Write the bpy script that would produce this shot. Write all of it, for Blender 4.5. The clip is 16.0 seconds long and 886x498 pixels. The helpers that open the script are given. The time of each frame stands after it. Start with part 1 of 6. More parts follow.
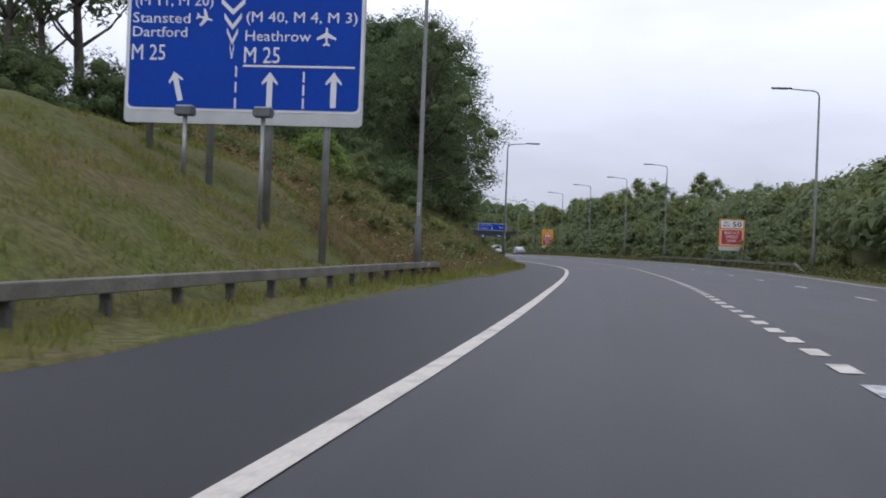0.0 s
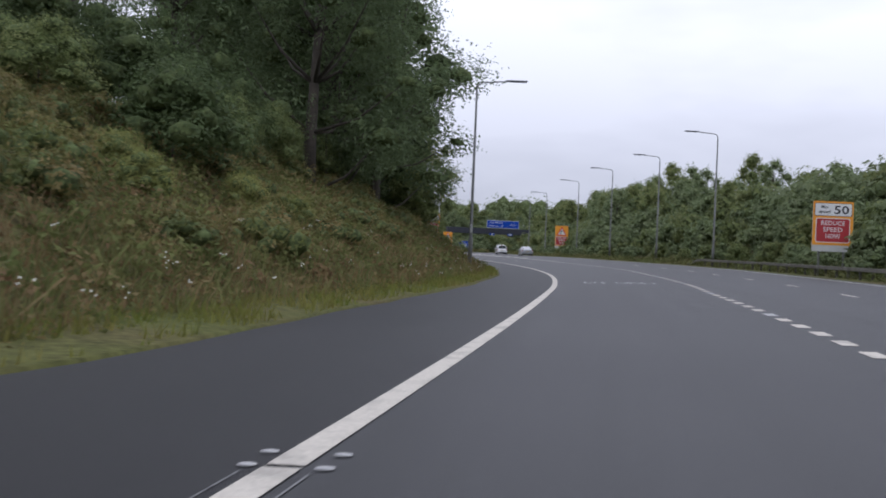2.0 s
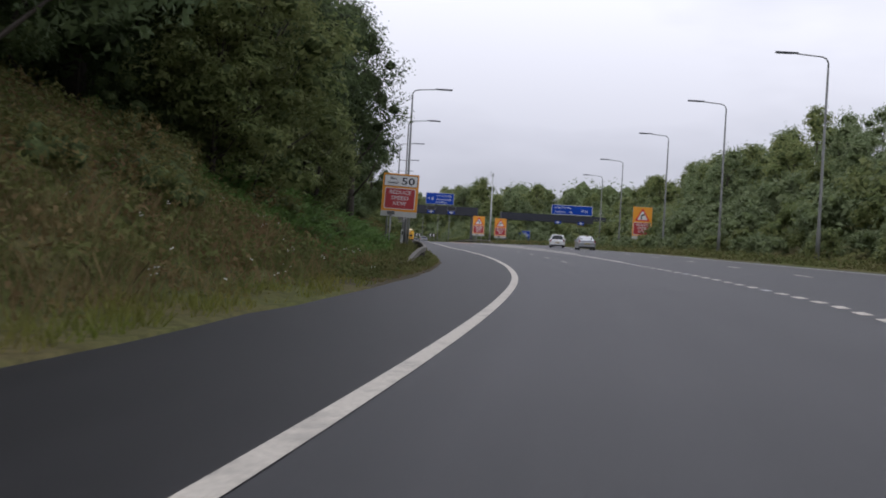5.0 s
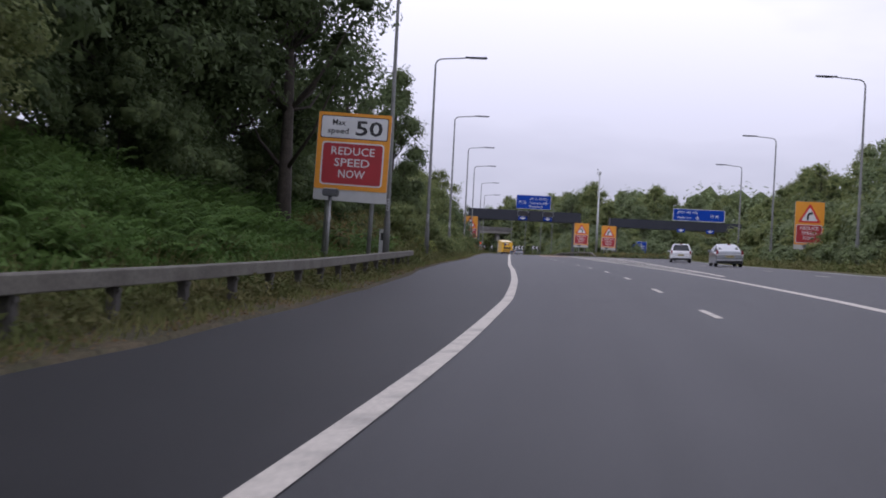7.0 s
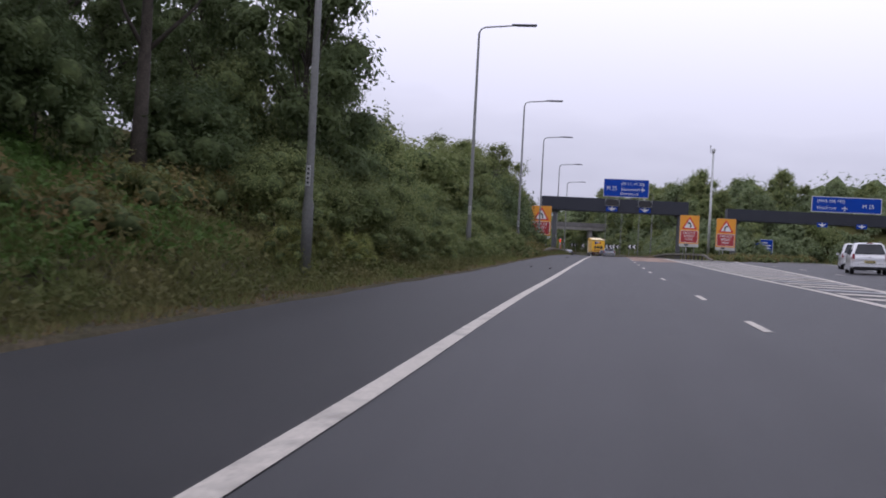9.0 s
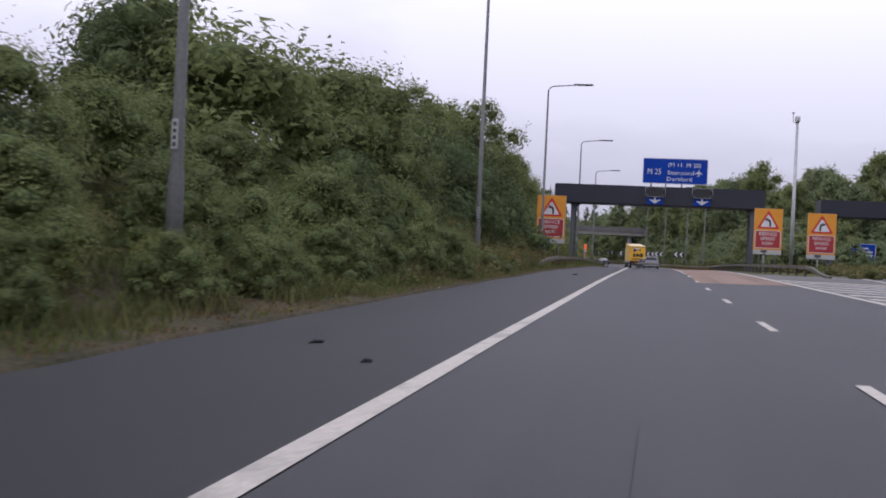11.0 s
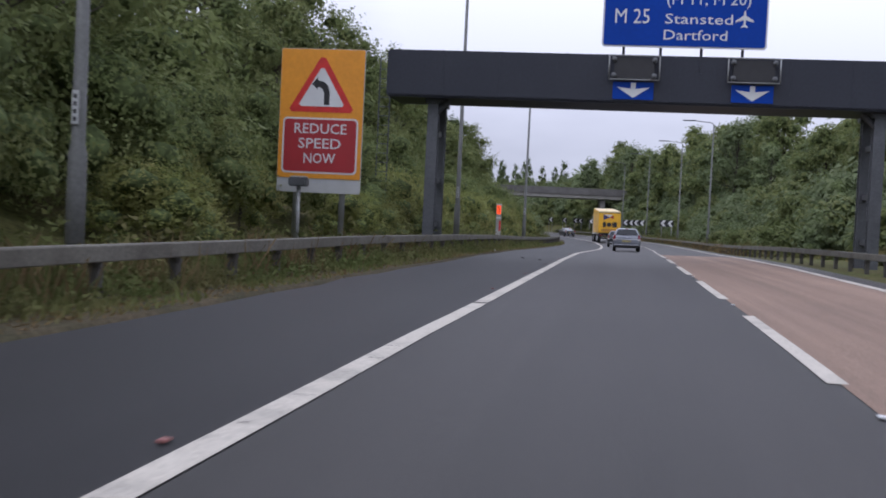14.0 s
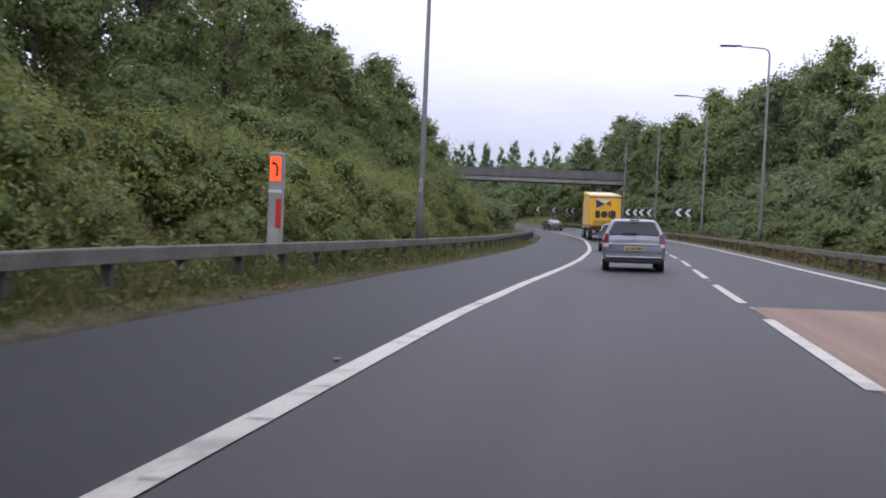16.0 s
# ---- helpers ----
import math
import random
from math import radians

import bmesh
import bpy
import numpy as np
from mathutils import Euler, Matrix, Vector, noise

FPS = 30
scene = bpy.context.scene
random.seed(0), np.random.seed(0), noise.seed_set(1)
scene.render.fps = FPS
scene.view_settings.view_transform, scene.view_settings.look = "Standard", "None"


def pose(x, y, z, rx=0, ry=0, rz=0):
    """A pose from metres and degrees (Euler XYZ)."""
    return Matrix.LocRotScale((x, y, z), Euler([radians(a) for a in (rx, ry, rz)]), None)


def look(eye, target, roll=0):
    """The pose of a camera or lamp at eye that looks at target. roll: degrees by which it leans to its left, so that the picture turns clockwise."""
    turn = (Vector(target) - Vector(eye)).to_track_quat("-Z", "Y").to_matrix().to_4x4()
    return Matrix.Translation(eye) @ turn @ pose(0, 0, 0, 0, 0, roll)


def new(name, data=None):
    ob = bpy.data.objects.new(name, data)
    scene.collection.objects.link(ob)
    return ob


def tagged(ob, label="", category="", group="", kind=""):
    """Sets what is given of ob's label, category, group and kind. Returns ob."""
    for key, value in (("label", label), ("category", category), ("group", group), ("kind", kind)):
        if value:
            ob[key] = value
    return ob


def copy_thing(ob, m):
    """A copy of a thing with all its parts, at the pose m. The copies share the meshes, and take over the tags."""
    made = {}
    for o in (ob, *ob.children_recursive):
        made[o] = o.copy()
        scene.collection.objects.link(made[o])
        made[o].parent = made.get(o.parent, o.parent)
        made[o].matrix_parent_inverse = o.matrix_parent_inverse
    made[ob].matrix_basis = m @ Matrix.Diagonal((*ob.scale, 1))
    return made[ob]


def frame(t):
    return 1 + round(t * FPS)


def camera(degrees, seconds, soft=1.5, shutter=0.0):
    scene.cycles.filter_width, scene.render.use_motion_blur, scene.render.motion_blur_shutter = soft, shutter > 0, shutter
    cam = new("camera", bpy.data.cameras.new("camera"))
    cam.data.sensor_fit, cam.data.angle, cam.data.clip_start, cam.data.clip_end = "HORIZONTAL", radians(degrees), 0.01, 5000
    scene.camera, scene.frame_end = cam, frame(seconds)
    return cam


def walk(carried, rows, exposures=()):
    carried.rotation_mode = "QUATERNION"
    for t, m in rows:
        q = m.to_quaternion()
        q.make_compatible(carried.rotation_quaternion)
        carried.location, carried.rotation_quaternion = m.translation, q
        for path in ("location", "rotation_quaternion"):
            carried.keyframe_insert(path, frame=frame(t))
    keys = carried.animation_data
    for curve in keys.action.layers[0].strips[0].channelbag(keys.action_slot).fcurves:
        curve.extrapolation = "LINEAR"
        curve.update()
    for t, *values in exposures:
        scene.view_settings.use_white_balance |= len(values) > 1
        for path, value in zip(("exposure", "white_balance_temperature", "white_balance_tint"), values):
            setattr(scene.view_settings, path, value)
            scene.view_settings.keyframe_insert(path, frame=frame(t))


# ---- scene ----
from functools import lru_cache

cam = camera(44.84, 16.0, soft=1.8, shutter=0.12)

# the plan below is drawn at one to SIZE, judged by lanes of 3.65 m and lighting columns of 12 m
SIZE = 1.14
# seconds, x, y, z, yaw to the left, pitch, roll
PATH = [
    (0, 10.565, 12.372, 0.976, 1.90, 0.00, 2.17),
    (0.5, 11.601, 20.541, 0.993, 2.01, -0.12, 2.26),
    (1, 12.680, 28.793, 1.045, 2.33, 0.16, 2.19),
    (1.5, 13.728, 36.833, 1.151, 2.87, 0.01, 2.40),
    (2, 14.340, 44.277, 1.033, 3.25, -0.01, 2.43),
    (2.5, 15.277, 52.279, 1.074, 3.66, -0.15, 2.39),
    (3, 16.033, 60.517, 1.034, 4.22, -0.19, 3.00),
    (3.5, 16.736, 68.664, 1.011, 4.69, -0.43, 2.98),
    (4, 17.358, 76.778, 1.006, 5.39, -0.73, 2.98),
    (4.2, 17.561, 80.025, 0.984, 5.68, -0.68, 3.07),
    (4.7, 17.992, 88.415, 0.966, 7.14, -0.63, 3.12),
    (5.25, 18.119, 97.657, 0.946, 8.74, -0.58, 3.18),
    (5.8, 17.991, 106.903, 0.926, 10.35, -0.54, 3.23),
    (6.3, 17.746, 115.305, 0.907, 11.81, -0.50, 3.28),
    (6.5, 17.597, 118.604, 0.891, 12.64, -0.42, 3.22),
    (7, 16.884, 127.068, 0.922, 14.40, -0.19, 2.90),
    (7.5, 16.023, 135.396, 0.972, 16.28, -0.44, 2.97),
    (8, 14.995, 143.558, 1.076, 17.76, -0.51, 2.91),
    (8.2, 14.402, 146.966, 1.138, 18.50, -0.59, 3.09),
    (8.7, 13.060, 155.315, 1.155, 19.29, -0.57, 3.03),
    (9.25, 11.517, 164.472, 1.172, 20.16, -0.56, 2.96),
    (9.8, 9.833, 173.603, 1.189, 21.03, -0.54, 2.89),
    (10.3, 8.117, 181.884, 1.205, 21.82, -0.53, 2.83),
    (10.5, 7.434, 185.266, 1.184, 21.86, -0.30, 2.58),
    (11, 5.735, 193.884, 1.189, 21.90, -0.21, 2.71),
    (11.5, 4.185, 202.388, 1.216, 21.39, -0.45, 2.89),
    (12, 2.696, 210.624, 1.256, 20.96, -0.52, 2.51),
    (12.5, 1.114, 219.045, 1.261, 20.84, -0.55, 2.55),
    (13, -0.420, 227.309, 1.306, 20.84, -0.41, 2.28),
    (13.5, -1.922, 235.168, 1.366, 20.77, -0.91, 2.56),
    (14, -3.572, 243.391, 1.338, 20.79, -1.88, 2.78),
    (14.5, -5.203, 251.74, 1.302, 21.09, -1.90, 3.14),
    (15, -6.923, 260.290, 1.214, 21.33, -0.95, 3.03),
    (15.5, -8.654, 268.700, 1.193, 20.94, -1.90, 2.75),
    (16, -10.366, 277.109, 1.134, 20.83, -2.28, 2.42),
]


def aimed(x, y, z, yaw, pitch, roll):
    a, b = radians(yaw), radians(pitch)
    way = Vector((-math.sin(a) * math.cos(b), math.cos(a) * math.cos(b), math.sin(b)))
    eye = Vector((x, y, z)) * SIZE
    return look(eye, eye + 2 * way, roll)


# the lens brightens as the road opens, and its white balance is cool
LIGHT = ((0, 0.0, 5800, 17), (2, 0.0, 5800, 17), (4, -0.12, 6120, 14), (7, -0.07, 5820, 25), (10.5, -0.09, 5860, 25), (12.5, -0.08, 5830, 21),
         (14, 0.02, 5680, 20), (14.5, 0.26, 5600, 20), (15, 0.46, 5700, 20), (15.5, 0.42, 5730, 20), (16, 0.30, 5750, 21))
walk(cam, [(row[0], aimed(*row[1:])) for row in PATH], LIGHT)

# ---- sky and light: a bright overcast day ----
SUN_HEIGHT, SUN_TURN = 48, 200
world = bpy.data.worlds.new("overcast_sky")
scene.world = world
world.use_nodes = True
wn, wl = world.node_tree.nodes, world.node_tree.links
wn.clear()
w_out = wn.new("ShaderNodeOutputWorld")
w_bg = wn.new("ShaderNodeBackground")
w_sky = wn.new("ShaderNodeTexSky")
w_sky.sky_type = "NISHITA"
w_sky.sun_disc = False
w_sky.sun_elevation, w_sky.sun_rotation = radians(SUN_HEIGHT), radians(SUN_TURN)
w_sky.dust_density, w_sky.air_density = 4.0, 1.0
w_grey = wn.new("ShaderNodeHueSaturation")
w_grey.inputs["Saturation"].default_value = 0.12
w_coord = wn.new("ShaderNodeTexCoord")
w_map = wn.new("ShaderNodeMapping")
w_map.inputs["Scale"].default_value = (1.0, 1.0, 3.2)
w_noise = wn.new("ShaderNodeTexNoise")
w_noise.inputs["Scale"].default_value = 1.7
w_noise.inputs["Detail"].default_value = 5.0
w_noise.inputs["Roughness"].default_value = 0.5
w_sep = wn.new("ShaderNodeSeparateXYZ")
w_rise = wn.new("ShaderNodeValToRGB")
w_rise.color_ramp.elements[0].position, w_rise.color_ramp.elements[0].color = 0.0, (0.615, 0.625, 0.642, 1)
w_rise.color_ramp.elements[1].position, w_rise.color_ramp.elements[1].color = 0.27, (1.18, 1.185, 1.19, 1)
top = w_rise.color_ramp.elements.new(0.85)
top.color = (1.46, 1.465, 1.48, 1)
step = w_rise.color_ramp.elements.new(0.10)
step.color = (0.75, 0.76, 0.785, 1)
w_cloud = wn.new("ShaderNodeValToRGB")
w_cloud.color_ramp.elements[0].position, w_cloud.color_ramp.elements[0].color = 0.36, (0.73, 0.74, 0.76, 1)
w_cloud.color_ramp.elements[1].position, w_cloud.color_ramp.elements[1].color = 0.60, (1.10, 1.10, 1.10, 1)
w_mul = wn.new("ShaderNodeMixRGB")
w_mul.blend_type, w_mul.inputs[0].default_value = "MULTIPLY", 1.0
w_scale = wn.new("ShaderNodeMixRGB")
w_scale.blend_type, w_scale.inputs[0].default_value = "MULTIPLY", 1.0
w_scale.inputs[2].default_value = (8.6, 8.6, 8.6, 1)
w_mix = wn.new("ShaderNodeMixRGB")
w_mix.inputs[0].default_value = 0.88
wl.new(w_sky.outputs[0], w_grey.inputs["Color"])
wl.new(w_coord.outputs["Generated"], w_map.inputs["Vector"])
wl.new(w_map.outputs[0], w_noise.inputs["Vector"])
wl.new(w_coord.outputs["Generated"], w_sep.inputs[0])
wl.new(w_sep.outputs["Z"], w_rise.inputs[0])
wl.new(w_noise.outputs["Fac"], w_cloud.inputs[0])
wl.new(w_rise.outputs[0], w_mul.inputs[1])
wl.new(w_cloud.outputs[0], w_mul.inputs[2])
wl.new(w_mul.outputs[0], w_scale.inputs[1])
wl.new(w_grey.outputs[0], w_mix.inputs[1])
wl.new(w_scale.outputs[0], w_mix.inputs[2])
wl.new(w_mix.outputs[0], w_bg.inputs["Color"])
w_bg.inputs["Strength"].default_value = 0.115
wl.new(w_bg.outputs[0], w_out.inputs["Surface"])

sun_data = bpy.data.lights.new("sun", "SUN")
sun_data.energy, sun_data.angle, sun_data.color = 0.6, radians(25), (1.0, 0.97, 0.92)
sun = new("sun", sun_data)
_e, _r = radians(SUN_HEIGHT), radians(SUN_TURN)
sun.matrix_world = look((0, 0, 60), (-math.sin(_r) * math.cos(_e), -math.cos(_r) * math.cos(_e), 60 - math.sin(_e)))
scene.view_settings.exposure = 0.0


# ---- materials ----
def node_mat(name, base, rough=0.8, metal=0.0, second=None, scale=4.0, detail=6.0, spread=(0.35, 0.65), fine=None, fine_amount=0.25,
             bump=0.0, bump_scale=60.0, island=0.0, thing=0.0, spec=0.5, coat=0.0, clear=0.0):
    """A surface of two colours mixed by a broad noise, grained by a fine one, with relief and, for many pieces, a change from one to the next."""
    m = bpy.data.materials.new(name)
    m.use_nodes = True
    n, l = m.node_tree.nodes, m.node_tree.links
    p = n["Principled BSDF"]
    p.inputs["Roughness"].default_value, p.inputs["Metallic"].default_value = rough, metal
    p.inputs["Specular IOR Level"].default_value = spec
    p.inputs["Coat Weight"].default_value = coat
    co = n.new("ShaderNodeTexCoord")
    big = n.new("ShaderNodeTexNoise")
    big.inputs["Scale"].default_value, big.inputs["Detail"].default_value = scale, detail
    l.new(co.outputs["Object"], big.inputs["Vector"])
    ramp = n.new("ShaderNodeValToRGB")
    ramp.color_ramp.elements[0].position, ramp.color_ramp.elements[1].position = spread
    second = second or tuple(c * 0.8 for c in base)
    ramp.color_ramp.elements[0].color, ramp.color_ramp.elements[1].color = (*base, 1), (*second, 1)
    l.new(big.outputs["Fac"], ramp.inputs[0])
    colour = ramp.outputs[0]
    if fine:
        grain = n.new("ShaderNodeTexNoise")
        grain.inputs["Scale"].default_value, grain.inputs["Detail"].default_value = fine, 3.0
        l.new(co.outputs["Object"], grain.inputs["Vector"])
        span = n.new("ShaderNodeMapRange")
        span.inputs["From Min"].default_value, span.inputs["From Max"].default_value = 0.3, 0.7
        span.inputs["To Min"].default_value, span.inputs["To Max"].default_value = 1 - fine_amount, 1 + fine_amount
        l.new(grain.outputs["Fac"], span.inputs["Value"])
        mul = n.new("ShaderNodeVectorMath")
        mul.operation = "SCALE"
        l.new(colour, mul.inputs[0])
        l.new(span.outputs[0], mul.inputs["Scale"])
        colour = mul.outputs[0]
    for amount, node, socket in ((island, "ShaderNodeNewGeometry", "Random Per Island"), (thing, "ShaderNodeObjectInfo", "Random")):
        if amount:
            src = n.new(node)
            span = n.new("ShaderNodeMapRange")
            span.inputs["To Min"].default_value, span.inputs["To Max"].default_value = 1 - amount, 1 + amount
            l.new(src.outputs[socket], span.inputs["Value"])
            mul = n.new("ShaderNodeVectorMath")
            mul.operation = "SCALE"
            l.new(colour, mul.inputs[0])
            l.new(span.outputs[0], mul.inputs["Scale"])
            colour = mul.outputs[0]
    l.new(colour, p.inputs["Base Color"])
    if bump:
        rel = n.new("ShaderNodeTexNoise")
        rel.inputs["Scale"].default_value, rel.inputs["Detail"].default_value = bump_scale, 4.0
        l.new(co.outputs["Object"], rel.inputs["Vector"])
        b = n.new("ShaderNodeBump")
        b.inputs["Strength"].default_value, b.inputs["Distance"].default_value = bump, 0.02
        l.new(rel.outputs["Fac"], b.inputs["Height"])
        l.new(b.outputs[0], p.inputs["Normal"])
    if clear:
        p.inputs["Transmission Weight"].default_value = clear
    return m


def leaf_mat(name, base, second, glow=0.45, rough=0.6, scale=0.5):
    """Leaves: two greens over the crown, each leaf a little different, some light through them."""
    m = node_mat(name, base, rough, 0, second, scale, 3.0, (0.35, 0.65), island=0.13, thing=0.16, spec=0.12)
    n, l = m.node_tree.nodes, m.node_tree.links
    p = n["Principled BSDF"]
    source = p.inputs["Base Color"].links[0].from_socket
    thin = n.new("ShaderNodeBsdfTranslucent")
    l.new(source, thin.inputs["Color"])
    mix = n.new("ShaderNodeMixShader")
    mix.inputs[0].default_value = glow
    l.new(p.outputs[0], mix.inputs[1])
    l.new(thin.outputs[0], mix.inputs[2])
    l.new(mix.outputs[0], n["Material Output"].inputs["Surface"])
    return m


def road_mat(name, base, second, rough, fine, spec=0.4):
    """Asphalt: stone grain, broad patches, and streaks drawn out along the lanes by the wheels."""
    m = node_mat(name, base, rough, 0, second, 0.22, 7, (0.3, 0.7), fine, 0.38, bump=0.4, bump_scale=170, spec=spec)
    n, l = m.node_tree.nodes, m.node_tree.links
    p = n["Principled BSDF"]
    source = p.inputs["Base Color"].links[0].from_socket
    uv = n.new("ShaderNodeUVMap")
    uv.uv_map = "along"
    for sx, sy, lo, hi in ((1.9, 0.025, 0.80, 1.2), (9.0, 0.12, 0.93, 1.07)):
        mp = n.new("ShaderNodeMapping")
        mp.inputs["Scale"].default_value = (sx, sy, 1)
        l.new(uv.outputs[0], mp.inputs["Vector"])
        streak = n.new("ShaderNodeTexNoise")
        streak.inputs["Scale"].default_value, streak.inputs["Detail"].default_value = 1.0, 4.0
        l.new(mp.outputs[0], streak.inputs["Vector"])
        span = n.new("ShaderNodeMapRange")
        span.inputs["From Min"].default_value, span.inputs["From Max"].default_value = 0.3, 0.7
        span.inputs["To Min"].default_value, span.inputs["To Max"].default_value = lo, hi
        l.new(streak.outputs["Fac"], span.inputs["Value"])
        mul = n.new("ShaderNodeVectorMath")
        mul.operation = "SCALE"
        l.new(source, mul.inputs[0])
        l.new(span.outputs[0], mul.inputs["Scale"])
        source = mul.outputs[0]
    l.new(source, p.inputs["Base Color"])
    return m


ASPHALT = road_mat("asphalt", (0.0205, 0.0205, 0.0230), (0.0285, 0.0281, 0.0305), 0.58, 55, 0.40)
# darker asphalt of the shoulder; corner falloff of the lens is put in too
ASPHALT_SHOULDER = road_mat("hard_shoulder_asphalt", (0.0092, 0.0090, 0.0104), (0.0150, 0.0146, 0.0160), 0.58, 45, 0.30)
ASPHALT_PALE = road_mat("pale_asphalt", (0.0245, 0.0227, 0.0222), (0.0325, 0.030, 0.0292), 0.59, 55, 0.42)
RED_ROAD = road_mat("red_surfacing", (0.240, 0.163, 0.120), (0.205, 0.141, 0.106), 0.85, 70)
GORE = node_mat("dusty_gore", (0.085, 0.080, 0.076), 0.9, 0, (0.15, 0.145, 0.135), 0.8, 8, (0.35, 0.65), 40, 0.3, bump=0.3, bump_scale=120)
PAINT = node_mat("road_paint", (0.47, 0.435, 0.375), 0.7, 0, (0.29, 0.27, 0.235), 2.2, 8, (0.50, 0.72), 30, 0.16, bump=0.15, bump_scale=90)
PAINT_WORN = node_mat("worn_road_paint", (0.44, 0.44, 0.43), 0.65, 0, (0.16, 0.16, 0.16), 6.0, 7, (0.40, 0.64), 60, 0.2)
EARTH = node_mat("littered_earth", (0.048, 0.046, 0.027), 0.95, 0, (0.082, 0.066, 0.042), 1.3, 8, (0.35, 0.65), 16, 0.45, bump=0.9, bump_scale=22, spec=0.1)
PAINT_THIN = node_mat("thin_paint", (0.16, 0.16, 0.16), 0.65, 0, (0.06, 0.06, 0.063), 5.0, 7, (0.42, 0.68), 60, 0.2)
GROUND = node_mat("rough_grass", (0.068, 0.084, 0.021), 0.95, 0, (0.098, 0.080, 0.038), 0.35, 8, (0.3, 0.7), 7, 0.4, bump=0.8, bump_scale=9, spec=0.1)
STEEL = node_mat("galvanised_steel", (0.30, 0.31, 0.31), 0.55, 0.55, (0.22, 0.22, 0.21), 3, 6, (0.3, 0.7), 30, 0.12)
RAIL = node_mat("weathered_rail", (0.145, 0.137, 0.113), 0.8, 0.0, (0.085, 0.077, 0.062), 1.6, 8, (0.35, 0.7), 25, 0.25, bump=0.2, bump_scale=40)
POST_DARK = node_mat("weathered_post", (0.085, 0.08, 0.07), 0.85, 0.1, (0.05, 0.045, 0.04), 3, 6, (0.3, 0.7), 25, 0.2)
COLUMN = node_mat("lamp_column", (0.155, 0.158, 0.152), 0.65, 0.15, (0.105, 0.108, 0.10), 1.2, 6, (0.3, 0.7), 20, 0.15)
LAMP_HEAD = node_mat("lamp_head", (0.10, 0.105, 0.11), 0.5, 0.2)
GANTRY = node_mat("dark_gantry_paint", (0.013, 0.016, 0.026), 0.55, 0.1, (0.018, 0.021, 0.031), 0.7, 6, (0.3, 0.7), 12, 0.15)
LEG = node_mat("gantry_leg_paint", (0.10, 0.105, 0.115), 0.55, 0.2, (0.07, 0.075, 0.08), 1.5, 6, (0.3, 0.7), 18, 0.15)
BLUE = node_mat("motorway_blue", (0.003, 0.042, 0.30), 0.5, 0, (0.003, 0.036, 0.26), 0.8, 4, (0.3, 0.7), 9, 0.06, spec=0.15)
WHITE = node_mat("sign_white", (0.60, 0.61, 0.61), 0.45, 0, (0.53, 0.54, 0.54), 2, 4)
GREY_BOARD = node_mat("sign_grey", (0.42, 0.43, 0.42), 0.6, 0, (0.36, 0.37, 0.36), 2, 4)
YELLOW = node_mat("sign_amber", (0.68, 0.28, 0.014), 0.5, 0, (0.60, 0.245, 0.014), 1.4, 4, (0.3, 0.7), 12, 0.06)
RED = node_mat("sign_red", (0.33, 0.022, 0.028), 0.45, 0, (0.29, 0.022, 0.026), 1.6, 4)
TRI_RED = node_mat("triangle_red", (0.55, 0.03, 0.025), 0.45)
BLACK = node_mat("sign_black", (0.018, 0.018, 0.02), 0.5)
CONCRETE = node_mat("concrete", (0.26, 0.25, 0.23), 0.85, 0, (0.18, 0.175, 0.16), 0.8, 8, (0.3, 0.7), 20, 0.15, bump=0.25, bump_scale=25)
BARK = node_mat("bark", (0.075, 0.062, 0.05), 0.95, 0, (0.045, 0.038, 0.03), 4, 8, (0.3, 0.7), 25, 0.3, bump=0.8, bump_scale=18)
# dark green, deepened: shade of the wooded bank is put into the colour
LEAF_DARK = leaf_mat("dark_leaves", (0.073, 0.102, 0.043), (0.102, 0.136, 0.056))
# lighter copy of that green for the oaks that show brighter
LEAF_OAK = leaf_mat("oak_leaves", (0.106, 0.146, 0.070), (0.148, 0.192, 0.088))
LEAF_MID = leaf_mat("green_leaves", (0.155, 0.192, 0.070), (0.205, 0.226, 0.088))
# far-bank green made paler: distance haze is put into the leaf colour
LEAF_HAZE = leaf_mat("hazed_wood_leaves", (0.160, 0.206, 0.102), (0.208, 0.248, 0.126))
# light green leaves, lifted further: windscreen glare is put into the colour
LEAF_LIGHT = leaf_mat("light_leaves", (0.215, 0.245, 0.072), (0.275, 0.262, 0.096))
LEAF_LIME = leaf_mat("lime_leaves", (0.150, 0.225, 0.045), (0.190, 0.235, 0.060))
LEAF_BIRCH = leaf_mat("birch_leaves", (0.095, 0.129, 0.056), (0.123, 0.155, 0.067))
LEAF_DRY = leaf_mat("dry_bramble", (0.116, 0.138, 0.044), (0.220, 0.160, 0.069))
FERN = leaf_mat("fern_fronds", (0.087, 0.158, 0.039), (0.122, 0.194, 0.053))
GRASS = leaf_mat("grass_blades", (0.122, 0.150, 0.030), (0.190, 0.172, 0.052), 0.3, 0.8, 0.6)
WEEDS = leaf_mat("verge_weeds", (0.105, 0.130, 0.042), (0.160, 0.150, 0.062), 0.3, 0.8, 0.6)
STRAW = leaf_mat("dry_grass", (0.17, 0.115, 0.06), (0.22, 0.175, 0.085), 0.3, 0.8, 0.6)
SCRUB_OLIVE = leaf_mat("olive_scrub", (0.105, 0.125, 0.042), (0.150, 0.150, 0.055), 0.35, 0.8, 0.5)
SCRUB_BROWN = leaf_mat("brown_scrub", (0.150, 0.098, 0.052), (0.175, 0.140, 0.062), 0.35, 0.8, 0.5)
FLOWER = node_mat("pale_flowers", (0.6, 0.6, 0.52), 0.8)


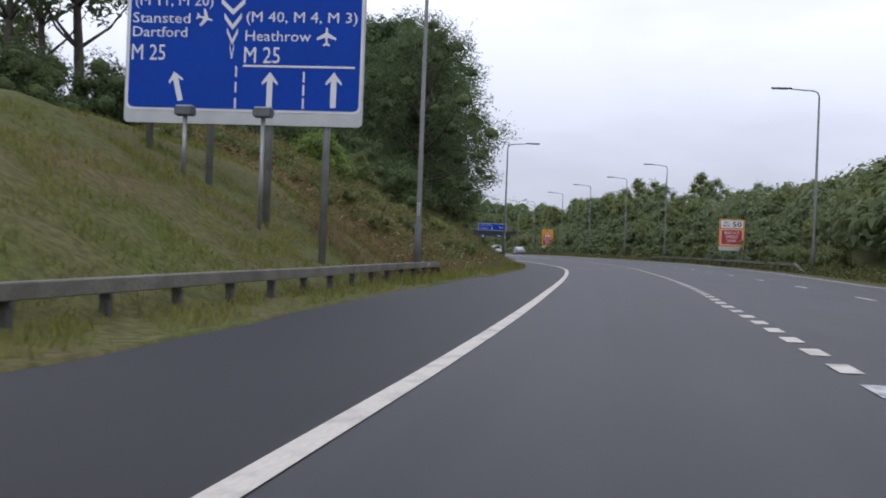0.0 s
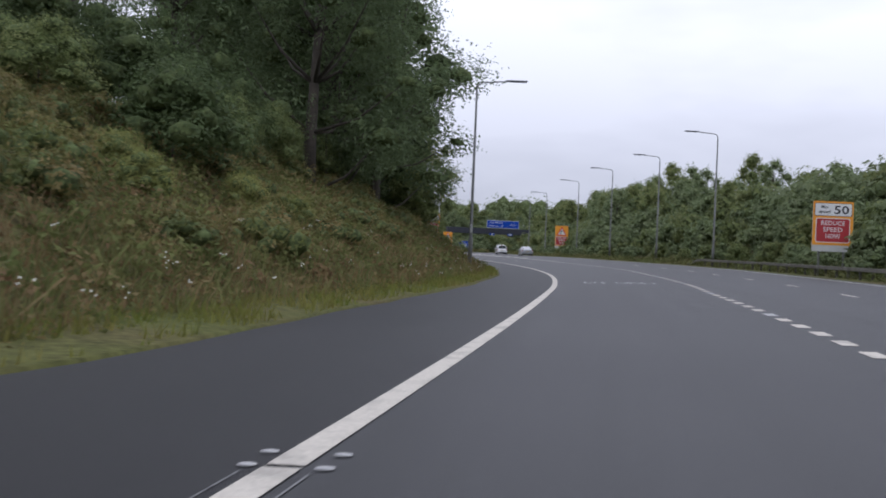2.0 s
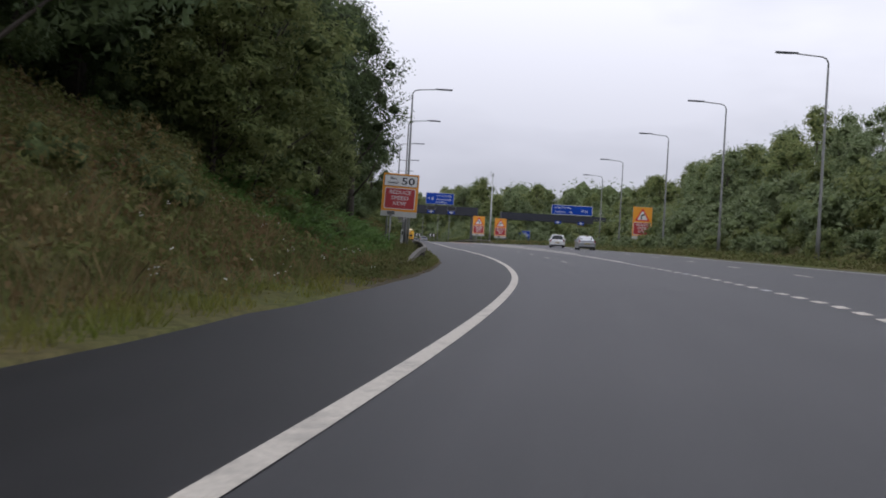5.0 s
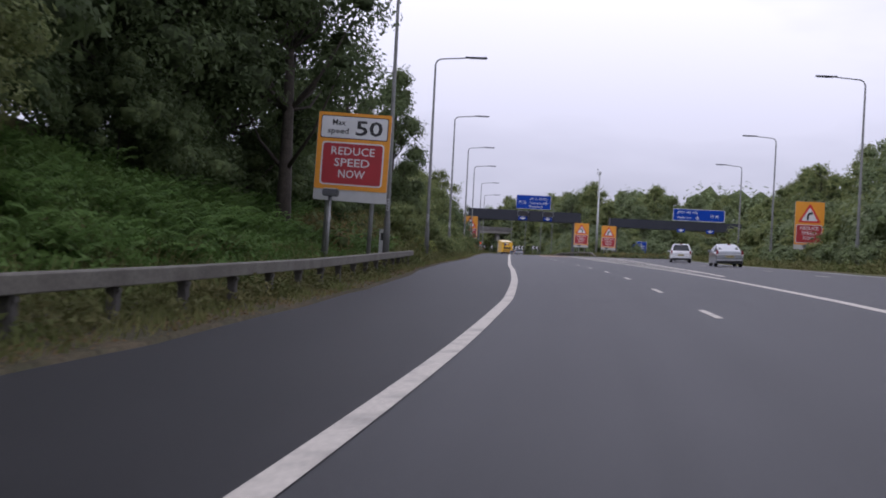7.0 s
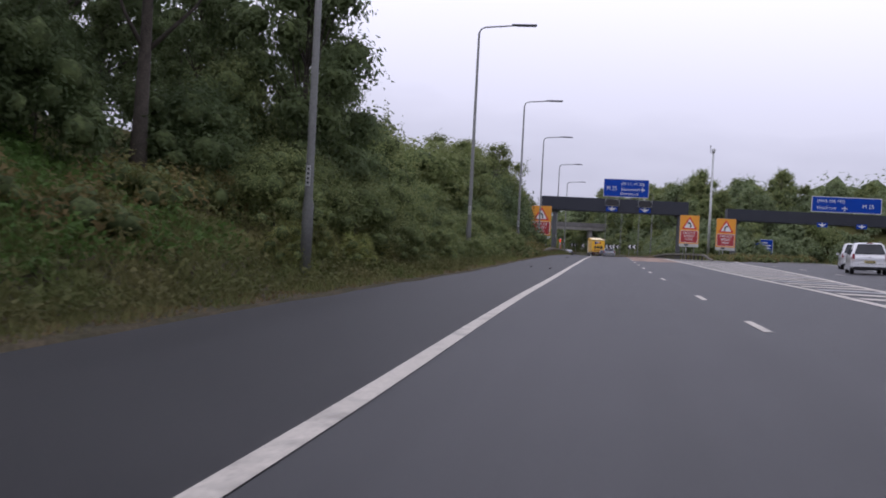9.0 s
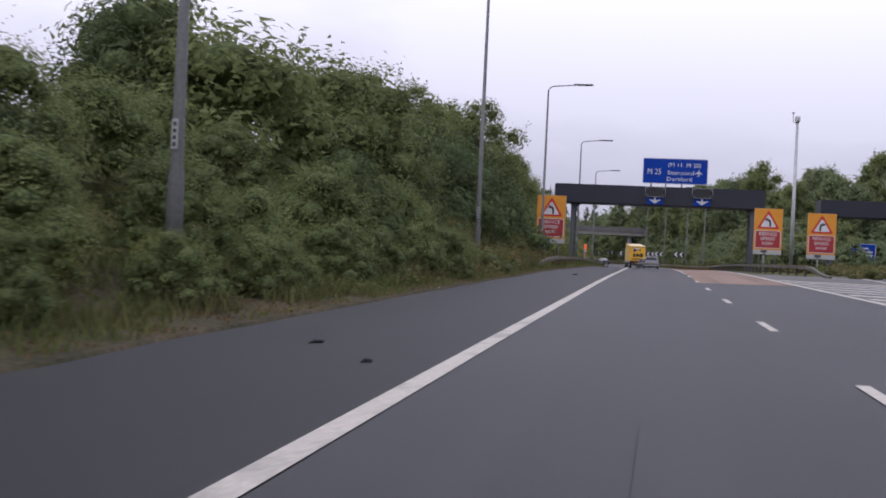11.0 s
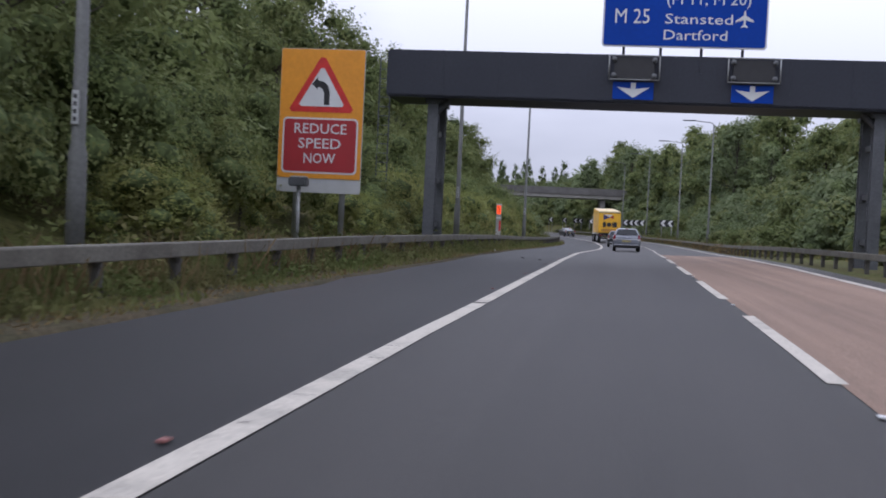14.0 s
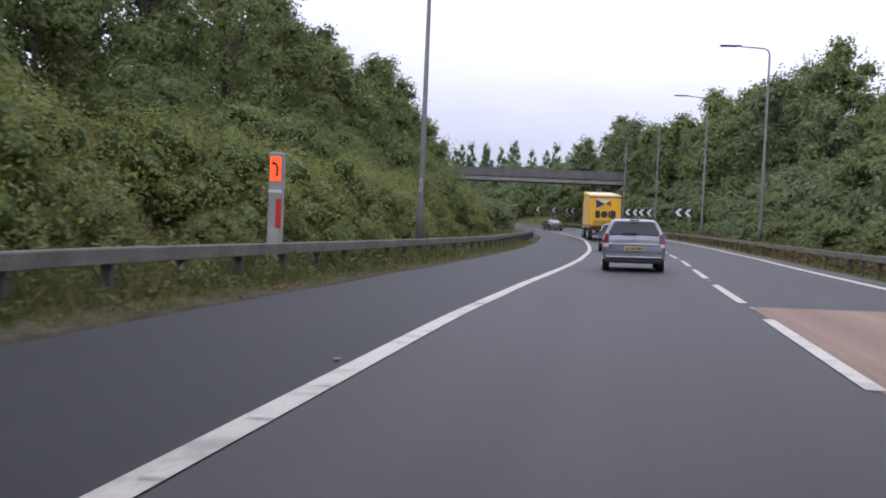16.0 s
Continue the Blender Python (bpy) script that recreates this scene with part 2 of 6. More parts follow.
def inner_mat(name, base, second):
    """The depth of a crown: small leaves that cannot be told apart, its shade painted in from deep to mid green."""
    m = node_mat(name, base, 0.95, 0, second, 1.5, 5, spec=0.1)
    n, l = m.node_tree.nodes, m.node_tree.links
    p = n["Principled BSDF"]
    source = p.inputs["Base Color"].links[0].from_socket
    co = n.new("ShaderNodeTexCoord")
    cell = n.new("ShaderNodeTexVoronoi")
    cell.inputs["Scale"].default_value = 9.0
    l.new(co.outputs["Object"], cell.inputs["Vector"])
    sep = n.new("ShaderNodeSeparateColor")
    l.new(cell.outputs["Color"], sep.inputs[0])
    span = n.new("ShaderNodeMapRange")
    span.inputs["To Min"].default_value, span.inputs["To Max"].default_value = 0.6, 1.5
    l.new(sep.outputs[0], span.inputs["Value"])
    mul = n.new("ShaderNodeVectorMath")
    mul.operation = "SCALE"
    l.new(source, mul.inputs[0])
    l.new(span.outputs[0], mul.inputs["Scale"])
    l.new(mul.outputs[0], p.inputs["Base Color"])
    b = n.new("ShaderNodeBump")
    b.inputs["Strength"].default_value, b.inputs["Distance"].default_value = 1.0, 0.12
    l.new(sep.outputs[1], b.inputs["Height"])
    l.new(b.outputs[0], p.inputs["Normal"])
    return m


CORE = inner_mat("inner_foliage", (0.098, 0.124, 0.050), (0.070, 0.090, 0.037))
# darker copy: the dense shade inside the oak crowns is put into the colour
CORE_SHADED = inner_mat("shaded_inner_foliage", (0.050, 0.066, 0.030), (0.038, 0.050, 0.023))


# ---- mesh helpers ----
def mesh_of(name, verts, faces, mats, smooth=False, slots=None):
    me = bpy.data.meshes.new(name)
    me.from_pydata([tuple(v) for v in verts], [], [tuple(f) for f in faces])
    for m in mats if isinstance(mats, (list, tuple)) else [mats]:
        me.materials.append(m)
    if slots is not None:
        me.polygons.foreach_set("material_index", slots)
    if smooth:
        me.polygons.foreach_set("use_smooth", [True] * len(me.polygons))
    me.update()
    return me


def quads(name, verts, count, mat, core=None, core_mat=None, sides=4):
    """A mesh of separate flat pieces with that many sides; verts has sides * count rows. core: points and triangles of an inner mass."""
    me = bpy.data.meshes.new(name)
    verts = np.asarray(verts, np.float32)
    loops = np.arange(sides * count, dtype=np.int32)
    starts = np.arange(0, sides * count, sides, dtype=np.int32)
    slots = np.zeros(count, np.int32)
    if core is not None:
        pts, tris = core
        loops = np.r_[loops, np.asarray(tris, np.int32).ravel() + sides * count]
        starts = np.r_[starts, sides * count + np.arange(0, 3 * len(tris), 3, dtype=np.int32)]
        slots = np.r_[slots, np.ones(len(tris), np.int32)]
        verts = np.vstack([verts, np.asarray(pts, np.float32)])
    me.vertices.add(len(verts))
    me.vertices.foreach_set("co", verts.ravel())
    me.loops.add(len(loops))
    me.loops.foreach_set("vertex_index", loops.astype(np.int32))
    me.polygons.add(len(starts))
    me.polygons.foreach_set("loop_start", starts.astype(np.int32))
    me.materials.append(mat)
    if core is not None:
        me.materials.append(core_mat)
        me.polygons.foreach_set("material_index", slots.astype(np.int32))
    me.update(calc_edges=True)
    return me


def part(name, bm, material, parent, label="", smooth=False):
    me = bpy.data.meshes.new(name)
    bm.to_mesh(me)
    bm.free()
    me.materials.append(material)
    if smooth:
        me.polygons.foreach_set("use_smooth", [True] * len(me.polygons))
    ob = new(name, me)
    ob.parent = parent
    return tagged(ob, label)


def piece(name, me, parent, m=None, label=""):
    ob = new(name, me)
    ob.parent = parent
    if m is not None:
        ob.matrix_basis = m
    return tagged(ob, label)


def thing(name, m, label, category, group="", kind=""):
    ob = new(name)
    ob.empty_display_size = 0.2
    ob.matrix_basis = m
    return tagged(ob, label, category, group, kind)


def box(bm, size, centre, bevel=0.0, m=None):
    """A box of that size at that centre, with bevelled edges."""
    r = bmesh.ops.create_cube(bm, size=1.0)
    vs = r["verts"]
    for v in vs:
        v.co = Vector((v.co.x * size[0] + centre[0], v.co.y * size[1] + centre[1], v.co.z * size[2] + centre[2]))
        if m is not None:
            v.co = m @ v.co
    if bevel:
        es = list({e for v in vs for e in v.link_edges})
        bmesh.ops.bevel(bm, geom=es, offset=bevel, segments=2, affect="EDGES", clamp_overlap=True)
    return vs


def tube(bm, pts, radii, sides=10, caps=True):
    """A tapered tube along points."""
    pts = [Vector(p) for p in pts]
    rings = []
    for i, p in enumerate(pts):
        way = (pts[min(i + 1, len(pts) - 1)] - pts[max(i - 1, 0)]).normalized()
        side = way.cross(Vector((0, 1, 0.01)) if abs(way.y) < 0.9 else Vector((1, 0, 0))).normalized()
        up = way.cross(side)
        rings.append([bm.verts.new(p + float(radii[i]) * (math.cos(a) * side + math.sin(a) * up)) for a in (2 * math.pi * k / sides for k in range(sides))])
    for a, b in zip(rings, rings[1:]):
        for k in range(sides):
            bm.faces.new((a[k], a[(k + 1) % sides], b[(k + 1) % sides], b[k]))
    if caps:
        bm.faces.new(rings[0][::-1])
        bm.faces.new(rings[-1])
    return rings


def prism(bm, outline, y0, y1):
    """An outline in x and z, thickened from y0 to y1."""
    a = [bm.verts.new((x, y0, z)) for x, z in outline]
    b = [bm.verts.new((x, y1, z)) for x, z in outline]
    bm.faces.new(a)
    bm.faces.new(b[::-1])
    for i in range(len(a)):
        j = (i + 1) % len(a)
        bm.faces.new((a[j], a[i], b[i], b[j]))
    bmesh.ops.recalc_face_normals(bm, faces=bm.faces[:])


def rounded(w, h, r, n=5):
    """The outline of a rounded board about its centre."""
    pts = []
    for cx, cz, a0 in ((w / 2 - r, h / 2 - r, 0), (-w / 2 + r, h / 2 - r, 90), (-w / 2 + r, -h / 2 + r, 180), (w / 2 - r, -h / 2 + r, 270)):
        for k in range(n + 1):
            a = radians(a0 + 90 * k / n)
            pts.append((cx + r * math.cos(a), cz + r * math.sin(a)))
    return pts


# ---- the road's line ----
KNOTS = np.array([
    (10.58, 12.49), (12.73, 28.75), (15.29, 52.30), (16.74, 68.70), (17.53, 80.06), (18.06, 97.69), (17.66, 115.33), (16.84, 127.06),
    (14.77, 143.80), (11.45, 164.57), (8.18, 181.86), (4.45, 202.24), (1.39, 218.99), (-1.63, 235.21), (-4.78, 251.54), (-10.16, 276.98)])


def lay_line():
    """Points every metre along the line: straight before the first knot, a spline through the knots, straight on, then a bend to the left."""
    first = KNOTS[0] - (KNOTS[1] - KNOTS[0])
    last = KNOTS[-1] + (KNOTS[-1] - KNOTS[-2])
    k = np.vstack([first, KNOTS, last])
    out = []
    for i in range(1, len(k) - 2):
        p0, p1, p2, p3 = k[i - 1], k[i], k[i + 1], k[i + 2]
        a, b, c = np.linalg.norm(p1 - p0), np.linalg.norm(p2 - p1), np.linalg.norm(p3 - p2)
        m1 = (p2 - p1) / b * 0.5 + (p1 - p0) / a * 0.5
        m2 = (p3 - p2) / c * 0.5 + (p2 - p1) / b * 0.5
        for u in np.arange(0, 1, 0.02):
            out.append((2 * u**3 - 3 * u**2 + 1) * p1 + (u**3 - 2 * u**2 + u) * b * m1 + (-2 * u**3 + 3 * u**2) * p2 + (u**3 - u**2) * b * m2)
    out.append(k[-2])
    out = np.array(out)
    way = (out[1] - out[0]) / np.linalg.norm(out[1] - out[0])
    out = np.vstack([[out[0] - way * d for d in range(90, 0, -1)], out])
    way = out[-1] - out[-8]
    turn, p, more = math.atan2(-way[0], way[1]), out[-1].copy(), []
    for n in range(330):
        turn += 0 if n < 71 else 1 / 268
        p = p + np.array((-math.sin(turn), math.cos(turn)))
        more.append(p.copy())
    out = np.vstack([out, more])
    gone = np.r_[0, np.cumsum(np.hypot(*np.diff(out, axis=0).T))]
    s = np.arange(0, gone[-1], 1.0)
    return s - 90.0, np.stack([np.interp(s, gone, out[:, 0]), np.interp(s, gone, out[:, 1])], 1)


LINE_S, LINE_XY = lay_line()
_w = np.gradient(LINE_XY, axis=0)
for _ in range(4):
    _w = (np.roll(_w, 1, 0) + _w * 2 + np.roll(_w, -1, 0)) / 4
_w[0], _w[-1] = _w[1], _w[-2]
LINE_WAY = _w / np.linalg.norm(_w, axis=1)[:, None]


def table(*rows):
    a = np.array(rows, float)
    return lambda s: np.interp(s, a[:, 0], a[:, 1])


bank_turn = table((-90, 0.02), (30, 0.02), (60, 0.03), (100, 0.042), (135, 0.045), (165, 0.036), (195, 0.024), (230, 0.02), (600, 0.02))
level = table((-90, -0.014), (-10, -0.014), (2, 0.011), (14, 0.049), (26, 0.069), (38, 0.063), (50, 0.046), (62, 0.032), (74, 0.008), (86, -0.009), (98, -0.021), (110, -0.013), (122, 0.025), (134, 0.069), (146, 0.148), (158, 0.185), (170, 0.19), (182, 0.209), (194, 0.245), (206, 0.282), (218, 0.314), (230, 0.341), (242, 0.319), (254, 0.246), (266, 0.147), (278, -0.004), (290, -0.225), (302, -0.42), (314, -0.58), (326, -0.7), (338, -0.8), (360, -0.95), (400, -1.15), (600, -1.5))
edge_line = table((-90, -1.5), (4, -1.5), (8, -1.49), (17, -1.53), (26, -1.557), (35, -1.552), (44, -1.549), (53, -1.528), (62, -1.499), (71, -1.45), (80, -1.403), (89, -1.338), (98, -1.277), (107, -1.227), (116, -1.195), (125, -1.153), (134, -1.166), (143, -1.337), (152, -1.544), (161, -1.673), (170, -1.738), (179, -1.802), (188, -1.897), (197, -1.988), (206, -2.068), (215, -2.134), (224, -2.155), (233, -2.125), (242, -2.125), (251, -2.051), (260, -1.966), (269, -1.912), (279.7, -1.83), (287, -1.67), (296, -1.35), (304, -1.15), (312, -1.1), (318, -1.1), (328, -1.32), (339, -1.72), (350, -2.02), (368, -2.5), (383, -2.5), (600, -2.5))
verge_left = table((-90, -4.4), (9, -4.4), (12, -4.45), (19, -4.75), (26, -4.67), (30, -4.6), (36, -4.8), (40.6, -4.3), (49, -4.38), (57, -4.2), (65, -4.08), (73.5, -4.08), (81, -3.92), (93, -4.1), (105, -4), (115, -3.87), (124, -3.85), (133.5, -4.08), (141, -4.3), (146, -4.45), (151, -4.75), (160, -4.85), (170, -4.8), (183, -4.65), (189, -4.72), (198, -4.88), (209, -5.02), (217, -5), (227, -5.03), (234, -5.02), (242, -4.72), (250, -4.8), (260, -4.6), (268, -4.62), (277, -4.52), (287, -4.5), (300, -4.4), (318, -4.3), (328, -4.5), (339, -5), (350, -5.3), (368, -5.8), (600, -5.8))
dash_line = table((-90, 1.86), (8, 1.88), (12.6, 1.93), (21, 2.05), (32.4, 2.38), (46, 2.63), (54, 2.76), (62, 2.87), (70, 3.23), (76, 3.4), (82, 3.58), (88, 3.75), (100, 4.38), (112, 4.45), (122.3, 4.43), (126.3, 4.42), (134, 4.62), (149, 4.62), (160, 4.7), (175, 4.9), (196, 4.5), (215, 4.2), (229, 4.05), (247, 4.22), (255, 4.4), (266, 4.7), (278, 4.9), (293, 5.2), (311, 5.6), (328, 5.5), (339, 5.05), (350, 4.75), (368, 4.25), (600, 4.25))
lane_line = table((120, 1.93), (130.5, 1.86), (138.6, 1.85), (146.8, 1.86), (155, 1.85), (163, 1.8), (175.8, 1.7), (182.4, 1.48), (190.4, 1.3), (198, 1.2), (206, 1.1), (213, 1.03), (221, 1), (228.6, 0.97), (236, 0.98), (242, 1.04), (247, 1.1), (251, 1.14), (260, 1.29), (266, 1.40), (272, 1.51), (278, 1.60), (288, 1.84), (304, 2.3), (318, 2.4), (328, 2.2), (339, 1.75), (350, 1.45), (368, 0.95), (600, 0.95))
wood_edge = table((-90, 9.4), (40, 9.7), (57, 10.3), (75, 10.8), (99, 11.6), (119, 12.2), (142, 12.6), (160, 13.2), (195, 15), (223, 17.6), (250, 21.5), (270, 25),
    (300, 32), (330, 41), (360, 52))
far_edge = table((-90, 8.9), (38, 9.15), (57, 10.2), (75, 10.8), (99, 11.7), (118, 11.7), (138, 10.9), (155, 11.1), (192, 13.2), (218, 14.8), (245, 18), (270, 22.5), (300, 30), (330, 40), (360, 51))
split_edge = table((-90, 4.6), (144, 4.66), (158, 5.25), (169, 5.86), (195, 7.3), (225, 8.1), (245, 9.4), (270, 12.5), (300, 18.5), (330, 27), (360, 37))


def on_road(s, d):
    """x and y at s metres along the line and d metres to its right."""
    i = np.clip(np.asarray(s, float) + 90, 0, len(LINE_S) - 1.001)
    k = i.astype(int)
    u = (i - k)[..., None]
    p = LINE_XY[k] * (1 - u) + LINE_XY[k + 1] * u
    w = LINE_WAY[k] * (1 - u) + LINE_WAY[k + 1] * u
    right = np.stack([w[..., 1], -w[..., 0]], -1)
    return p + right * np.asarray(d, float)[..., None]


def road_z(s, d):
    """The height of the carriageway, tilted with the bend."""
    return level(s) + bank_turn(s) * np.clip(d, -2.2, 26)


def heading(s):
    w = LINE_WAY[int(np.clip(round(float(s)) + 90, 0, len(LINE_S) - 1))]
    return math.degrees(math.atan2(-w[0], w[1]))


left_slope = table((-90, 0.66), (30, 0.66), (46, 0.56), (65, 0.58), (110, 0.58), (150, 0.42), (180, 0.45), (230, 0.4), (262, 0.25), (290, 0.3), (600, 0.3))
left_top = table((-90, 4.1), (30, 4.1), (46, 6.0), (80, 6.0), (130, 5.5), (170, 4.5), (210, 4.5), (250, 3.5), (290, 3.5), (600, 3.5))
left_flat = table((-90, 1.15), (30, 1.15), (45, 1.4), (60, 1.4), (100, 1.2), (112, 2.4), (150, 2.4), (165, 1.2), (215, 1.5), (228, 3.0), (600, 3.0))
right_foot = table((-90, 12), (60, 12.8), (115, 14.2), (151, 15), (199, 18), (223, 20), (250, 23), (268, 28), (282, 32), (290, 8.3), (600, 7.6))
right_slope = table((-90, 0.35), (260, 0.35), (284, 0.0), (288, 0.05), (305, 0.38), (600, 0.42))
right_top = table((-90, 4.5), (260, 4.5), (285, 3.0), (300, 6.0), (600, 8.0))


def ground_z(s, d):
    """The height of the land beside the road."""
    s, d = np.asarray(s, float), np.asarray(d, float)
    z = road_z(s, d)
    b = verge_left(s) - d
    up = np.clip(b - left_flat(s), 0, None) * left_slope(s)
    top = left_top(s)
    up = np.where(up < top, up - 0.12 * up * np.clip(up / top, 0, 1) ** 3, top * 0.88 + (up - top) * 0.12)
    z = z + np.where(b > 0, np.minimum(up, 9) + 0.03 + 0.05 * np.clip(b, 0, 1), 0)
    r = d - right_foot(s)
    up = np.clip(r, 0, None) * right_slope(s)
    z = z + np.where(r > 0, np.minimum(up, right_top(s)), 0)
    return z


def spot(s, d, up=0.0):
    x, y = on_road(s, d)
    return Vector((float(x), float(y), float(ground_z(s, d)) + up))


def stand(s, d, turn=0.0, up=0.0):
    """The pose of a thing that stands at that place, square to the road and facing the traffic that comes."""
    p = spot(s, d, up)
    return pose(p.x, p.y, p.z, 0, 0, heading(s) + turn)


def ribbon(name, s0, s1, left, right, mat, lift, step=1.0, parent=None, cuts=1):
    """A strip of road surface between two offsets from the line."""
    n = max(1, int(math.ceil((s1 - s0) / step)))
    ss = np.linspace(s0, s1, n + 1)
    a, b = (np.array([f(s) if callable(f) else f for s in ss]) for f in (left, right))
    verts, faces = [], []
    for j in range(cuts + 1):
        d = a + (b - a) * j / cuts
        xy = on_road(ss, d)
        verts.append(np.c_[xy, road_z(ss, d) + lift])
    verts = np.vstack(verts)
    m = n + 1
    for j in range(cuts):
        for i in range(n):
            faces.append((j * m + i, (j + 1) * m + i, (j + 1) * m + i + 1, j * m + i + 1))
    me = mesh_of(name, verts, faces, mat)
    lay = me.uv_layers.new(name="along")
    across = np.concatenate([a + (b - a) * j / cuts for j in range(cuts + 1)])
    where = np.c_[across, np.tile(ss, cuts + 1)]
    lay.data.foreach_set("uv", where[[v for f in faces for v in f]].astype(np.float32).ravel())
    ob = new(name, me)
    if parent:
        ob.parent = parent
    return ob


# ---- ground, carriageways and paint ----
def build_ground():
    rows = np.arange(-60, 520.1, 2.0)
    # columns beside the verge keep their distance from it, so that its edge runs clean; the rest keep theirs from the line
    near = np.r_[np.arange(-56, -20, 4), np.arange(-20, -8, 1.5), np.arange(-8, -0.3, 0.5), -0.12, 0.0, 0.05]
    rest = np.r_[np.arange(-1.5, 6, 2.5), np.arange(6, 30, 1.5), np.arange(30, 61, 5)]
    ss, dd = np.meshgrid(rows, np.r_[near, rest], indexing="ij")
    creep = np.array([0.09 + 0.16 * noise.noise((float(s) * 0.45, 0, 2)) for s in rows])
    edge = verge_left(rows) + np.clip(creep, 0, 0.25)
    dd[:, :len(near)] += edge[:, None]
    xy = on_road(ss, dd)
    z = ground_z(ss, dd)
    rough = np.array([noise.noise((float(x) * 0.35, float(y) * 0.35, 0)) + 0.5 * noise.noise((float(x) * 1.1, float(y) * 1.1, 4)) for x, y in xy.reshape(-1, 2)]).reshape(z.shape)
    off = np.clip(np.maximum(verge_left(ss) - dd - 1.0, dd - right_foot(ss)), 0, 3) / 3
    z = z + rough * 0.28 * off
    lip = (dd > verge_left(ss) - 1e-6) & (dd < edge[:, None] + 0.01)
    z = np.where(lip, z + 0.03, z)
    paved = (dd > edge[:, None] + 0.02) & (dd < np.where(ss < 240, far_edge(ss), dash_line(ss) + 0.8))
    z = np.where(paved, z - 0.06, z)
    verts = np.concatenate([xy, z[..., None]], -1).reshape(-1, 3)
    n, m = z.shape
    faces = [(i * m + j, i * m + j + 1, (i + 1) * m + j + 1, (i + 1) * m + j) for i in range(n - 1) for j in range(m - 1)]
    near_index = len(near) - 8, len(near)
    # the rim runs on, level with its edge and then down to the plain, out to the horizon
    rim = [j for j in range(m)] + [i * m + m - 1 for i in range(1, n)] + [(n - 1) * m + j for j in range(m - 2, -1, -1)] + [i * m for i in range(n - 2, 0, -1)]
    centre = verts[:, :2].mean(0)
    turn = np.unwrap([math.atan2(*(verts[k, :2] - centre)[::-1]) for k in rim])
    turn = turn[0] + (turn[-1] - turn[0]) * np.arange(len(rim)) / (len(rim) - 1) * 0.5 + (turn - turn[0]) * 0.5
    rings = [rim]
    for reach, fall in ((420, 0.6), (900, 0.2), (2600, 0.0)):
        base = len(verts)
        out = np.stack([centre[0] + reach * np.cos(turn), centre[1] + reach * np.sin(turn), verts[rim, 2] * fall - 2 * (1 - fall)], 1)
        verts = np.vstack([verts, out])
        rings.append(list(range(base, base + len(rim))))
    for p, q in zip(rings, rings[1:]):
        for k in range(len(rim)):
            j = (k + 1) % len(rim)
            faces.append((p[k], q[k], q[j], p[j]))
    bare = [f[0] < n * m and near_index[0] <= f[0] % m < near_index[1] and ss[f[0] // m, 0] > 100 for f in faces]
    me = mesh_of("ground", verts, faces, [GROUND, EARTH], True, [int(b) for b in bare])
    tagged(new("ground", me), "rough grass banks and verges beside the motorway", "ground", kind="structure")


build_ground()
road = tagged(new("road"), "grey asphalt motorway carriageway with white paint and a red patch", "road", kind="structure")
ribbon("hard_shoulder", -60, 520, verge_left, lambda s: edge_line(s) - 0.02, ASPHALT_SHOULDER, 0.0, 2, road, 2)
ribbon("traffic_lanes", -60, 218.9, lambda s: edge_line(s) - 0.02, far_edge, ASPHALT, 0.0, 2, road, 4)
ribbon("traffic_lanes", 218.9, 520, lambda s: edge_line(s) - 0.02, lambda s: float(np.where(s < 243, far_edge(s), dash_line(s) + 0.75)), ASPHALT_PALE, 0.0, 1, road, 4)
ribbon("traffic_lanes", 242, 360, split_edge, far_edge, ASPHALT, 0.02, 2, road, 3)
ribbon("gore_surface", 186, 240, lambda s: dash_line(s) + 0.08, lambda s: split_edge(s) + 0.25, GORE, 0.004, 2, road, 2)
ribbon("red_patch", 218.95, 282.4, lambda s: lane_line(s) + 0.02, lambda s: dash_line(s) - 0.1, RED_ROAD, 0.004, 2, road, 1)


def paint(name, s0, s1, off, half, mat=PAINT, step=1.0, lift=0.008):
    return ribbon(name, s0, s1, lambda s: float(off(s)) - half, lambda s: float(off(s)) + half, mat, lift, step, road)


# the solid edge line is laid in lengths with short breaks past the resurfacing joint
for a, b in ((-60, 36.6), (36.66, 218.85), (218.91, 229.62), (229.8, 246.25), (246.46, 263.92), (264.09, 281.15), (281.3, 520)):
    paint("edge_line", a, b, edge_line, 0.09, PAINT, 1.0)
for n in range(93):
    a = -13.7 + 1.55 * n
    if a < 130:
        paint("lane_dash", a - 0.38, a + 0.38, dash_line, 0.10, PAINT if n % 7 else PAINT_WORN, 0.5)
for a in (130.5, 138.4, 146.6, 154.6, 162.4, 170.2, 175.8 + 6.5, 190.4, 198.0, 205.6, 213.0, 220.7, 228.6, 236.2):
    paint("lane_dash", a - 0.95, a + 0.95, lane_line, 0.055, PAINT, 1.0)
for n in range(24):
    a = 240.48 + 8.555 * n
    paint("lane_dash", a, a + 5.54, lane_line, 0.07, PAINT, 1.0)
for n in range(30):
    a = -20 + 9.0 * n
    if a < 215:
        paint("lane_dash", a, a + 2.0, lambda s: float(dash_line(s)) + 3.6 + float(np.interp(s, (120, 200), (0, 1.5))), 0.06, PAINT, 1.0)
for a, b in ((130, 258), (258.3, 520)):
    paint("edge_line", a, b, dash_line, 0.10, PAINT, 2.0)
paint("edge_line", 150, 300, lambda s: float(split_edge(s)) + 0.3, 0.1, PAINT, 2.0)
paint("edge_line", -60, 330, lambda s: float(far_edge(s)) - 0.5, 0.08, PAINT_WORN, 2.0)


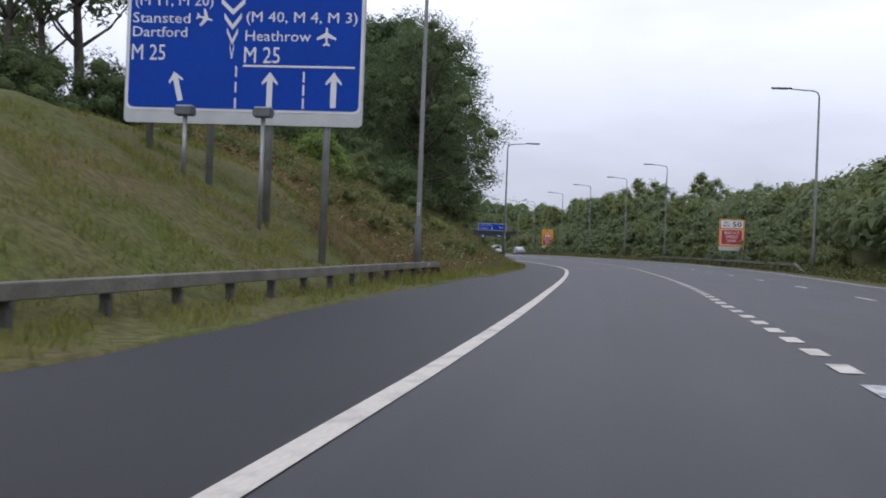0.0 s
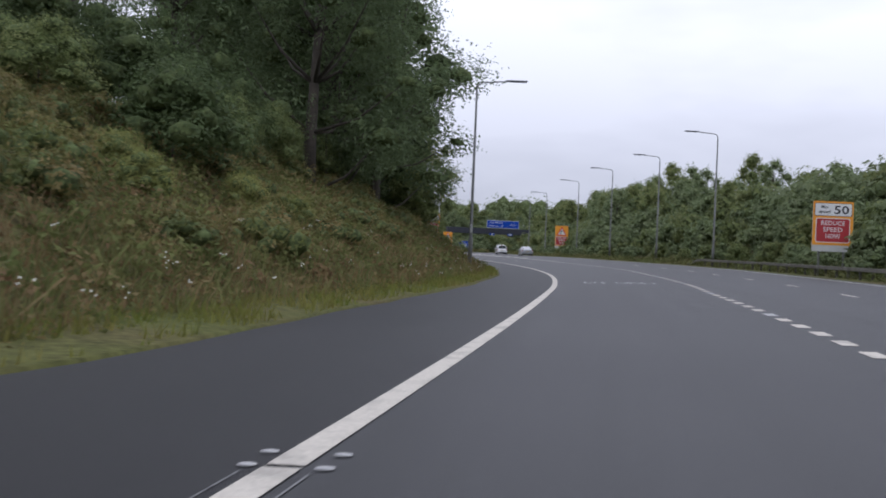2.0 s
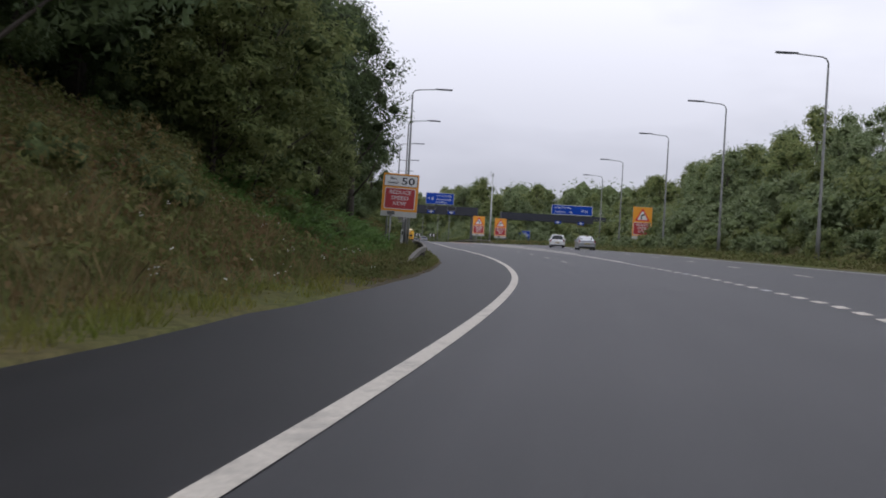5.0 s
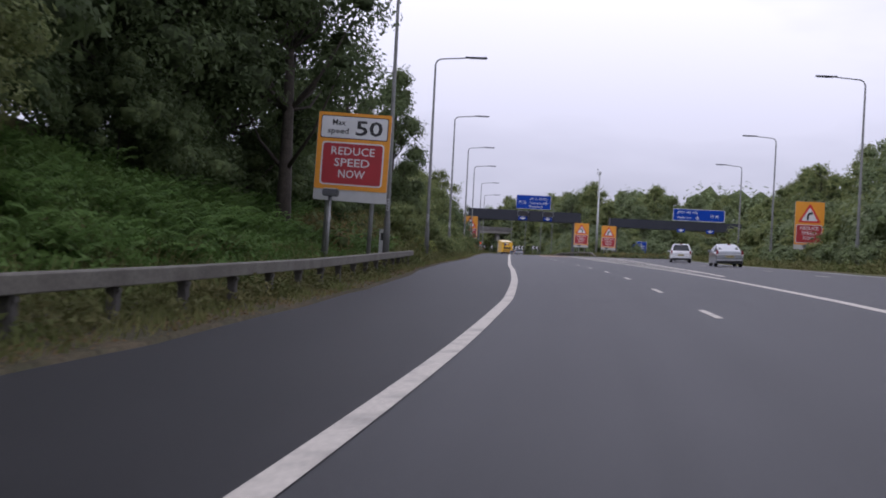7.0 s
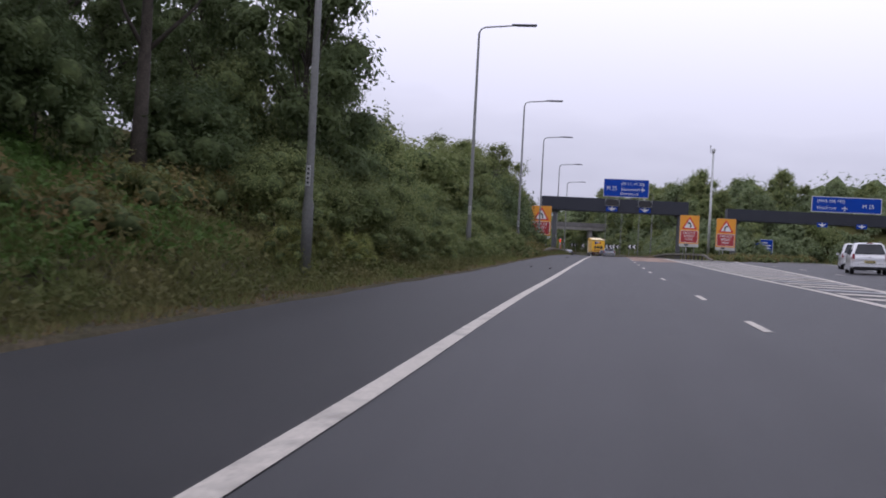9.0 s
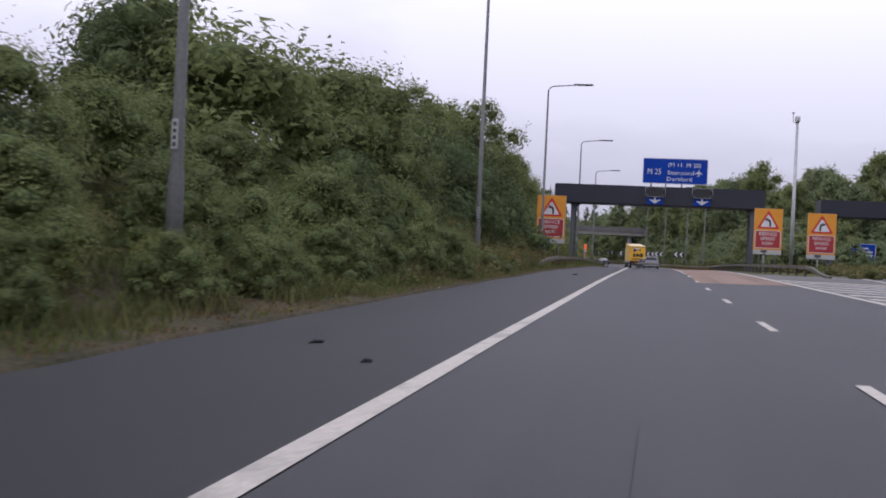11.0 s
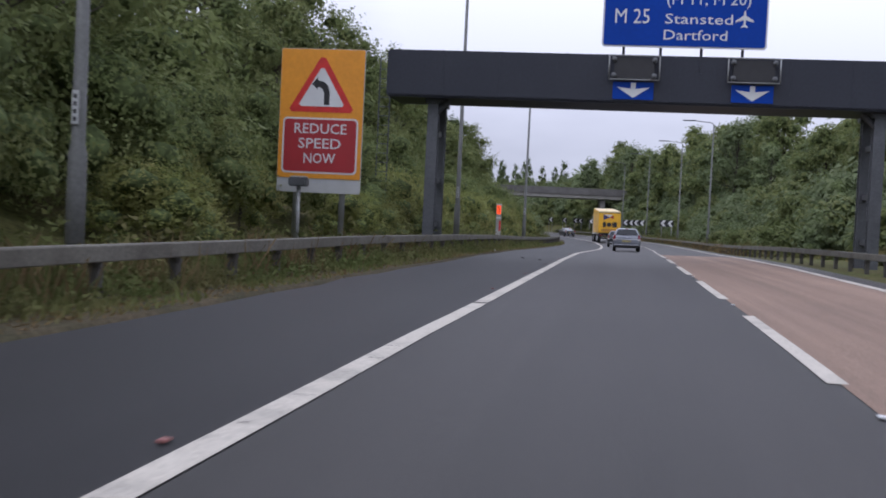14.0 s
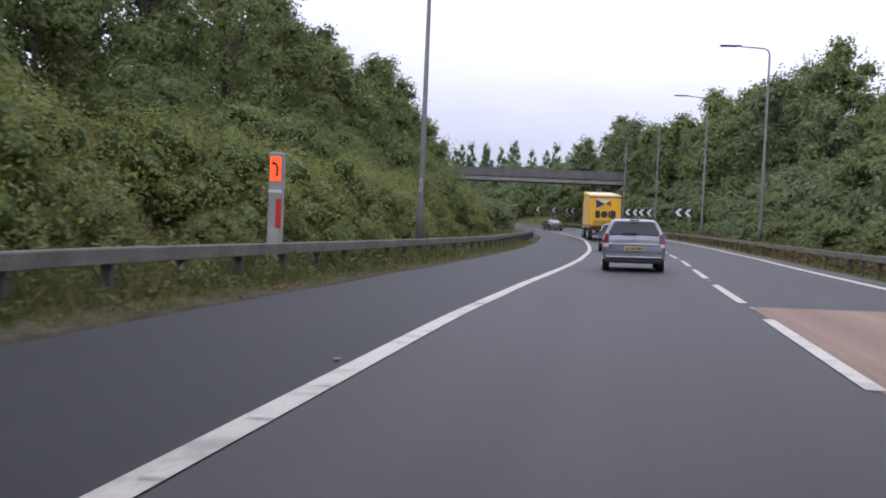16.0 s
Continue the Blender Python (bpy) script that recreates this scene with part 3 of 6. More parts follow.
def gore_bars():
    """Slanted bars of paint between the two carriageways where they part."""
    for n in range(40):
        s = 146 + 2.5 * n
        if s > 226:
            break
        a, b = float(dash_line(s)) + 0.2, float(split_edge(s)) + 0.15
        if b - a < 0.4:
            continue
        verts = []
        for ds, d in ((0, a), (0.95, a), (0.95 - (b - a) * 1.2, b), (-(b - a) * 1.2, b)):
            xy = on_road(s + ds, d)
            verts.append((xy[0], xy[1], float(road_z(s + ds, d)) + 0.012))
        piece("gore_bar", mesh_of("gore_bar", verts, [(0, 1, 2, 3)], PAINT if n % 3 else PAINT_WORN), road)


gore_bars()

LETTERS = {
    "D": [[(0, 0), (0, 1), (0.7, 1), (1, 0.8), (1, 0.2), (0.7, 0), (0, 0)]],
    "F": [[(0, 0), (0, 1), (1, 1)], [(0, 0.58), (0.75, 0.58)]],
    "O": [[(0, 0.2), (0, 0.8), (0.3, 1), (0.7, 1), (1, 0.8), (1, 0.2), (0.7, 0), (0.3, 0), (0, 0.2)]],
    "R": [[(0, 0), (0, 1), (0.75, 1), (1, 0.85), (1, 0.65), (0.75, 0.5), (0, 0.5)], [(0.5, 0.5), (1, 0)]],
    "'": [[(0.2, 1.05), (0.55, 1.05)]],
}


def road_word():
    """The long letters of the turning for Dartford on the lane."""
    for ch, at, wide in (("D", -0.34, 0.36), ("'", 0.10, 0.12), ("F", 0.30, 0.36), ("O", 0.80, 0.38), ("R", 1.29, 0.36), ("D", 1.77, 0.38)):
        verts, faces = [], []
        for stroke in LETTERS[ch]:
            for (x0, y0), (x1, y1) in zip(stroke, stroke[1:]):
                ax, bx, ay, by = at + x0 * wide, at + x1 * wide, 71.0 + y0 * 2.1, 71.0 + y1 * 2.1
                along = abs(by - ay) > 0.5
                half = 0.037
                if along:
                    quad = ((ax - half, ay), (ax + half, ay), (bx + half, by), (bx - half, by))
                else:
                    quad = ((ax, ay - 0.085), (bx, by - 0.085), (bx, by + 0.085), (ax, ay + 0.085))
                base = len(verts)
                for d, s in quad:
                    xy = on_road(s, d)
                    verts.append((xy[0], xy[1], float(road_z(s, d)) + 0.008 + 0.0006 * len(faces)))
                faces.append(tuple(range(base, base + 4)))
        piece("road_letter", mesh_of("road_letter", verts, faces, PAINT_WORN), road)


road_word()


def road_marks():
    """Joints, a loop-detector patch, scraps and studs on the road."""
    joint = node_mat("joint_seal", (0.025, 0.025, 0.027), 0.5)
    for s, a, b, w in ((218.88, -2.0, 4.1, 0.02), (282.42, 1.8, 4.9, 0.04)):
        ribbon("road_joint", s - w, s + w, a, b, joint, 0.006, 1, road)
    for s in (36.62, 36.95):
        for d in (-1.72, -1.36):
            bm = bmesh.new()
            bmesh.ops.create_circle(bm, cap_ends=True, radius=0.045, segments=16)
            ob = part("sealed_core", bm, PAINT_WORN, road)
            ob.matrix_basis = stand(s, d, 0, 0.010)
    stud_red = node_mat("dull_red_stud", (0.26, 0.10, 0.09), 0.5)
    for s, d, m in [(s, float(edge_line(s)) - 0.2, stud_red) for s in (218.9, 237.5, 249.3, 255.0, 261.2, 267.9, 275.0, 293.3)] + [(239.2 + 8.555 * k, float(lane_line(239.2 + 8.555 * k)), WHITE) for k in range(8)]:
        bm = bmesh.new()
        box(bm, (0.05, 0.075, 0.012), (0, 0, 0.006), 0.004)
        ob = part("road_stud", bm, m, road)
        ob.matrix_basis = stand(s, d, 0, 0.0)
        ob.location.z = float(road_z(s, d)) + 0.010
    # worn cracks across the edge line
    worn = node_mat("crack_in_paint", (0.16, 0.155, 0.15), 0.9, spec=0.1)
    chance = random.Random(77)
    s = 192.0
    while s < 284:
        s += 0.7 + 1.1 * chance.random()
        mid, a = float(edge_line(s)), -0.092 + 0.10 * chance.random()
        b = min(0.092, a + 0.05 + 0.10 * chance.random())
        ribbon("line_crack", s, s + 0.012 + 0.014 * chance.random(), mid + a, mid + b, worn, 0.0115, 1, road)
    # spilt paint across the edge line and thin drips along both its sides
    bm = bmesh.new()
    pts = []
    for k in range(24):
        a = 2 * math.pi * k / 24
        dd = -1.53 + 0.41 * math.cos(a)
        s_at = 34.6 + (0.16 + 0.10 * (math.cos(a) > 0)) * math.sin(a) * (1 + 0.2 * math.sin(5 * a)) * abs(math.sin(a)) ** 0.3 + 0.14 * math.cos(a)
        pts.append(bm.verts.new((*on_road(s_at, dd), float(road_z(s_at, dd)) + 0.006)))
    bm.faces.new(pts)
    part("paint_spill", bm, PAINT_THIN, road)
    for off in (-0.16, 0.155):
        ribbon("paint_drip", 34.9, 36.5, lambda s, o=off: edge_line(s) + o - 0.006, lambda s, o=off: edge_line(s) + o + 0.006, PAINT_THIN, 0.006, 1, road)
    # a sealed seam down the middle of the lane
    seam = node_mat("worn_seam", (0.026, 0.026, 0.028), 0.68, spec=0.33)
    for a, b in ((128, 133), (134.5, 141), (143, 147), (186, 189), (193.5, 195), (196.4, 200), (203, 205)):
        ribbon("lane_seam", a, b, lambda s: -0.3235, lambda s: -0.3165, seam, 0.004, 1, road)


road_marks()


def lamp(s, d, tip_z, side, group):
    """A lighting column with a bracket towards the carriageway. side: 1 when the road is to its right."""
    base = spot(s, d, -0.1)
    tall = tip_z - base.z - 0.12
    ob = thing("street_lamp", pose(base.x, base.y, base.z, 0, 0, heading(s) + (0 if side > 0 else 180)),
               "tall grey steel lighting column with a long bracket arm", "street lamp", group)
    bm = bmesh.new()
    tube(bm, [(0, 0, 0), (0, 0, 1.6), (0, 0, 1.72), (0, 0, tall - 0.5)], [0.115, 0.112, 0.085, 0.05], 10)
    part("column", bm, COLUMN, ob, smooth=True)
    bm = bmesh.new()
    tube(bm, [(0, 0, tall - 0.55), (0.0, 0, tall - 0.28), (0.10, 0, tall - 0.08), (0.30, 0, tall), (1.55, 0, tall + 0.09)], [0.045, 0.04, 0.036, 0.034, 0.03], 8)
    part("bracket", bm, COLUMN, ob, smooth=True)
    bm = bmesh.new()
    box(bm, (1.12, 0.2, 0.075), (2.02, 0, tall + 0.12), 0.025)
    box(bm, (0.85, 0.15, 0.03), (2.1, 0, tall + 0.075), 0.01)
    part("lantern", bm, LAMP_HEAD, ob)
    bm = bmesh.new()
    box(bm, (0.09, 0.012, 0.40), (0, -0.1, 2.15), 0.004)
    plate = part("number_plate", bm, GREY_BOARD, ob)
    for k in range(4):
        bm = bmesh.new()
        box(bm, (0.04, 0.006, 0.05), (0, -0.11, 2.28 - 0.09 * k))
        part("digit_bar", bm, BLACK, plate)
    return ob


for s, d, z in ((33.3, -6.0, 10.5), (87.2, -5.45, 9.75), (151.3, -5.9, 10.55), (168.6, -5.92, 10.35), (196.0, -6.6, 10.8), (220.6, -6.7, 10.75), (245.1, -6.85, 10.8), (272.4, -6.15, 10.45),
                (298.8, -5.75, 10.0)):
    lamp(s, d, z, 1, "lamps along the near verge")
for s, d, z in ((60.5, 11.85, 10.5), (114.4, 13.52, 10.85), (132.8, 14.2, 10.7), (151.7, 14.75, 10.85), (172.6, 16.35, 10.8), (199.2, 18.0, 10.55), (222.8, 20.3, 10.3)):
    lamp(s, d, z, -1, "lamps along the far verge")
for s, d, z in ((326, 7.6, 10.2), (352, 7.1, 10.4), (377, 7.1, 10.5), (395, 7.4, 10.3)):
    lamp(s, d, z, -1, "lamps along the bend")


def barrier(s0, s1, off, label, dip0=0.0, dip1=0.0, pitch=1.95, high=0.49):
    """A box-beam crash barrier on posts; dip0 and dip1: lengths over which its ends run down."""
    ss = np.arange(s0, s1 + 0.01, 1.0)
    ob = thing("safety_barrier", Matrix(), label, "crash barrier", "crash barriers")

    def top(s):
        f = 1.0
        if dip0 and s < s0 + dip0:
            f = min(f, (s - s0) / dip0)
        if dip1 and s > s1 - dip1:
            f = min(f, (s1 - s) / dip1)
        f = f * f * (3 - 2 * f)
        return (high - 0.12) * f + 0.12

    bm = bmesh.new()
    rows = []
    shape = ((-0.075, 0.02), (-0.085, 0.03), (-0.085, 0.175), (-0.075, 0.19), (0.055, 0.19), (0.065, 0.18), (0.065, 0.03), (0.055, 0.02))
    for s in ss:
        d = float(off(s))
        g = float(ground_z(s, d)) + top(s) - 0.14
        rows.append([bm.verts.new((*on_road(s, d + (-x if off(s) < 0 else x)), g + z * (0.75 if top(s) < 0.3 else 1))) for x, z in shape])
    k = len(shape)
    for a, b in zip(rows, rows[1:]):
        for i in range(k):
            bm.faces.new((a[i], a[(i + 1) % k], b[(i + 1) % k], b[i]))
    bm.faces.new(rows[0])
    bm.faces.new(rows[-1][::-1])
    bmesh.ops.recalc_face_normals(bm, faces=bm.faces[:])
    part("beam", bm, RAIL, ob)
    bm = bmesh.new()
    box(bm, (0.1, 0.14, 0.75), (0, 0, 0.1), 0.012)
    box(bm, (0.14, 0.1, 0.06), (0, 0, 0.44), 0.01)
    me = bpy.data.meshes.new("post")
    bm.to_mesh(me)
    bm.free()
    me.materials.append(POST_DARK)
    for s in np.arange(s0 + max(dip0, 0.3), s1 - max(dip1, 0.2), pitch):
        d = float(off(s))
        p = spot(s, d)
        piece("post", me, ob, pose(p.x, p.y, p.z + top(s) - 0.60, 0, 0, heading(s)))
    return ob


barrier(-50, 37.2, table((-90, -5.5), (10, -5.5), (22, -5.6), (34, -5.6), (37.2, -5.8)), "weathered steel crash barrier along the grassy verge, its end buried", 0, 1.6, 1.95, 0.41)
barrier(114, 154, table((114, -4.75), (119, -4.5), (126, -4.5), (133, -4.65), (140, -4.85), (146, -5.0), (155, -5.35)), "weathered steel crash barrier in front of the ferny bank", 7, 0)
barrier(228, 345, table((228, -6.4), (232, -5.75), (237, -5.5), (243, -5.45), (254, -5.55), (262, -5.4), (280, -5.3), (292, -5.2), (310, -4.95), (328, -5.15), (345, -5.6)), "weathered steel crash barrier running under the gantry", 11, 0)
barrier(60, 118, lambda s: float(far_edge(s)) + 1.0, "dark crash barrier on the far verge", 3, 3)
bend_barrier = table((234, 7.4), (250, 6.1), (271, 6.1), (293, 6.4), (311, 6.9), (328, 6.8), (339, 6.4), (350, 6.1), (368, 5.6), (600, 5.6))
barrier(234, 430, bend_barrier, "weathered steel crash barrier outside the slip road bend", 5, 0)


# ---- signs ----
def words(text, high, x, z, parent, mat=WHITE, y=-0.03, align="LEFT", name="lettering", wide=1.0, thick=0.002, span=0.0, bold=0.0):
    """Lettering with capitals of that height; z: the foot of the letters."""
    cu = bpy.data.curves.new(name, "FONT")
    cu.body, cu.size, cu.align_x, cu.extrude, cu.resolution_u = text, high / 0.70, align, thick, 2
    cu.offset = bold * high
    tmp = bpy.data.objects.new(name, cu)
    scene.collection.objects.link(tmp)
    bpy.context.view_layer.update()
    me = bpy.data.meshes.new_from_object(tmp)
    bpy.data.objects.remove(tmp)
    bpy.data.curves.remove(cu)
    me.materials.clear()
    me.materials.append(mat)
    if span:
        wide = span / (max(v.co.x for v in me.vertices) * (2 if align == "CENTER" else 1))
    bm = bmesh.new()
    bm.from_mesh(me)
    bpy.data.meshes.remove(me)
    left, pieces = set(bm.verts), []
    while left:
        todo = [left.pop()]
        isle = set(todo)
        while todo:
            for e in todo.pop().link_edges:
                for v in e.verts:
                    if v not in isle:
                        isle.add(v)
                        todo.append(v)
        left -= isle
        pieces.append(isle)
    for isle in pieces:
        one = bmesh.new()
        at = {v: one.verts.new(v.co) for v in isle}
        for f in {f for v in isle for f in v.link_faces}:
            one.faces.new([at[v] for v in f.verts])
        ob = part("letter", one, mat, parent)
        ob.matrix_basis = pose(x, y, z, 90) @ Matrix.Diagonal((wide, 1, 1, 1))
    bm.free()


def plate(name, w, h, x, z, parent, mat, y=-0.02, thick=0.02, radius=0.05, label=""):
    """A flat board with rounded corners; x and z: its centre."""
    bm = bmesh.new()
    prism(bm, [(x + a, z + b) for a, b in rounded(w, h, min(radius, h / 2.1, w / 2.1))], y, y + thick)
    return part(name, bm, mat, parent, label)


def shape(name, pts, parent, mat, y=-0.034, thick=0.008):
    bm = bmesh.new()
    prism(bm, pts, y, y + thick)
    return part(name, bm, mat, parent)


ARROW_UP = [(-0.5, 0.42), (0, 1.0), (0.5, 0.42), (0.5, 0.27), (0.18, 0.50), (0.18, -1.0), (-0.18, -1.0), (-0.18, 0.50), (-0.5, 0.27)]
PLANE = [(0.0, 1.0), (0.1, 0.85), (0.12, 0.4), (1.0, -0.15), (1.0, -0.38), (0.12, -0.1), (0.1, -0.62), (0.36, -0.85), (0.36, -1.0), (0, -0.88),
         (-0.36, -1.0), (-0.36, -0.85), (-0.1, -0.62), (-0.12, -0.1), (-1.0, -0.38), (-1.0, -0.15), (-0.12, 0.4), (-0.1, 0.85)]


def placed(pts, x, z, sx, sz, turn=0.0):
    c, s = math.cos(radians(turn)), math.sin(radians(turn))
    return [(x + a * sx * c - b * sz * s, z + a * sx * s + b * sz * c) for a, b in pts]


def sign_post(parent, x, top, s, d_mid, ob_s, y=0.06, radius=0.07, mat=STEEL):
    """A post from the ground up to that height above the sign's base."""
    g = float(ground_z(ob_s, d_mid + x)) - float(ground_z(ob_s, d_mid)) - 0.25
    bm = bmesh.new()
    tube(bm, [(x, y, g), (x, y, top)], [radius, radius], 10)
    return part("post", bm, mat, parent, smooth=True)


def uplighter(parent, x, z_foot, z, y=-0.75):
    """A floodlight on its own pole before a sign."""
    bm = bmesh.new()
    tube(bm, [(x, y, z_foot), (x, y, z)], [0.05, 0.05], 8)
    tube(bm, [(x, y, z), (x, y + 0.3, z + 0.04)], [0.035, 0.035], 8)
    pole = part("floodlight_pole", bm, STEEL, parent, smooth=True)
    bm = bmesh.new()
    box(bm, (0.42, 0.28, 0.2), (x, y - 0.02, z + 0.06), 0.03)
    part("floodlight", bm, LAMP_HEAD, pole)
    bm = bmesh.new()
    box(bm, (0.36, 0.22, 0.03), (x, y - 0.02, z + 0.175), 0.008)
    part("cap", bm, GREY_BOARD, pole)


def direction_sign():
    """The large blue direction sign on the grass bank."""
    s, d = 23.3, -8.5
    base = spot(s, d)
    ob = thing("direction_sign", pose(base.x, base.y, base.z, 0, 0, heading(s) + 2), "large blue motorway direction sign with white lettering on grey posts", "road sign")
    lo = 3.62 - base.z
    w, h = 5.55, 4.35
    board = plate("board", w, h, 0, lo + h / 2, ob, GREY_BOARD, -0.02, 0.05, 0.1, "pale grey board behind the blue face")
    plate("border", w - 0.06, h - 0.3, 0, lo + 0.29 + (h - 0.3) / 2, board, WHITE, -0.03, 0.012, 0.16)
    plate("blue_face", w - 0.18, h - 0.42, 0, lo + 0.35 + (h - 0.42) / 2, board, BLUE, -0.042, 0.013, 0.13)
    x0, z0 = -w / 2, lo + 0.30
    y = -0.045
    for text, hi, x, z, span in (("M 25", 0.36, 0.12, 1.13, 0.82), ("Dartford", 0.235, 0.13, 1.66, 1.31), ("Stansted", 0.235, 0.13, 1.98, 1.37), ("(M 11, M 20)", 0.235, 0.17, 2.38, 1.86),
                                 ("M 25", 0.37, 2.76, 1.10, 0.86), ("Heathrow", 0.235, 2.78, 1.60, 1.54), ("(M 40, M 4, M 3)", 0.235, 2.79, 2.03, 2.58)):
        words(text, hi, x0 + x, z0 + z, board, WHITE, y, span=span)
    shape("aeroplane", placed(PLANE, x0 + 1.84, z0 + 2.10, 0.2, 0.2, -105), board, WHITE, y - 0.006)
    shape("aeroplane", placed(PLANE, x0 + 4.68, z0 + 1.72, 0.22, 0.22), board, WHITE, y - 0.006)
    shape("arrow", placed(ARROW_UP, x0 + 1.25, z0 + 0.54, 0.34, 0.34, 14), board, WHITE, y - 0.006)
    shape("arrow", placed(ARROW_UP, x0 + 3.41, z0 + 0.50, 0.36, 0.40), board, WHITE, y - 0.006)
    shape("arrow", placed(ARROW_UP, x0 + 4.88, z0 + 0.52, 0.36, 0.40), board, WHITE, y - 0.006)
    plate("rule", 2.58, 0.045, x0 + 4.06, z0 + 1.03, board, WHITE, y - 0.006, 0.008, 0.01)
    for x, zs in ((2.62, (0.12, 0.48, 0.84)), (4.19, (0.14, 0.44, 0.74))):
        for z in zs:
            plate("lane_stroke", 0.04, 0.24, x0 + x, z0 + z + 0.06, board, WHITE, y - 0.006, 0.008, 0.01)
    for k in range(4):
        z = z0 + 1.22 + 0.34 * k
        half = 0.05 + 0.075 * k
        shape("chevron_stroke", [(x0 + 2.5 - half, z + 0.2), (x0 + 2.5, z - 0.06), (x0 + 2.5 + half, z + 0.2), (x0 + 2.5 + half, z + 0.32), (x0 + 2.5, z + 0.06), (x0 + 2.5 - half, z + 0.32)], board, WHITE, y - 0.006)
    for x in (-2.2, -0.75, 0.62, 1.95):
        sign_post(ob, x, lo + h - 0.2, s, d, s, 0.12, 0.085)
    for x in (-1.05, 0.72):
        uplighter(ob, x, float(ground_z(s - 0.7, d + x)) - base.z - 0.2, lo + 0.12)


direction_sign()


def speed_sign(s, d, lo, label, lit=True):
    """An amber board with a speed panel above a red panel; lo: the height of its foot above the ground."""
    base = spot(s, d)
    ob = thing("speed_sign", pose(base.x, base.y, base.z, 0, 0, heading(s)), label, "road sign", "amber speed signs")
    lo -= base.z
    board = plate("board", 2.02, 2.55, 0, lo + 1.275, ob, GREY_BOARD, -0.015, 0.04, 0.04, "pale grey foot of the board")
    plate("amber_face", 2.0, 2.22, 0, lo + 1.44, board, YELLOW, -0.03, 0.016, 0.04)
    plate("panel_rim", 1.86, 0.66, 0, lo + 2.13, board, BLACK, -0.036, 0.01, 0.06)
    plate("white_panel", 1.81, 0.61, 0, lo + 2.13, board, WHITE, -0.042, 0.01, 0.05)
    words("Max", 0.16, -0.44, lo + 2.19, board, BLACK, -0.046, "CENTER", span=0.38, bold=0.02)
    words("speed", 0.155, -0.44, lo + 1.95, board, BLACK, -0.046, "CENTER", span=0.57, bold=0.02)
    words("50", 0.41, 0.40, lo + 1.93, board, BLACK, -0.046, "CENTER", span=0.76, bold=0.026)
    plate("panel_rim", 1.72, 1.25, 0, lo + 1.08, board, WHITE, -0.036, 0.01, 0.1)
    plate("red_panel", 1.64, 1.17, 0, lo + 1.08, board, RED, -0.042, 0.01, 0.08)
    for text, z, span in (("REDUCE", 1.34, 1.21), ("SPEED", 1.01, 0.97), ("NOW", 0.68, 0.75)):
        words(text, 0.225, 0, lo + z, board, WHITE, -0.046, "CENTER", span=span, bold=0.008)
    for x in (-0.62, 0.62):
        sign_post(ob, x, lo + 2.4, s, d, s, 0.1, 0.06)
    if lit:
        uplighter(ob, -0.42, float(ground_z(s - 0.7, d)) - base.z - 0.2, lo + 0.14, -0.6)
    return ob


leaning = speed_sign(146.0, -6.38, 2.04, "amber speed sign with a red panel, leaning behind the barrier")
# rolled and stretched to fit the board's outline in the camera's view
leaning.matrix_basis = leaning.matrix_basis @ pose(0, 0, 0, 0, 1.6) @ Matrix.Diagonal((1.07, 1, 1.01, 1))
speed_sign(87.6, 12.85, 1.72, "amber speed sign with a red panel on the far verge", False)


def bend_sign(s, d, lo, bend, label, high=3.3):
    """An amber board with a bend triangle above a red panel; bend: -1 to the left, 1 to the right."""
    base = spot(s, d)
    ob = thing("bend_sign", pose(base.x, base.y, base.z, 0, 0, heading(s)), label, "road sign", "amber bend signs")
    lo -= base.z
    w = 1.98
    board = plate("board", w, high, 0, lo + high / 2, ob, GREY_BOARD, -0.015, 0.04, 0.04, "pale grey foot of the board")
    plate("amber_face", w - 0.02, high - 0.34, 0, lo + 0.33 + (high - 0.34) / 2, board, YELLOW, -0.03, 0.016, 0.04)
    zc = lo + 1.85
    tri = [(-0.70, 0.0), (0.70, 0.0), (0.75, 0.08), (0.06, 1.25), (-0.06, 1.25), (-0.75, 0.08)]
    shape("triangle_rim", [(a, zc + b) for a, b in tri], board, TRI_RED, -0.038)
    shape("triangle_face", [(a * 0.70, zc + 0.13 + b * 0.70) for a, b in tri], board, WHITE, -0.044)
    pts = [(0.19, 0.17), (0.19, 0.45), (0.15, 0.60), (0.06, 0.69), (-0.10, 0.73), (-0.10, 0.80), (-0.24, 0.64), (-0.10, 0.52), (-0.10, 0.58), (-0.0, 0.55), (0.055, 0.45), (0.06, 0.17)]
    shape("bend_arrow", [(-bend * a, zc + b) for a, b in pts], board, BLACK, -0.050)
    plate("panel_rim", 1.78, 1.28, 0, lo + 1.08, board, WHITE, -0.036, 0.01, 0.1)
    plate("red_panel", 1.70, 1.20, 0, lo + 1.08, board, RED, -0.042, 0.01, 0.08)
    for text, z, span in (("REDUCE", 1.36, 1.25), ("SPEED", 1.02, 1.0), ("NOW", 0.68, 0.77)):
        words(text, 0.23, 0, lo + z, board, WHITE, -0.046, "CENTER", span=span, bold=0.008)
    for x in (-0.55, 0.55):
        sign_post(ob, x, lo + high - 0.2, s, d, s, 0.1, 0.07)
    uplighter(ob, -0.3, float(ground_z(s - 0.7, d)) - base.z - 0.2, lo + 0.16, -0.55)
    return ob


bend_sign(257.2, -7.25, 1.68, -1, "amber left-bend sign with a red panel on the near verge")
bend_sign(263.0, 7.95, 1.62, -1, "amber left-bend sign with a red panel beside the mast")
bend_sign(263.6, 11.75, 1.45, 1, "amber right-bend sign with a red panel between the carriageways")
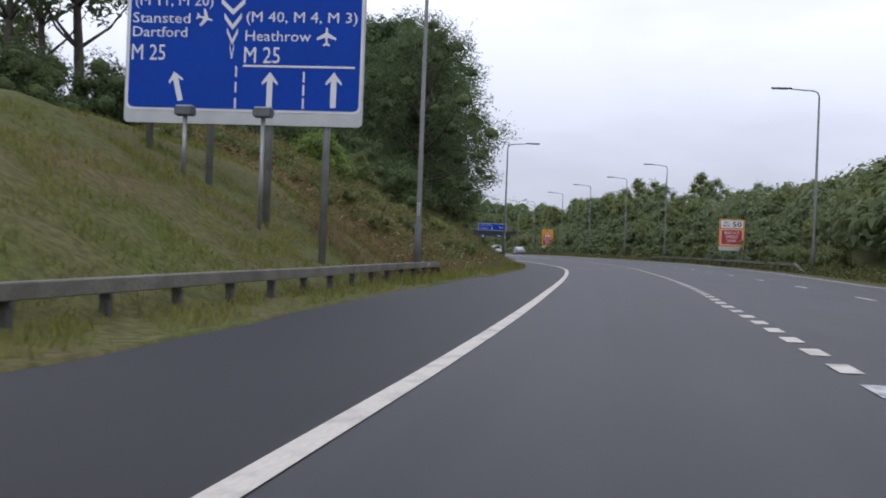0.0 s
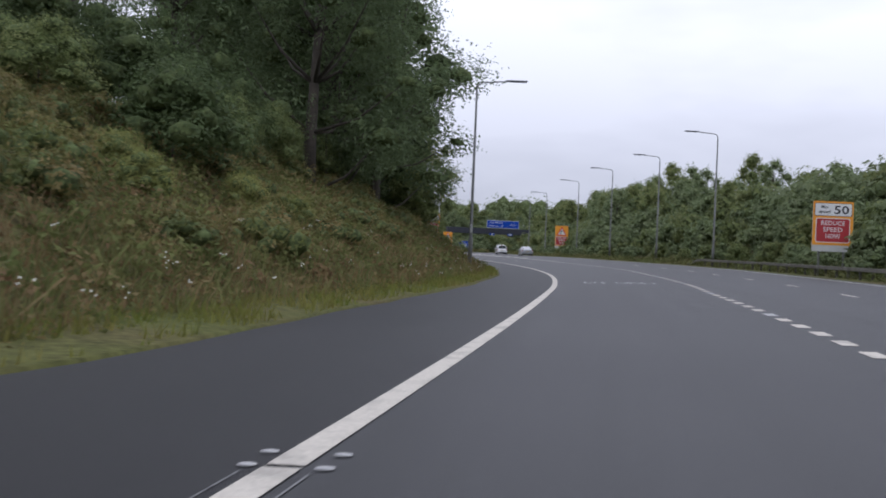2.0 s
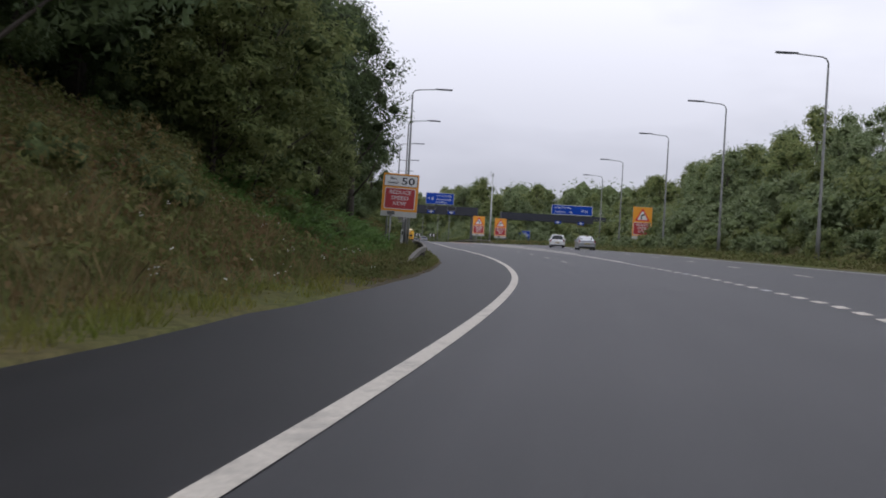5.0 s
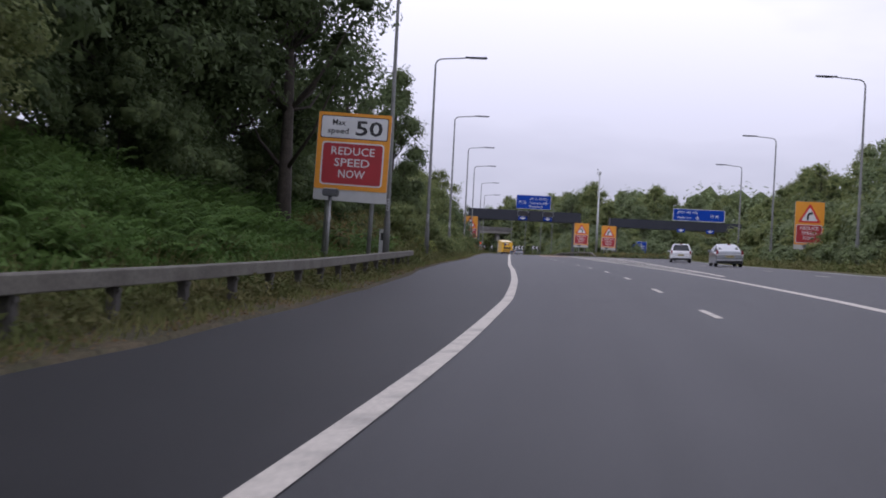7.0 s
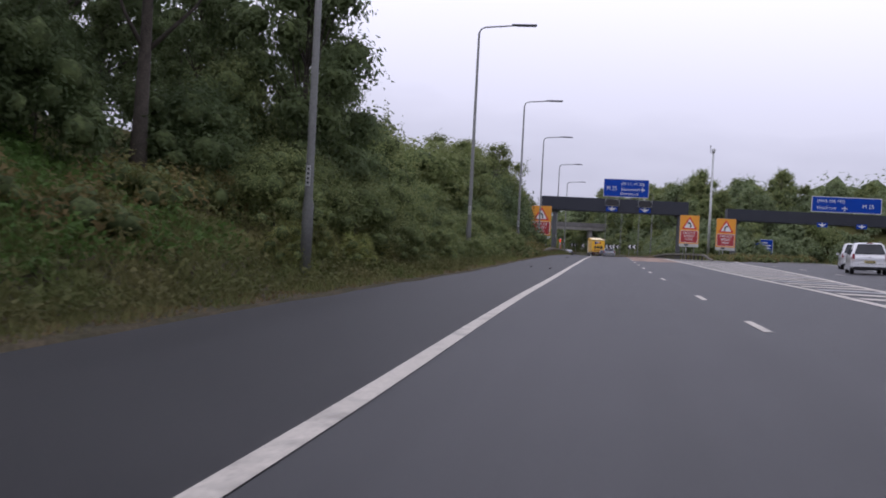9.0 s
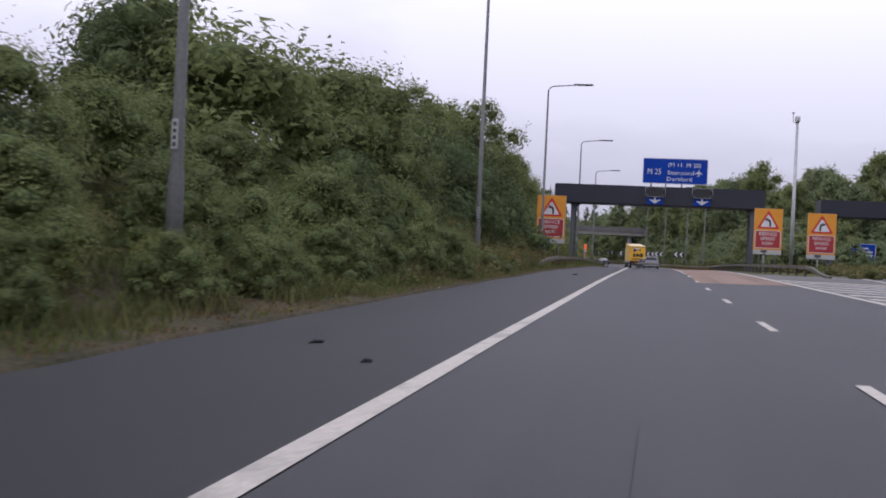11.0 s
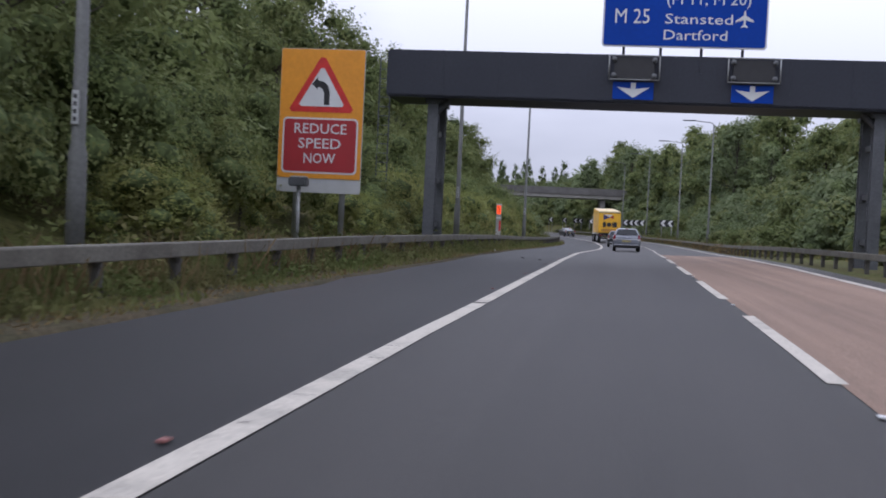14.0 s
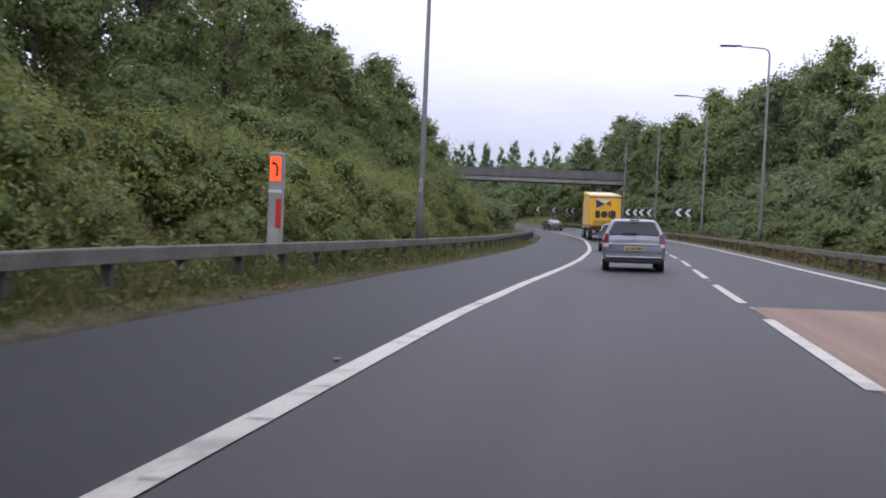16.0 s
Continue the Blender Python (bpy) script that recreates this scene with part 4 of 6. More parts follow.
bend_sign(190.6, 18.55, 1.9, 1, "amber right-bend sign with a red panel on the far verge")


def gantry(s, d0, d1, z0, z1, label, legs):
    p = on_road(s, (d0 + d1) / 2)
    ob = thing("gantry", pose(float(p[0]), float(p[1]), 0, 0, 0, heading(s)), label, "sign gantry", "gantries")
    w = d1 - d0
    bm = bmesh.new()
    box(bm, (w, 2.4, z1 - z0), (0, 1.2, (z0 + z1) / 2), 0.04)
    part("beam", bm, GANTRY, ob)
    bm = bmesh.new()
    for k in range(int(w / 1.6) + 1):
        x = -w / 2 + 0.02 + k * (w - 0.04) / int(w / 1.6)
        box(bm, (0.05, 0.012, z1 - z0 - 0.12), (x, -0.008, (z0 + z1) / 2))
    box(bm, (w - 0.1, 0.03, 0.06), (0, -0.012, z0 + 0.09), 0.01)
    part("panel_seams", bm, GANTRY, ob)
    for x in legs:
        mid = (d0 + d1) / 2
        g = float(ground_z(s, mid + x)) - 0.3
        leg = new("leg")
        leg.parent = ob
        for y in (0.65, 2.15):
            bm = bmesh.new()
            h_section = [(-0.17, -0.175), (0.17, -0.175), (0.17, -0.125), (0.13, -0.125), (0.13, 0.125), (0.17, 0.125), (0.17, 0.175), (-0.17, 0.175), (-0.17, 0.125), (-0.13, 0.125), (-0.13, -0.125), (-0.17, -0.125)]
            prism(bm, h_section, -(z0 - 0.01), -g)
            bmesh.ops.rotate(bm, verts=bm.verts[:], matrix=Matrix.Rotation(radians(-90), 3, "X"))
            bmesh.ops.translate(bm, verts=bm.verts[:], vec=(x, y, 0))
            part("stanchion", bm, LEG, leg)
            bm = bmesh.new()
            box(bm, (0.5, 0.46, 0.16), (x, y, z0 - 0.06), 0.02)
            part("head_plate", bm, LEG, leg)
        for f in (0.22, 0.5, 0.8):
            bm = bmesh.new()
            box(bm, (0.16, 1.3, 0.18), (x, 1.4, g + (z0 - g) * f), 0.012)
            part("cross_member", bm, LEG, leg)
        bm = bmesh.new()
        tube(bm, [(x, 0.65, z0 - 0.5), (x - math.copysign(0.5, x), 0.65, z0 - 0.02)], [0.09, 0.09], 8)
        part("brace", bm, LEG, leg)
    return ob


main_gantry = gantry(266.3, -7.7, 8.05, 4.95, 6.42, "dark gantry over the slip road with sign and lane signals", (-6.45, 7.05))


def gantry_details():
    mid = 0.175
    plate("sign_board", 4.85, 1.95, 1.33 - mid, 7.62, main_gantry, WHITE, -0.10, 0.06, 0.1)
    face = plate("blue_sign", 4.75, 1.85, 1.33 - mid, 7.62, main_gantry, BLUE, -0.118, 0.02, 0.08, "blue sign for the motorway east")
    x0, z0 = 1.33 - mid - 2.375, 7.62 - 0.925
    for text, hi, x, z, span in (("M 25", 0.44, 0.28, 0.66, 1.06), ("(M 11, M 20)", 0.32, 1.80, 1.25, 2.48), ("Stansted", 0.30, 1.78, 0.67, 2.0), ("Dartford", 0.30, 1.74, 0.19, 1.9)):
        words(text, hi, x0 + x, z0 + z, face, WHITE, -0.122, span=span)
    shape("aeroplane", placed(PLANE, x0 + 4.12, z0 + 0.84, 0.26, 0.26), face, WHITE, -0.128)
    bm = bmesh.new()
    for x in (-0.6, 0.5, 1.7, 2.9):
        box(bm, (0.08, 0.1, 2.6), (x, 0.02, 7.2), 0.01)
    part("sign_bracket", bm, GANTRY, main_gantry)
    for x in (-0.08 - mid, 3.42 - mid):
        sig = plate("signal_box", 1.2, 0.62, x, 6.0, main_gantry, BLACK, -0.22, 0.2, 0.05)
        for a, b in ((1.5, 0.03), (1.5, -0.03)):
            bm = bmesh.new()
            zz = 6.0 + math.copysign(0.36, b)
            tube(bm, [(x - 0.75, -0.26, zz), (x + 0.75, -0.26, zz)], [0.022, 0.022], 6)
            tube(bm, [(x + math.copysign(0.75, b), -0.26, 5.64), (x + math.copysign(0.75, b), -0.26, 6.36)], [0.022, 0.022], 6)
            part("signal_frame", bm, STEEL, sig, smooth=True)
        for dx in (-0.6, 0.6):
            for dz in (-0.24, 0.24):
                bm = bmesh.new()
                tube(bm, [(x + dx, -0.28, 6.0 + dz), (x + dx, -0.2, 6.0 + dz)], [0.085, 0.085], 12)
                part("signal_lamp", bm, LAMP_HEAD, sig, smooth=True)
        arr = plate("arrow_board", 1.22, 0.52, x, 5.33, main_gantry, BLUE, -0.06, 0.03, 0.02)
        shape("down_arrow", placed([(-0.14, 1.0), (0.14, 1.0), (0.14, 0.25), (0.95, 0.45), (0, -0.9), (-0.95, 0.45), (-0.14, 0.25)], x, 5.33, 0.52, 0.24), arr, WHITE, -0.072)
    cage = new("ladder_cage")
    cage.parent = main_gantry
    for x in (-8.3, -7.95):
        bm = bmesh.new()
        tube(bm, [(x, 0.9, 0.9), (x, 0.9, 6.3)], [0.022, 0.022], 6)
        part("ladder_rail", bm, LEG, cage)
    for k in range(17):
        bm = bmesh.new()
        tube(bm, [(-8.3, 0.9, 1.1 + 0.3 * k), (-7.95, 0.9, 1.1 + 0.3 * k)], [0.014, 0.014], 5)
        part("rung", bm, LEG, cage)


gantry_details()
far_gantry = gantry(269.0, 12.5, 31.0, 4.75, 6.05, "dark gantry over the parting carriageway with a blue sign", (-8.3, 8.6))


def far_gantry_details():
    mid = 21.75
    plate("sign_board", 7.3, 1.7, 24.9 - mid, 7.0, far_gantry, WHITE, -0.10, 0.06, 0.1)
    face = plate("blue_sign", 7.15, 1.56, 24.9 - mid, 7.0, far_gantry, BLUE, -0.118, 0.02, 0.08, "blue sign for the airport road")
    x0, z0 = 24.9 - mid - 3.575, 7.0 - 0.78
    words("(M40, M4, M3)", 0.34, x0 + 0.5, z0 + 0.98, face, WHITE, -0.122)
    words("Heathrow", 0.34, x0 + 0.5, z0 + 0.26, face, WHITE, -0.122)
    words("M 25", 0.42, x0 + 5.2, z0 + 0.5, face, WHITE, -0.122)
    shape("aeroplane", placed(PLANE, x0 + 3.4, z0 + 0.42, 0.28, 0.28), face, WHITE, -0.128)
    for x in (22.5, 26.6):
        arr = plate("arrow_board", 1.1, 0.5, x - mid, 4.75, far_gantry, BLUE, -0.06, 0.03, 0.02)
        shape("down_arrow", placed([(-0.14, 1.0), (0.14, 1.0), (0.14, 0.25), (0.95, 0.45), (0, -0.9), (-0.95, 0.45), (-0.14, 0.25)], x - mid, 4.75, 0.45, 0.22), arr, WHITE, -0.072)


far_gantry_details()


def camera_mast():
    s, d = 273.4, 11.1
    b = spot(s, d, -0.1)
    ob = thing("camera_mast", pose(b.x, b.y, b.z, 0, 0, heading(s)), "tall pale steel mast with a traffic camera on top", "camera mast")
    bm = bmesh.new()
    tube(bm, [(0, 0, 0), (0, 0, 4), (0, 0, 12.3)], [0.16, 0.15, 0.10], 12)
    part("pole", bm, node_mat("pale_mast", (0.42, 0.43, 0.42), 0.5, 0.4), ob, smooth=True)
    bm = bmesh.new()
    tube(bm, [(0, 0, 12.25), (0, 0, 12.4), (0, 0, 12.75), (0, 0, 12.8)], [0.12, 0.2, 0.22, 0.1], 12)
    part("camera_head", bm, GREY_BOARD, ob, smooth=True)
    bm = bmesh.new()
    tube(bm, [(0, 0, 12.1), (-0.35, 0, 12.35), (-0.35, 0, 13.0)], [0.03, 0.03, 0.025], 6)
    box(bm, (0.2, 0.12, 0.1), (-0.35, -0.02, 13.05), 0.02)
    part("sensor_arm", bm, STEEL, ob)


camera_mast()


def small_blue_sign():
    s, d = 285.7, 19.1
    b = spot(s, d)
    ob = thing("information_sign", pose(b.x, b.y, b.z, 0, 0, heading(s)), "small blue information sign with white text lines on two posts", "road sign")
    lo = 3.15 - 2.0 - b.z
    board = plate("board", 2.2, 1.95, 0, lo + 1.0, ob, WHITE, -0.02, 0.04, 0.08)
    face = plate("blue_face", 2.1, 1.85, 0, lo + 1.0, board, BLUE, -0.032, 0.013, 0.07)
    for z, a, w in ((1.55, -0.2, 1.3), (1.22, 0.1, 1.5), (0.9, 0.0, 1.6), (0.58, -0.1, 1.2)):
        plate("text_bar", w, 0.13, a, lo + z, face, WHITE, -0.04, 0.01, 0.02)
    for x in (-0.7, 0.7):
        sign_post(ob, x, lo + 1.9, s, d, s)


small_blue_sign()


def chevron_board(s, d, n, up, label="black and white chevron board on posts outside the bend"):
    """A board of chevrons that point to the left."""
    b = spot(s, d)
    ob = thing("chevron_board", pose(b.x, b.y, b.z, 0, 0, heading(s) - 8), label, "chevron board", "chevron boards")
    w = 0.85 * n
    board = plate("board", w, 0.8, 0, up, ob, BLACK, -0.02, 0.03, 0.03)
    for k in range(n):
        x = -w / 2 + 0.85 * (k + 0.5)
        shape("chevron", [(x - 0.3, up), (x + 0.02, up + 0.36), (x + 0.34, up + 0.36), (x + 0.02, up), (x + 0.34, up - 0.36), (x + 0.02, up - 0.36)], board, WHITE, -0.034, 0.012)
    for x in (-w * 0.35, w * 0.35):
        bm = bmesh.new()
        tube(bm, [(x, 0.06, -0.3), (x, 0.06, up + 0.35)], [0.04, 0.04], 8)
        part("post", bm, STEEL, ob, smooth=True)


for s, n in ((367, 2), (386, 2), (393, 2), (403, 1), (416, 1), (424, 2), (432, 1), (440, 1)):
    chevron_board(s, 7.9, n, 2.3)
for s, d in ((297, 34), (301, 36.5)):
    chevron_board(s, d, 2, 1.4, "black and white chevron board beyond the parting carriageway")


def marker_post():
    """The orange bend marker on its grey post behind the barrier."""
    s, d = 285.64, -5.97
    b = spot(s, d)
    ob = thing("marker_post", pose(b.x, b.y, b.z, 0, 0, heading(s) + 2), "grey marker post with a fluorescent orange bend panel and red reflector", "marker post")
    h = 1.93 - b.z
    bm = bmesh.new()
    box(bm, (0.24, 0.19, h + 0.2), (0, 0, h / 2 - 0.1), 0.02)
    part("body", bm, node_mat("pale_plastic", (0.34, 0.34, 0.32), 0.6, 0, (0.24, 0.24, 0.22), 2, 6), ob)
    bm = bmesh.new()
    box(bm, (0.25, 0.2, 0.03), (0, 0, h), 0.01)
    part("cap", bm, WHITE, ob)
    lit = bpy.data.materials.new("fluorescent_orange")
    lit.use_nodes = True
    pr = lit.node_tree.nodes["Principled BSDF"]
    pr.inputs["Base Color"].default_value = (0.95, 0.08, 0.01, 1)
    # fluorescent panel, not a lamp: emission is added for its brightness
    pr.inputs["Emission Color"].default_value = (1.0, 0.09, 0.012, 1)
    pr.inputs["Emission Strength"].default_value = 0.9
    panel = plate("orange_panel", 0.19, 0.42, 0, h - 0.27, ob, lit, -0.108, 0.016, 0.01, "lit orange panel")
    shape("bend_arrow", [(0.01, h - 0.40), (0.05, h - 0.40), (0.055, h - 0.25), (0.02, h - 0.17), (-0.03, h - 0.15), (-0.03, h - 0.12), (-0.07, h - 0.17), (-0.03, h - 0.22), (-0.03, h - 0.19), (0.0, h - 0.21), (0.015, h - 0.27)], panel, BLACK, -0.118)
    plate("ridge", 0.235, 0.05, 0, h - 0.66, ob, WHITE, -0.106, 0.014, 0.01)
    plate("reflector", 0.095, 0.5, 0.072, h - 1.04, ob, TRI_RED, -0.104, 0.012, 0.01, "red reflector strip")
    s, d = 151.6, -6.1
    b = spot(s, d)
    ob = thing("marker_post", pose(b.x, b.y, b.z - 0.1, 0, 0, heading(s)), "small white marker post with a dark inset behind the barrier", "marker post")
    bm = bmesh.new()
    box(bm, (0.17, 0.1, 1.3), (0, 0, 0.65), 0.03)
    part("body", bm, WHITE, ob)
    plate("inset", 0.09, 0.26, 0.01, 1.06, ob, BLACK, -0.054, 0.012, 0.02, "dark inset panel")
    plate("cap", 0.18, 0.03, 0, 1.31, ob, GREY_BOARD, -0.055, 0.11, 0.01)


marker_post()


def road_bridge():
    """The concrete bridge over the slip road beyond the bend."""
    a, eye = radians(heading(267)), np.array((-10.16, 276.98))
    ahead, right = np.array((-math.sin(a), math.cos(a))), np.array((math.cos(a), math.sin(a)))
    p = eye + ahead * 152 - right * 16
    ob = thing("road_bridge", pose(p[0], p[1], 0, 0, 0, heading(267) + 4), "weathered concrete road bridge with solid parapets crossing the bend", "bridge")
    bm = bmesh.new()
    box(bm, (64, 8, 0.75), (-8, 4, 5.5), 0.05)
    part("deck", bm, CONCRETE, ob)
    for y in (0.1, 7.9):
        bm = bmesh.new()
        box(bm, (64, 0.28, 1.05), (-8, y, 6.4), 0.03)
        box(bm, (64, 0.5, 0.22), (-8, y - 0.02, 5.86), 0.03)
        # the near parapet is darker than the rest of the bridge
        part("parapet", bm, node_mat("dark_concrete", (0.13, 0.125, 0.12), 0.85, 0, (0.085, 0.08, 0.075), 0.7, 8, (0.3, 0.7), 12, 0.2) if y < 1 else CONCRETE, ob)
    for x in (14.0, -14.0):
        bm = bmesh.new()
        box(bm, (0.9, 6.5, 8.4), (x, 4, 1.0), 0.08)
        part("pier", bm, CONCRETE, ob)


road_bridge()


# ---- trees, scrub, ferns and grass ----
rng = np.random.default_rng(7)


def leaf_rows(centres, radii, per, size, drop=0.25, squash=0.8, seed=1, shell=0.62, droop=0.0):
    """Corners of many single leaves, spread through lobes with most of them near the outside."""
    g = np.random.default_rng(seed)
    rows = []
    for c, r in zip(np.asarray(centres, float), radii):
        n = int(per * (r / np.mean(radii)) ** 2)
        v = g.normal(size=(n, 3))
        v /= np.linalg.norm(v, axis=1)[:, None]
        a1, a2, a3 = 9 * c
        lump = 0.26 * np.sin(5.3 * v[:, 0] + 3.7 * v[:, 1] + a1) * np.sin(6.1 * v[:, 2] - 3.3 * v[:, 1] + a2) + 0.17 * np.sin(10.7 * v[:, 0] - 9.1 * v[:, 2] + a3) * np.sin(9.3 * v[:, 1] + a1)
        rad = r * (shell + (1 - shell) * g.random(n) ** 0.6) * (1 + lump + 0.05 * g.normal(size=n))
        p = c + v * rad[:, None] * (1, 1, squash)
        p[:, 2] -= droop * g.random(n) * r
        nrm = v * 1.0 + g.normal(size=(n, 3)) * 0.38 + (0, 0, 0.5)
        nrm /= np.linalg.norm(nrm, axis=1)[:, None]
        t = np.cross(nrm, g.normal(size=(n, 3)))
        t /= np.linalg.norm(t, axis=1)[:, None] + 1e-6
        b = np.cross(nrm, t)
        L = (size * (0.65 + 0.7 * g.random(n)))[:, None]
        rows.append(np.stack([p - t * L * 0.5 + b * L * 0.36, p + t * L * 0.74 - nrm * L * drop * 0.4, p - t * L * 0.5 - b * L * 0.36], 1))
    return np.concatenate(rows).reshape(-1, 3)


def core_mass(centres, radii, squash):
    """Ragged inner masses of the lobes, as points and triangles."""
    bm = bmesh.new()
    bmesh.ops.create_icosphere(bm, subdivisions=2 if len(centres) < 3 else 1, radius=1.0)
    unit = np.array([v.co for v in bm.verts])
    tris = np.array([[v.index for v in f.verts] for f in bm.faces])
    bm.free()
    pts, faces = [], []
    for n, (c, r) in enumerate(zip(centres, radii)):
        k = np.array([0.58 + 0.34 * noise.noise(Vector(u) * 2.3 + Vector(c)) for u in unit]) * r
        pts.append(np.asarray(c) + unit * k[:, None] * (1, 1, squash))
        faces.append(tris + n * len(unit))
    return np.vstack(pts), np.vstack(faces)


def sprays(centres, radii, per, size, g):
    """Twigs of leaves that stand out of the lobes and break their outline."""
    out = []
    for c, r in zip(centres, radii):
        for k in range(per):
            way = g.normal(size=3) + np.array((0, 0, 0.35))
            way /= np.linalg.norm(way)
            reach = r * (0.35 + 0.45 * g.random())
            for j in range(9):
                q = np.asarray(c) + way * (r * 0.7 + reach * j / 8) + g.normal(size=3) * size * 0.55
                t, b = g.normal(size=3), g.normal(size=3)
                t /= np.linalg.norm(t)
                b = np.cross(t, b)
                b /= np.linalg.norm(b)
                L = size * (1.0 - 0.04 * j)
                out += [q - t * L * 0.5 + b * L * 0.34, q + t * L * 0.7, q - t * L * 0.5 - b * L * 0.34]
    return np.array(out)


def make_tree(label, category, height, spread, clear, lobes, per, size, mat, seed, trunk=0.2, narrow=1.0, bark=BARK, droop=0.0, hollow=1.0):
    """A tree with a tapered trunk, limbs and a crown of single leaves. clear: the share of its height below the crown."""
    g = np.random.default_rng(seed)
    ob = thing("tree", Matrix(), label, category)
    bm = bmesh.new()
    lean = g.normal(size=2) * 0.04 * height
    pts = [(lean[0] * f * f + 0.1 * math.sin(4 * f + seed), lean[1] * f * f, height * 0.86 * f - (0.6 if f == 0 else 0)) for f in np.linspace(0, 1, 7)]
    tube(bm, pts, [trunk * (1.25 if f == 0 else 1) * (1 - 0.85 * f) for f in np.linspace(0, 1, 7)], 8)
    centres, radii = [], []
    for k in range(lobes):
        f = (k + 0.5) / lobes
        a = k * 2.4 + g.random() * 0.8
        h = clear + (1 - clear) * (f * 0.93)
        bell = math.sin(math.pi * min(1, 0.18 + 0.80 * f)) ** 0.7
        out = spread * bell * (0.40 + 0.62 * g.random()) * narrow
        c = np.array((lean[0] * h * h + out * math.cos(a), lean[1] * h * h + out * math.sin(a), height * (h + 0.02 * g.normal())))
        r = spread * (0.26 + 0.20 * g.random()) * (0.75 + 0.35 * bell) * (20 / lobes) ** 0.36
        centres.append(c)
        radii.append(r)
        i = min(5, int(h * 5.2))
        start = Vector(pts[i])
        mid = start.lerp(Vector(c), 0.5) + Vector((0, 0, -0.1 * height * 0.3))
        tube(bm, [start, mid, Vector(c) * 0.92 + start * 0.08], [trunk * 0.34, trunk * 0.2, trunk * 0.06], 5)
    part("trunk", bm, bark, ob, smooth=True)
    rows = leaf_rows(centres, radii, per, size, 0.3, 0.78, seed, 0.55, droop)
    rows = np.vstack([rows, sprays(centres, radii, 5 if hollow else 2, size, g)])
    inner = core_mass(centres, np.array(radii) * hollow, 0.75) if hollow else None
    piece("crown", quads("crown", rows, len(rows) // 3, mat, inner, CORE_SHADED if mat is LEAF_DARK else CORE, 3), ob)
    return ob


def make_bush(name, label, category, height, spread, lobes, per, size, mat, seed):
    """A shrub of leafy lobes down to the ground."""
    g = np.random.default_rng(seed)
    ob = thing(name, Matrix(), label, category)
    centres, radii = [], []
    for k in range(lobes):
        a, q = k * 2.4, math.sqrt((k + 0.3) / lobes)
        r = spread * (0.30 + 0.24 * g.random()) * (1.1 - 0.35 * q) * (10 / lobes) ** 0.34
        z = max(r * 0.45, height * (1 - 0.75 * q * q) * (0.62 + 0.3 * g.random()) - r * 0.35)
        centres.append((spread * 0.72 * q * math.cos(a), spread * 0.72 * q * math.sin(a), z))
        radii.append(r)
    rows = leaf_rows(centres, radii, per, size, 0.25, 0.85, seed, 0.6)
    # shoots that stand out of the outline
    n = 26
    a, q = g.random(n) * 6.28, np.sqrt(g.random(n)) * spread * 0.8
    foot = np.stack([q * np.cos(a), q * np.sin(a), height * (0.75 - 0.5 * (q / spread) ** 2)], 1)
    shoots = []
    for p in foot:
        way = g.normal(size=3) * 0.35 + np.array((0, 0, 1))
        for j in range(9):
            c = p + way * height * 0.024 * j + g.normal(size=3) * 0.035
            t, b = g.normal(size=3), g.normal(size=3)
            t /= np.linalg.norm(t)
            b = np.cross(t, b)
            b /= np.linalg.norm(b)
            L = size * 0.9
            shoots += [c - t * L * 0.5 + b * L * 0.34, c + t * L * 0.7, c - t * L * 0.5 - b * L * 0.34]
    rows = np.vstack([rows, np.array(shoots)])
    bm = bmesh.new()
    tube(bm, [(0, 0, -0.15), (0.06, 0.03, height * 0.4), (-0.04, 0.08, height * 0.85)], [0.035, 0.022, 0.006], 5)
    part("stem", bm, BARK, ob)
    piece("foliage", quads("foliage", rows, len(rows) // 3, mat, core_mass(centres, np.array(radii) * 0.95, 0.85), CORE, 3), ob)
    return ob


def make_fern(seed, label="bright green bracken clump on the bank"):
    g = np.random.default_rng(seed)
    ob = thing("fern", Matrix(), label, "fern")
    rows = []
    for k in range(26):
        a = g.random() * 6.28
        reach, rise = 0.5 + 0.6 * g.random(), 0.55 + 0.55 * g.random()
        foot = np.array((g.normal() * 0.28, g.normal() * 0.28, 0))
        out = np.array((math.cos(a), math.sin(a), 0))
        side = np.array((-math.sin(a), math.cos(a), 0))
        for j in range(3, 13):
            u = j / 13
            p = foot + out * reach * u + np.array((0, 0, rise * (2.1 * u - 1.25 * u * u)))
            L = 0.24 * (1 - u) + 0.03
            for sgn in (-1, 1):
                tip = p + side * sgn * L + out * L * 0.35 - np.array((0, 0, 0.05))
                w = out * 0.035
                rows += [p - w, p + w, tip + w * 0.5, tip - w * 0.5]
    rows = np.array(rows)
    piece("foliage", quads("foliage", rows, len(rows) // 4, FERN), ob)
    return ob


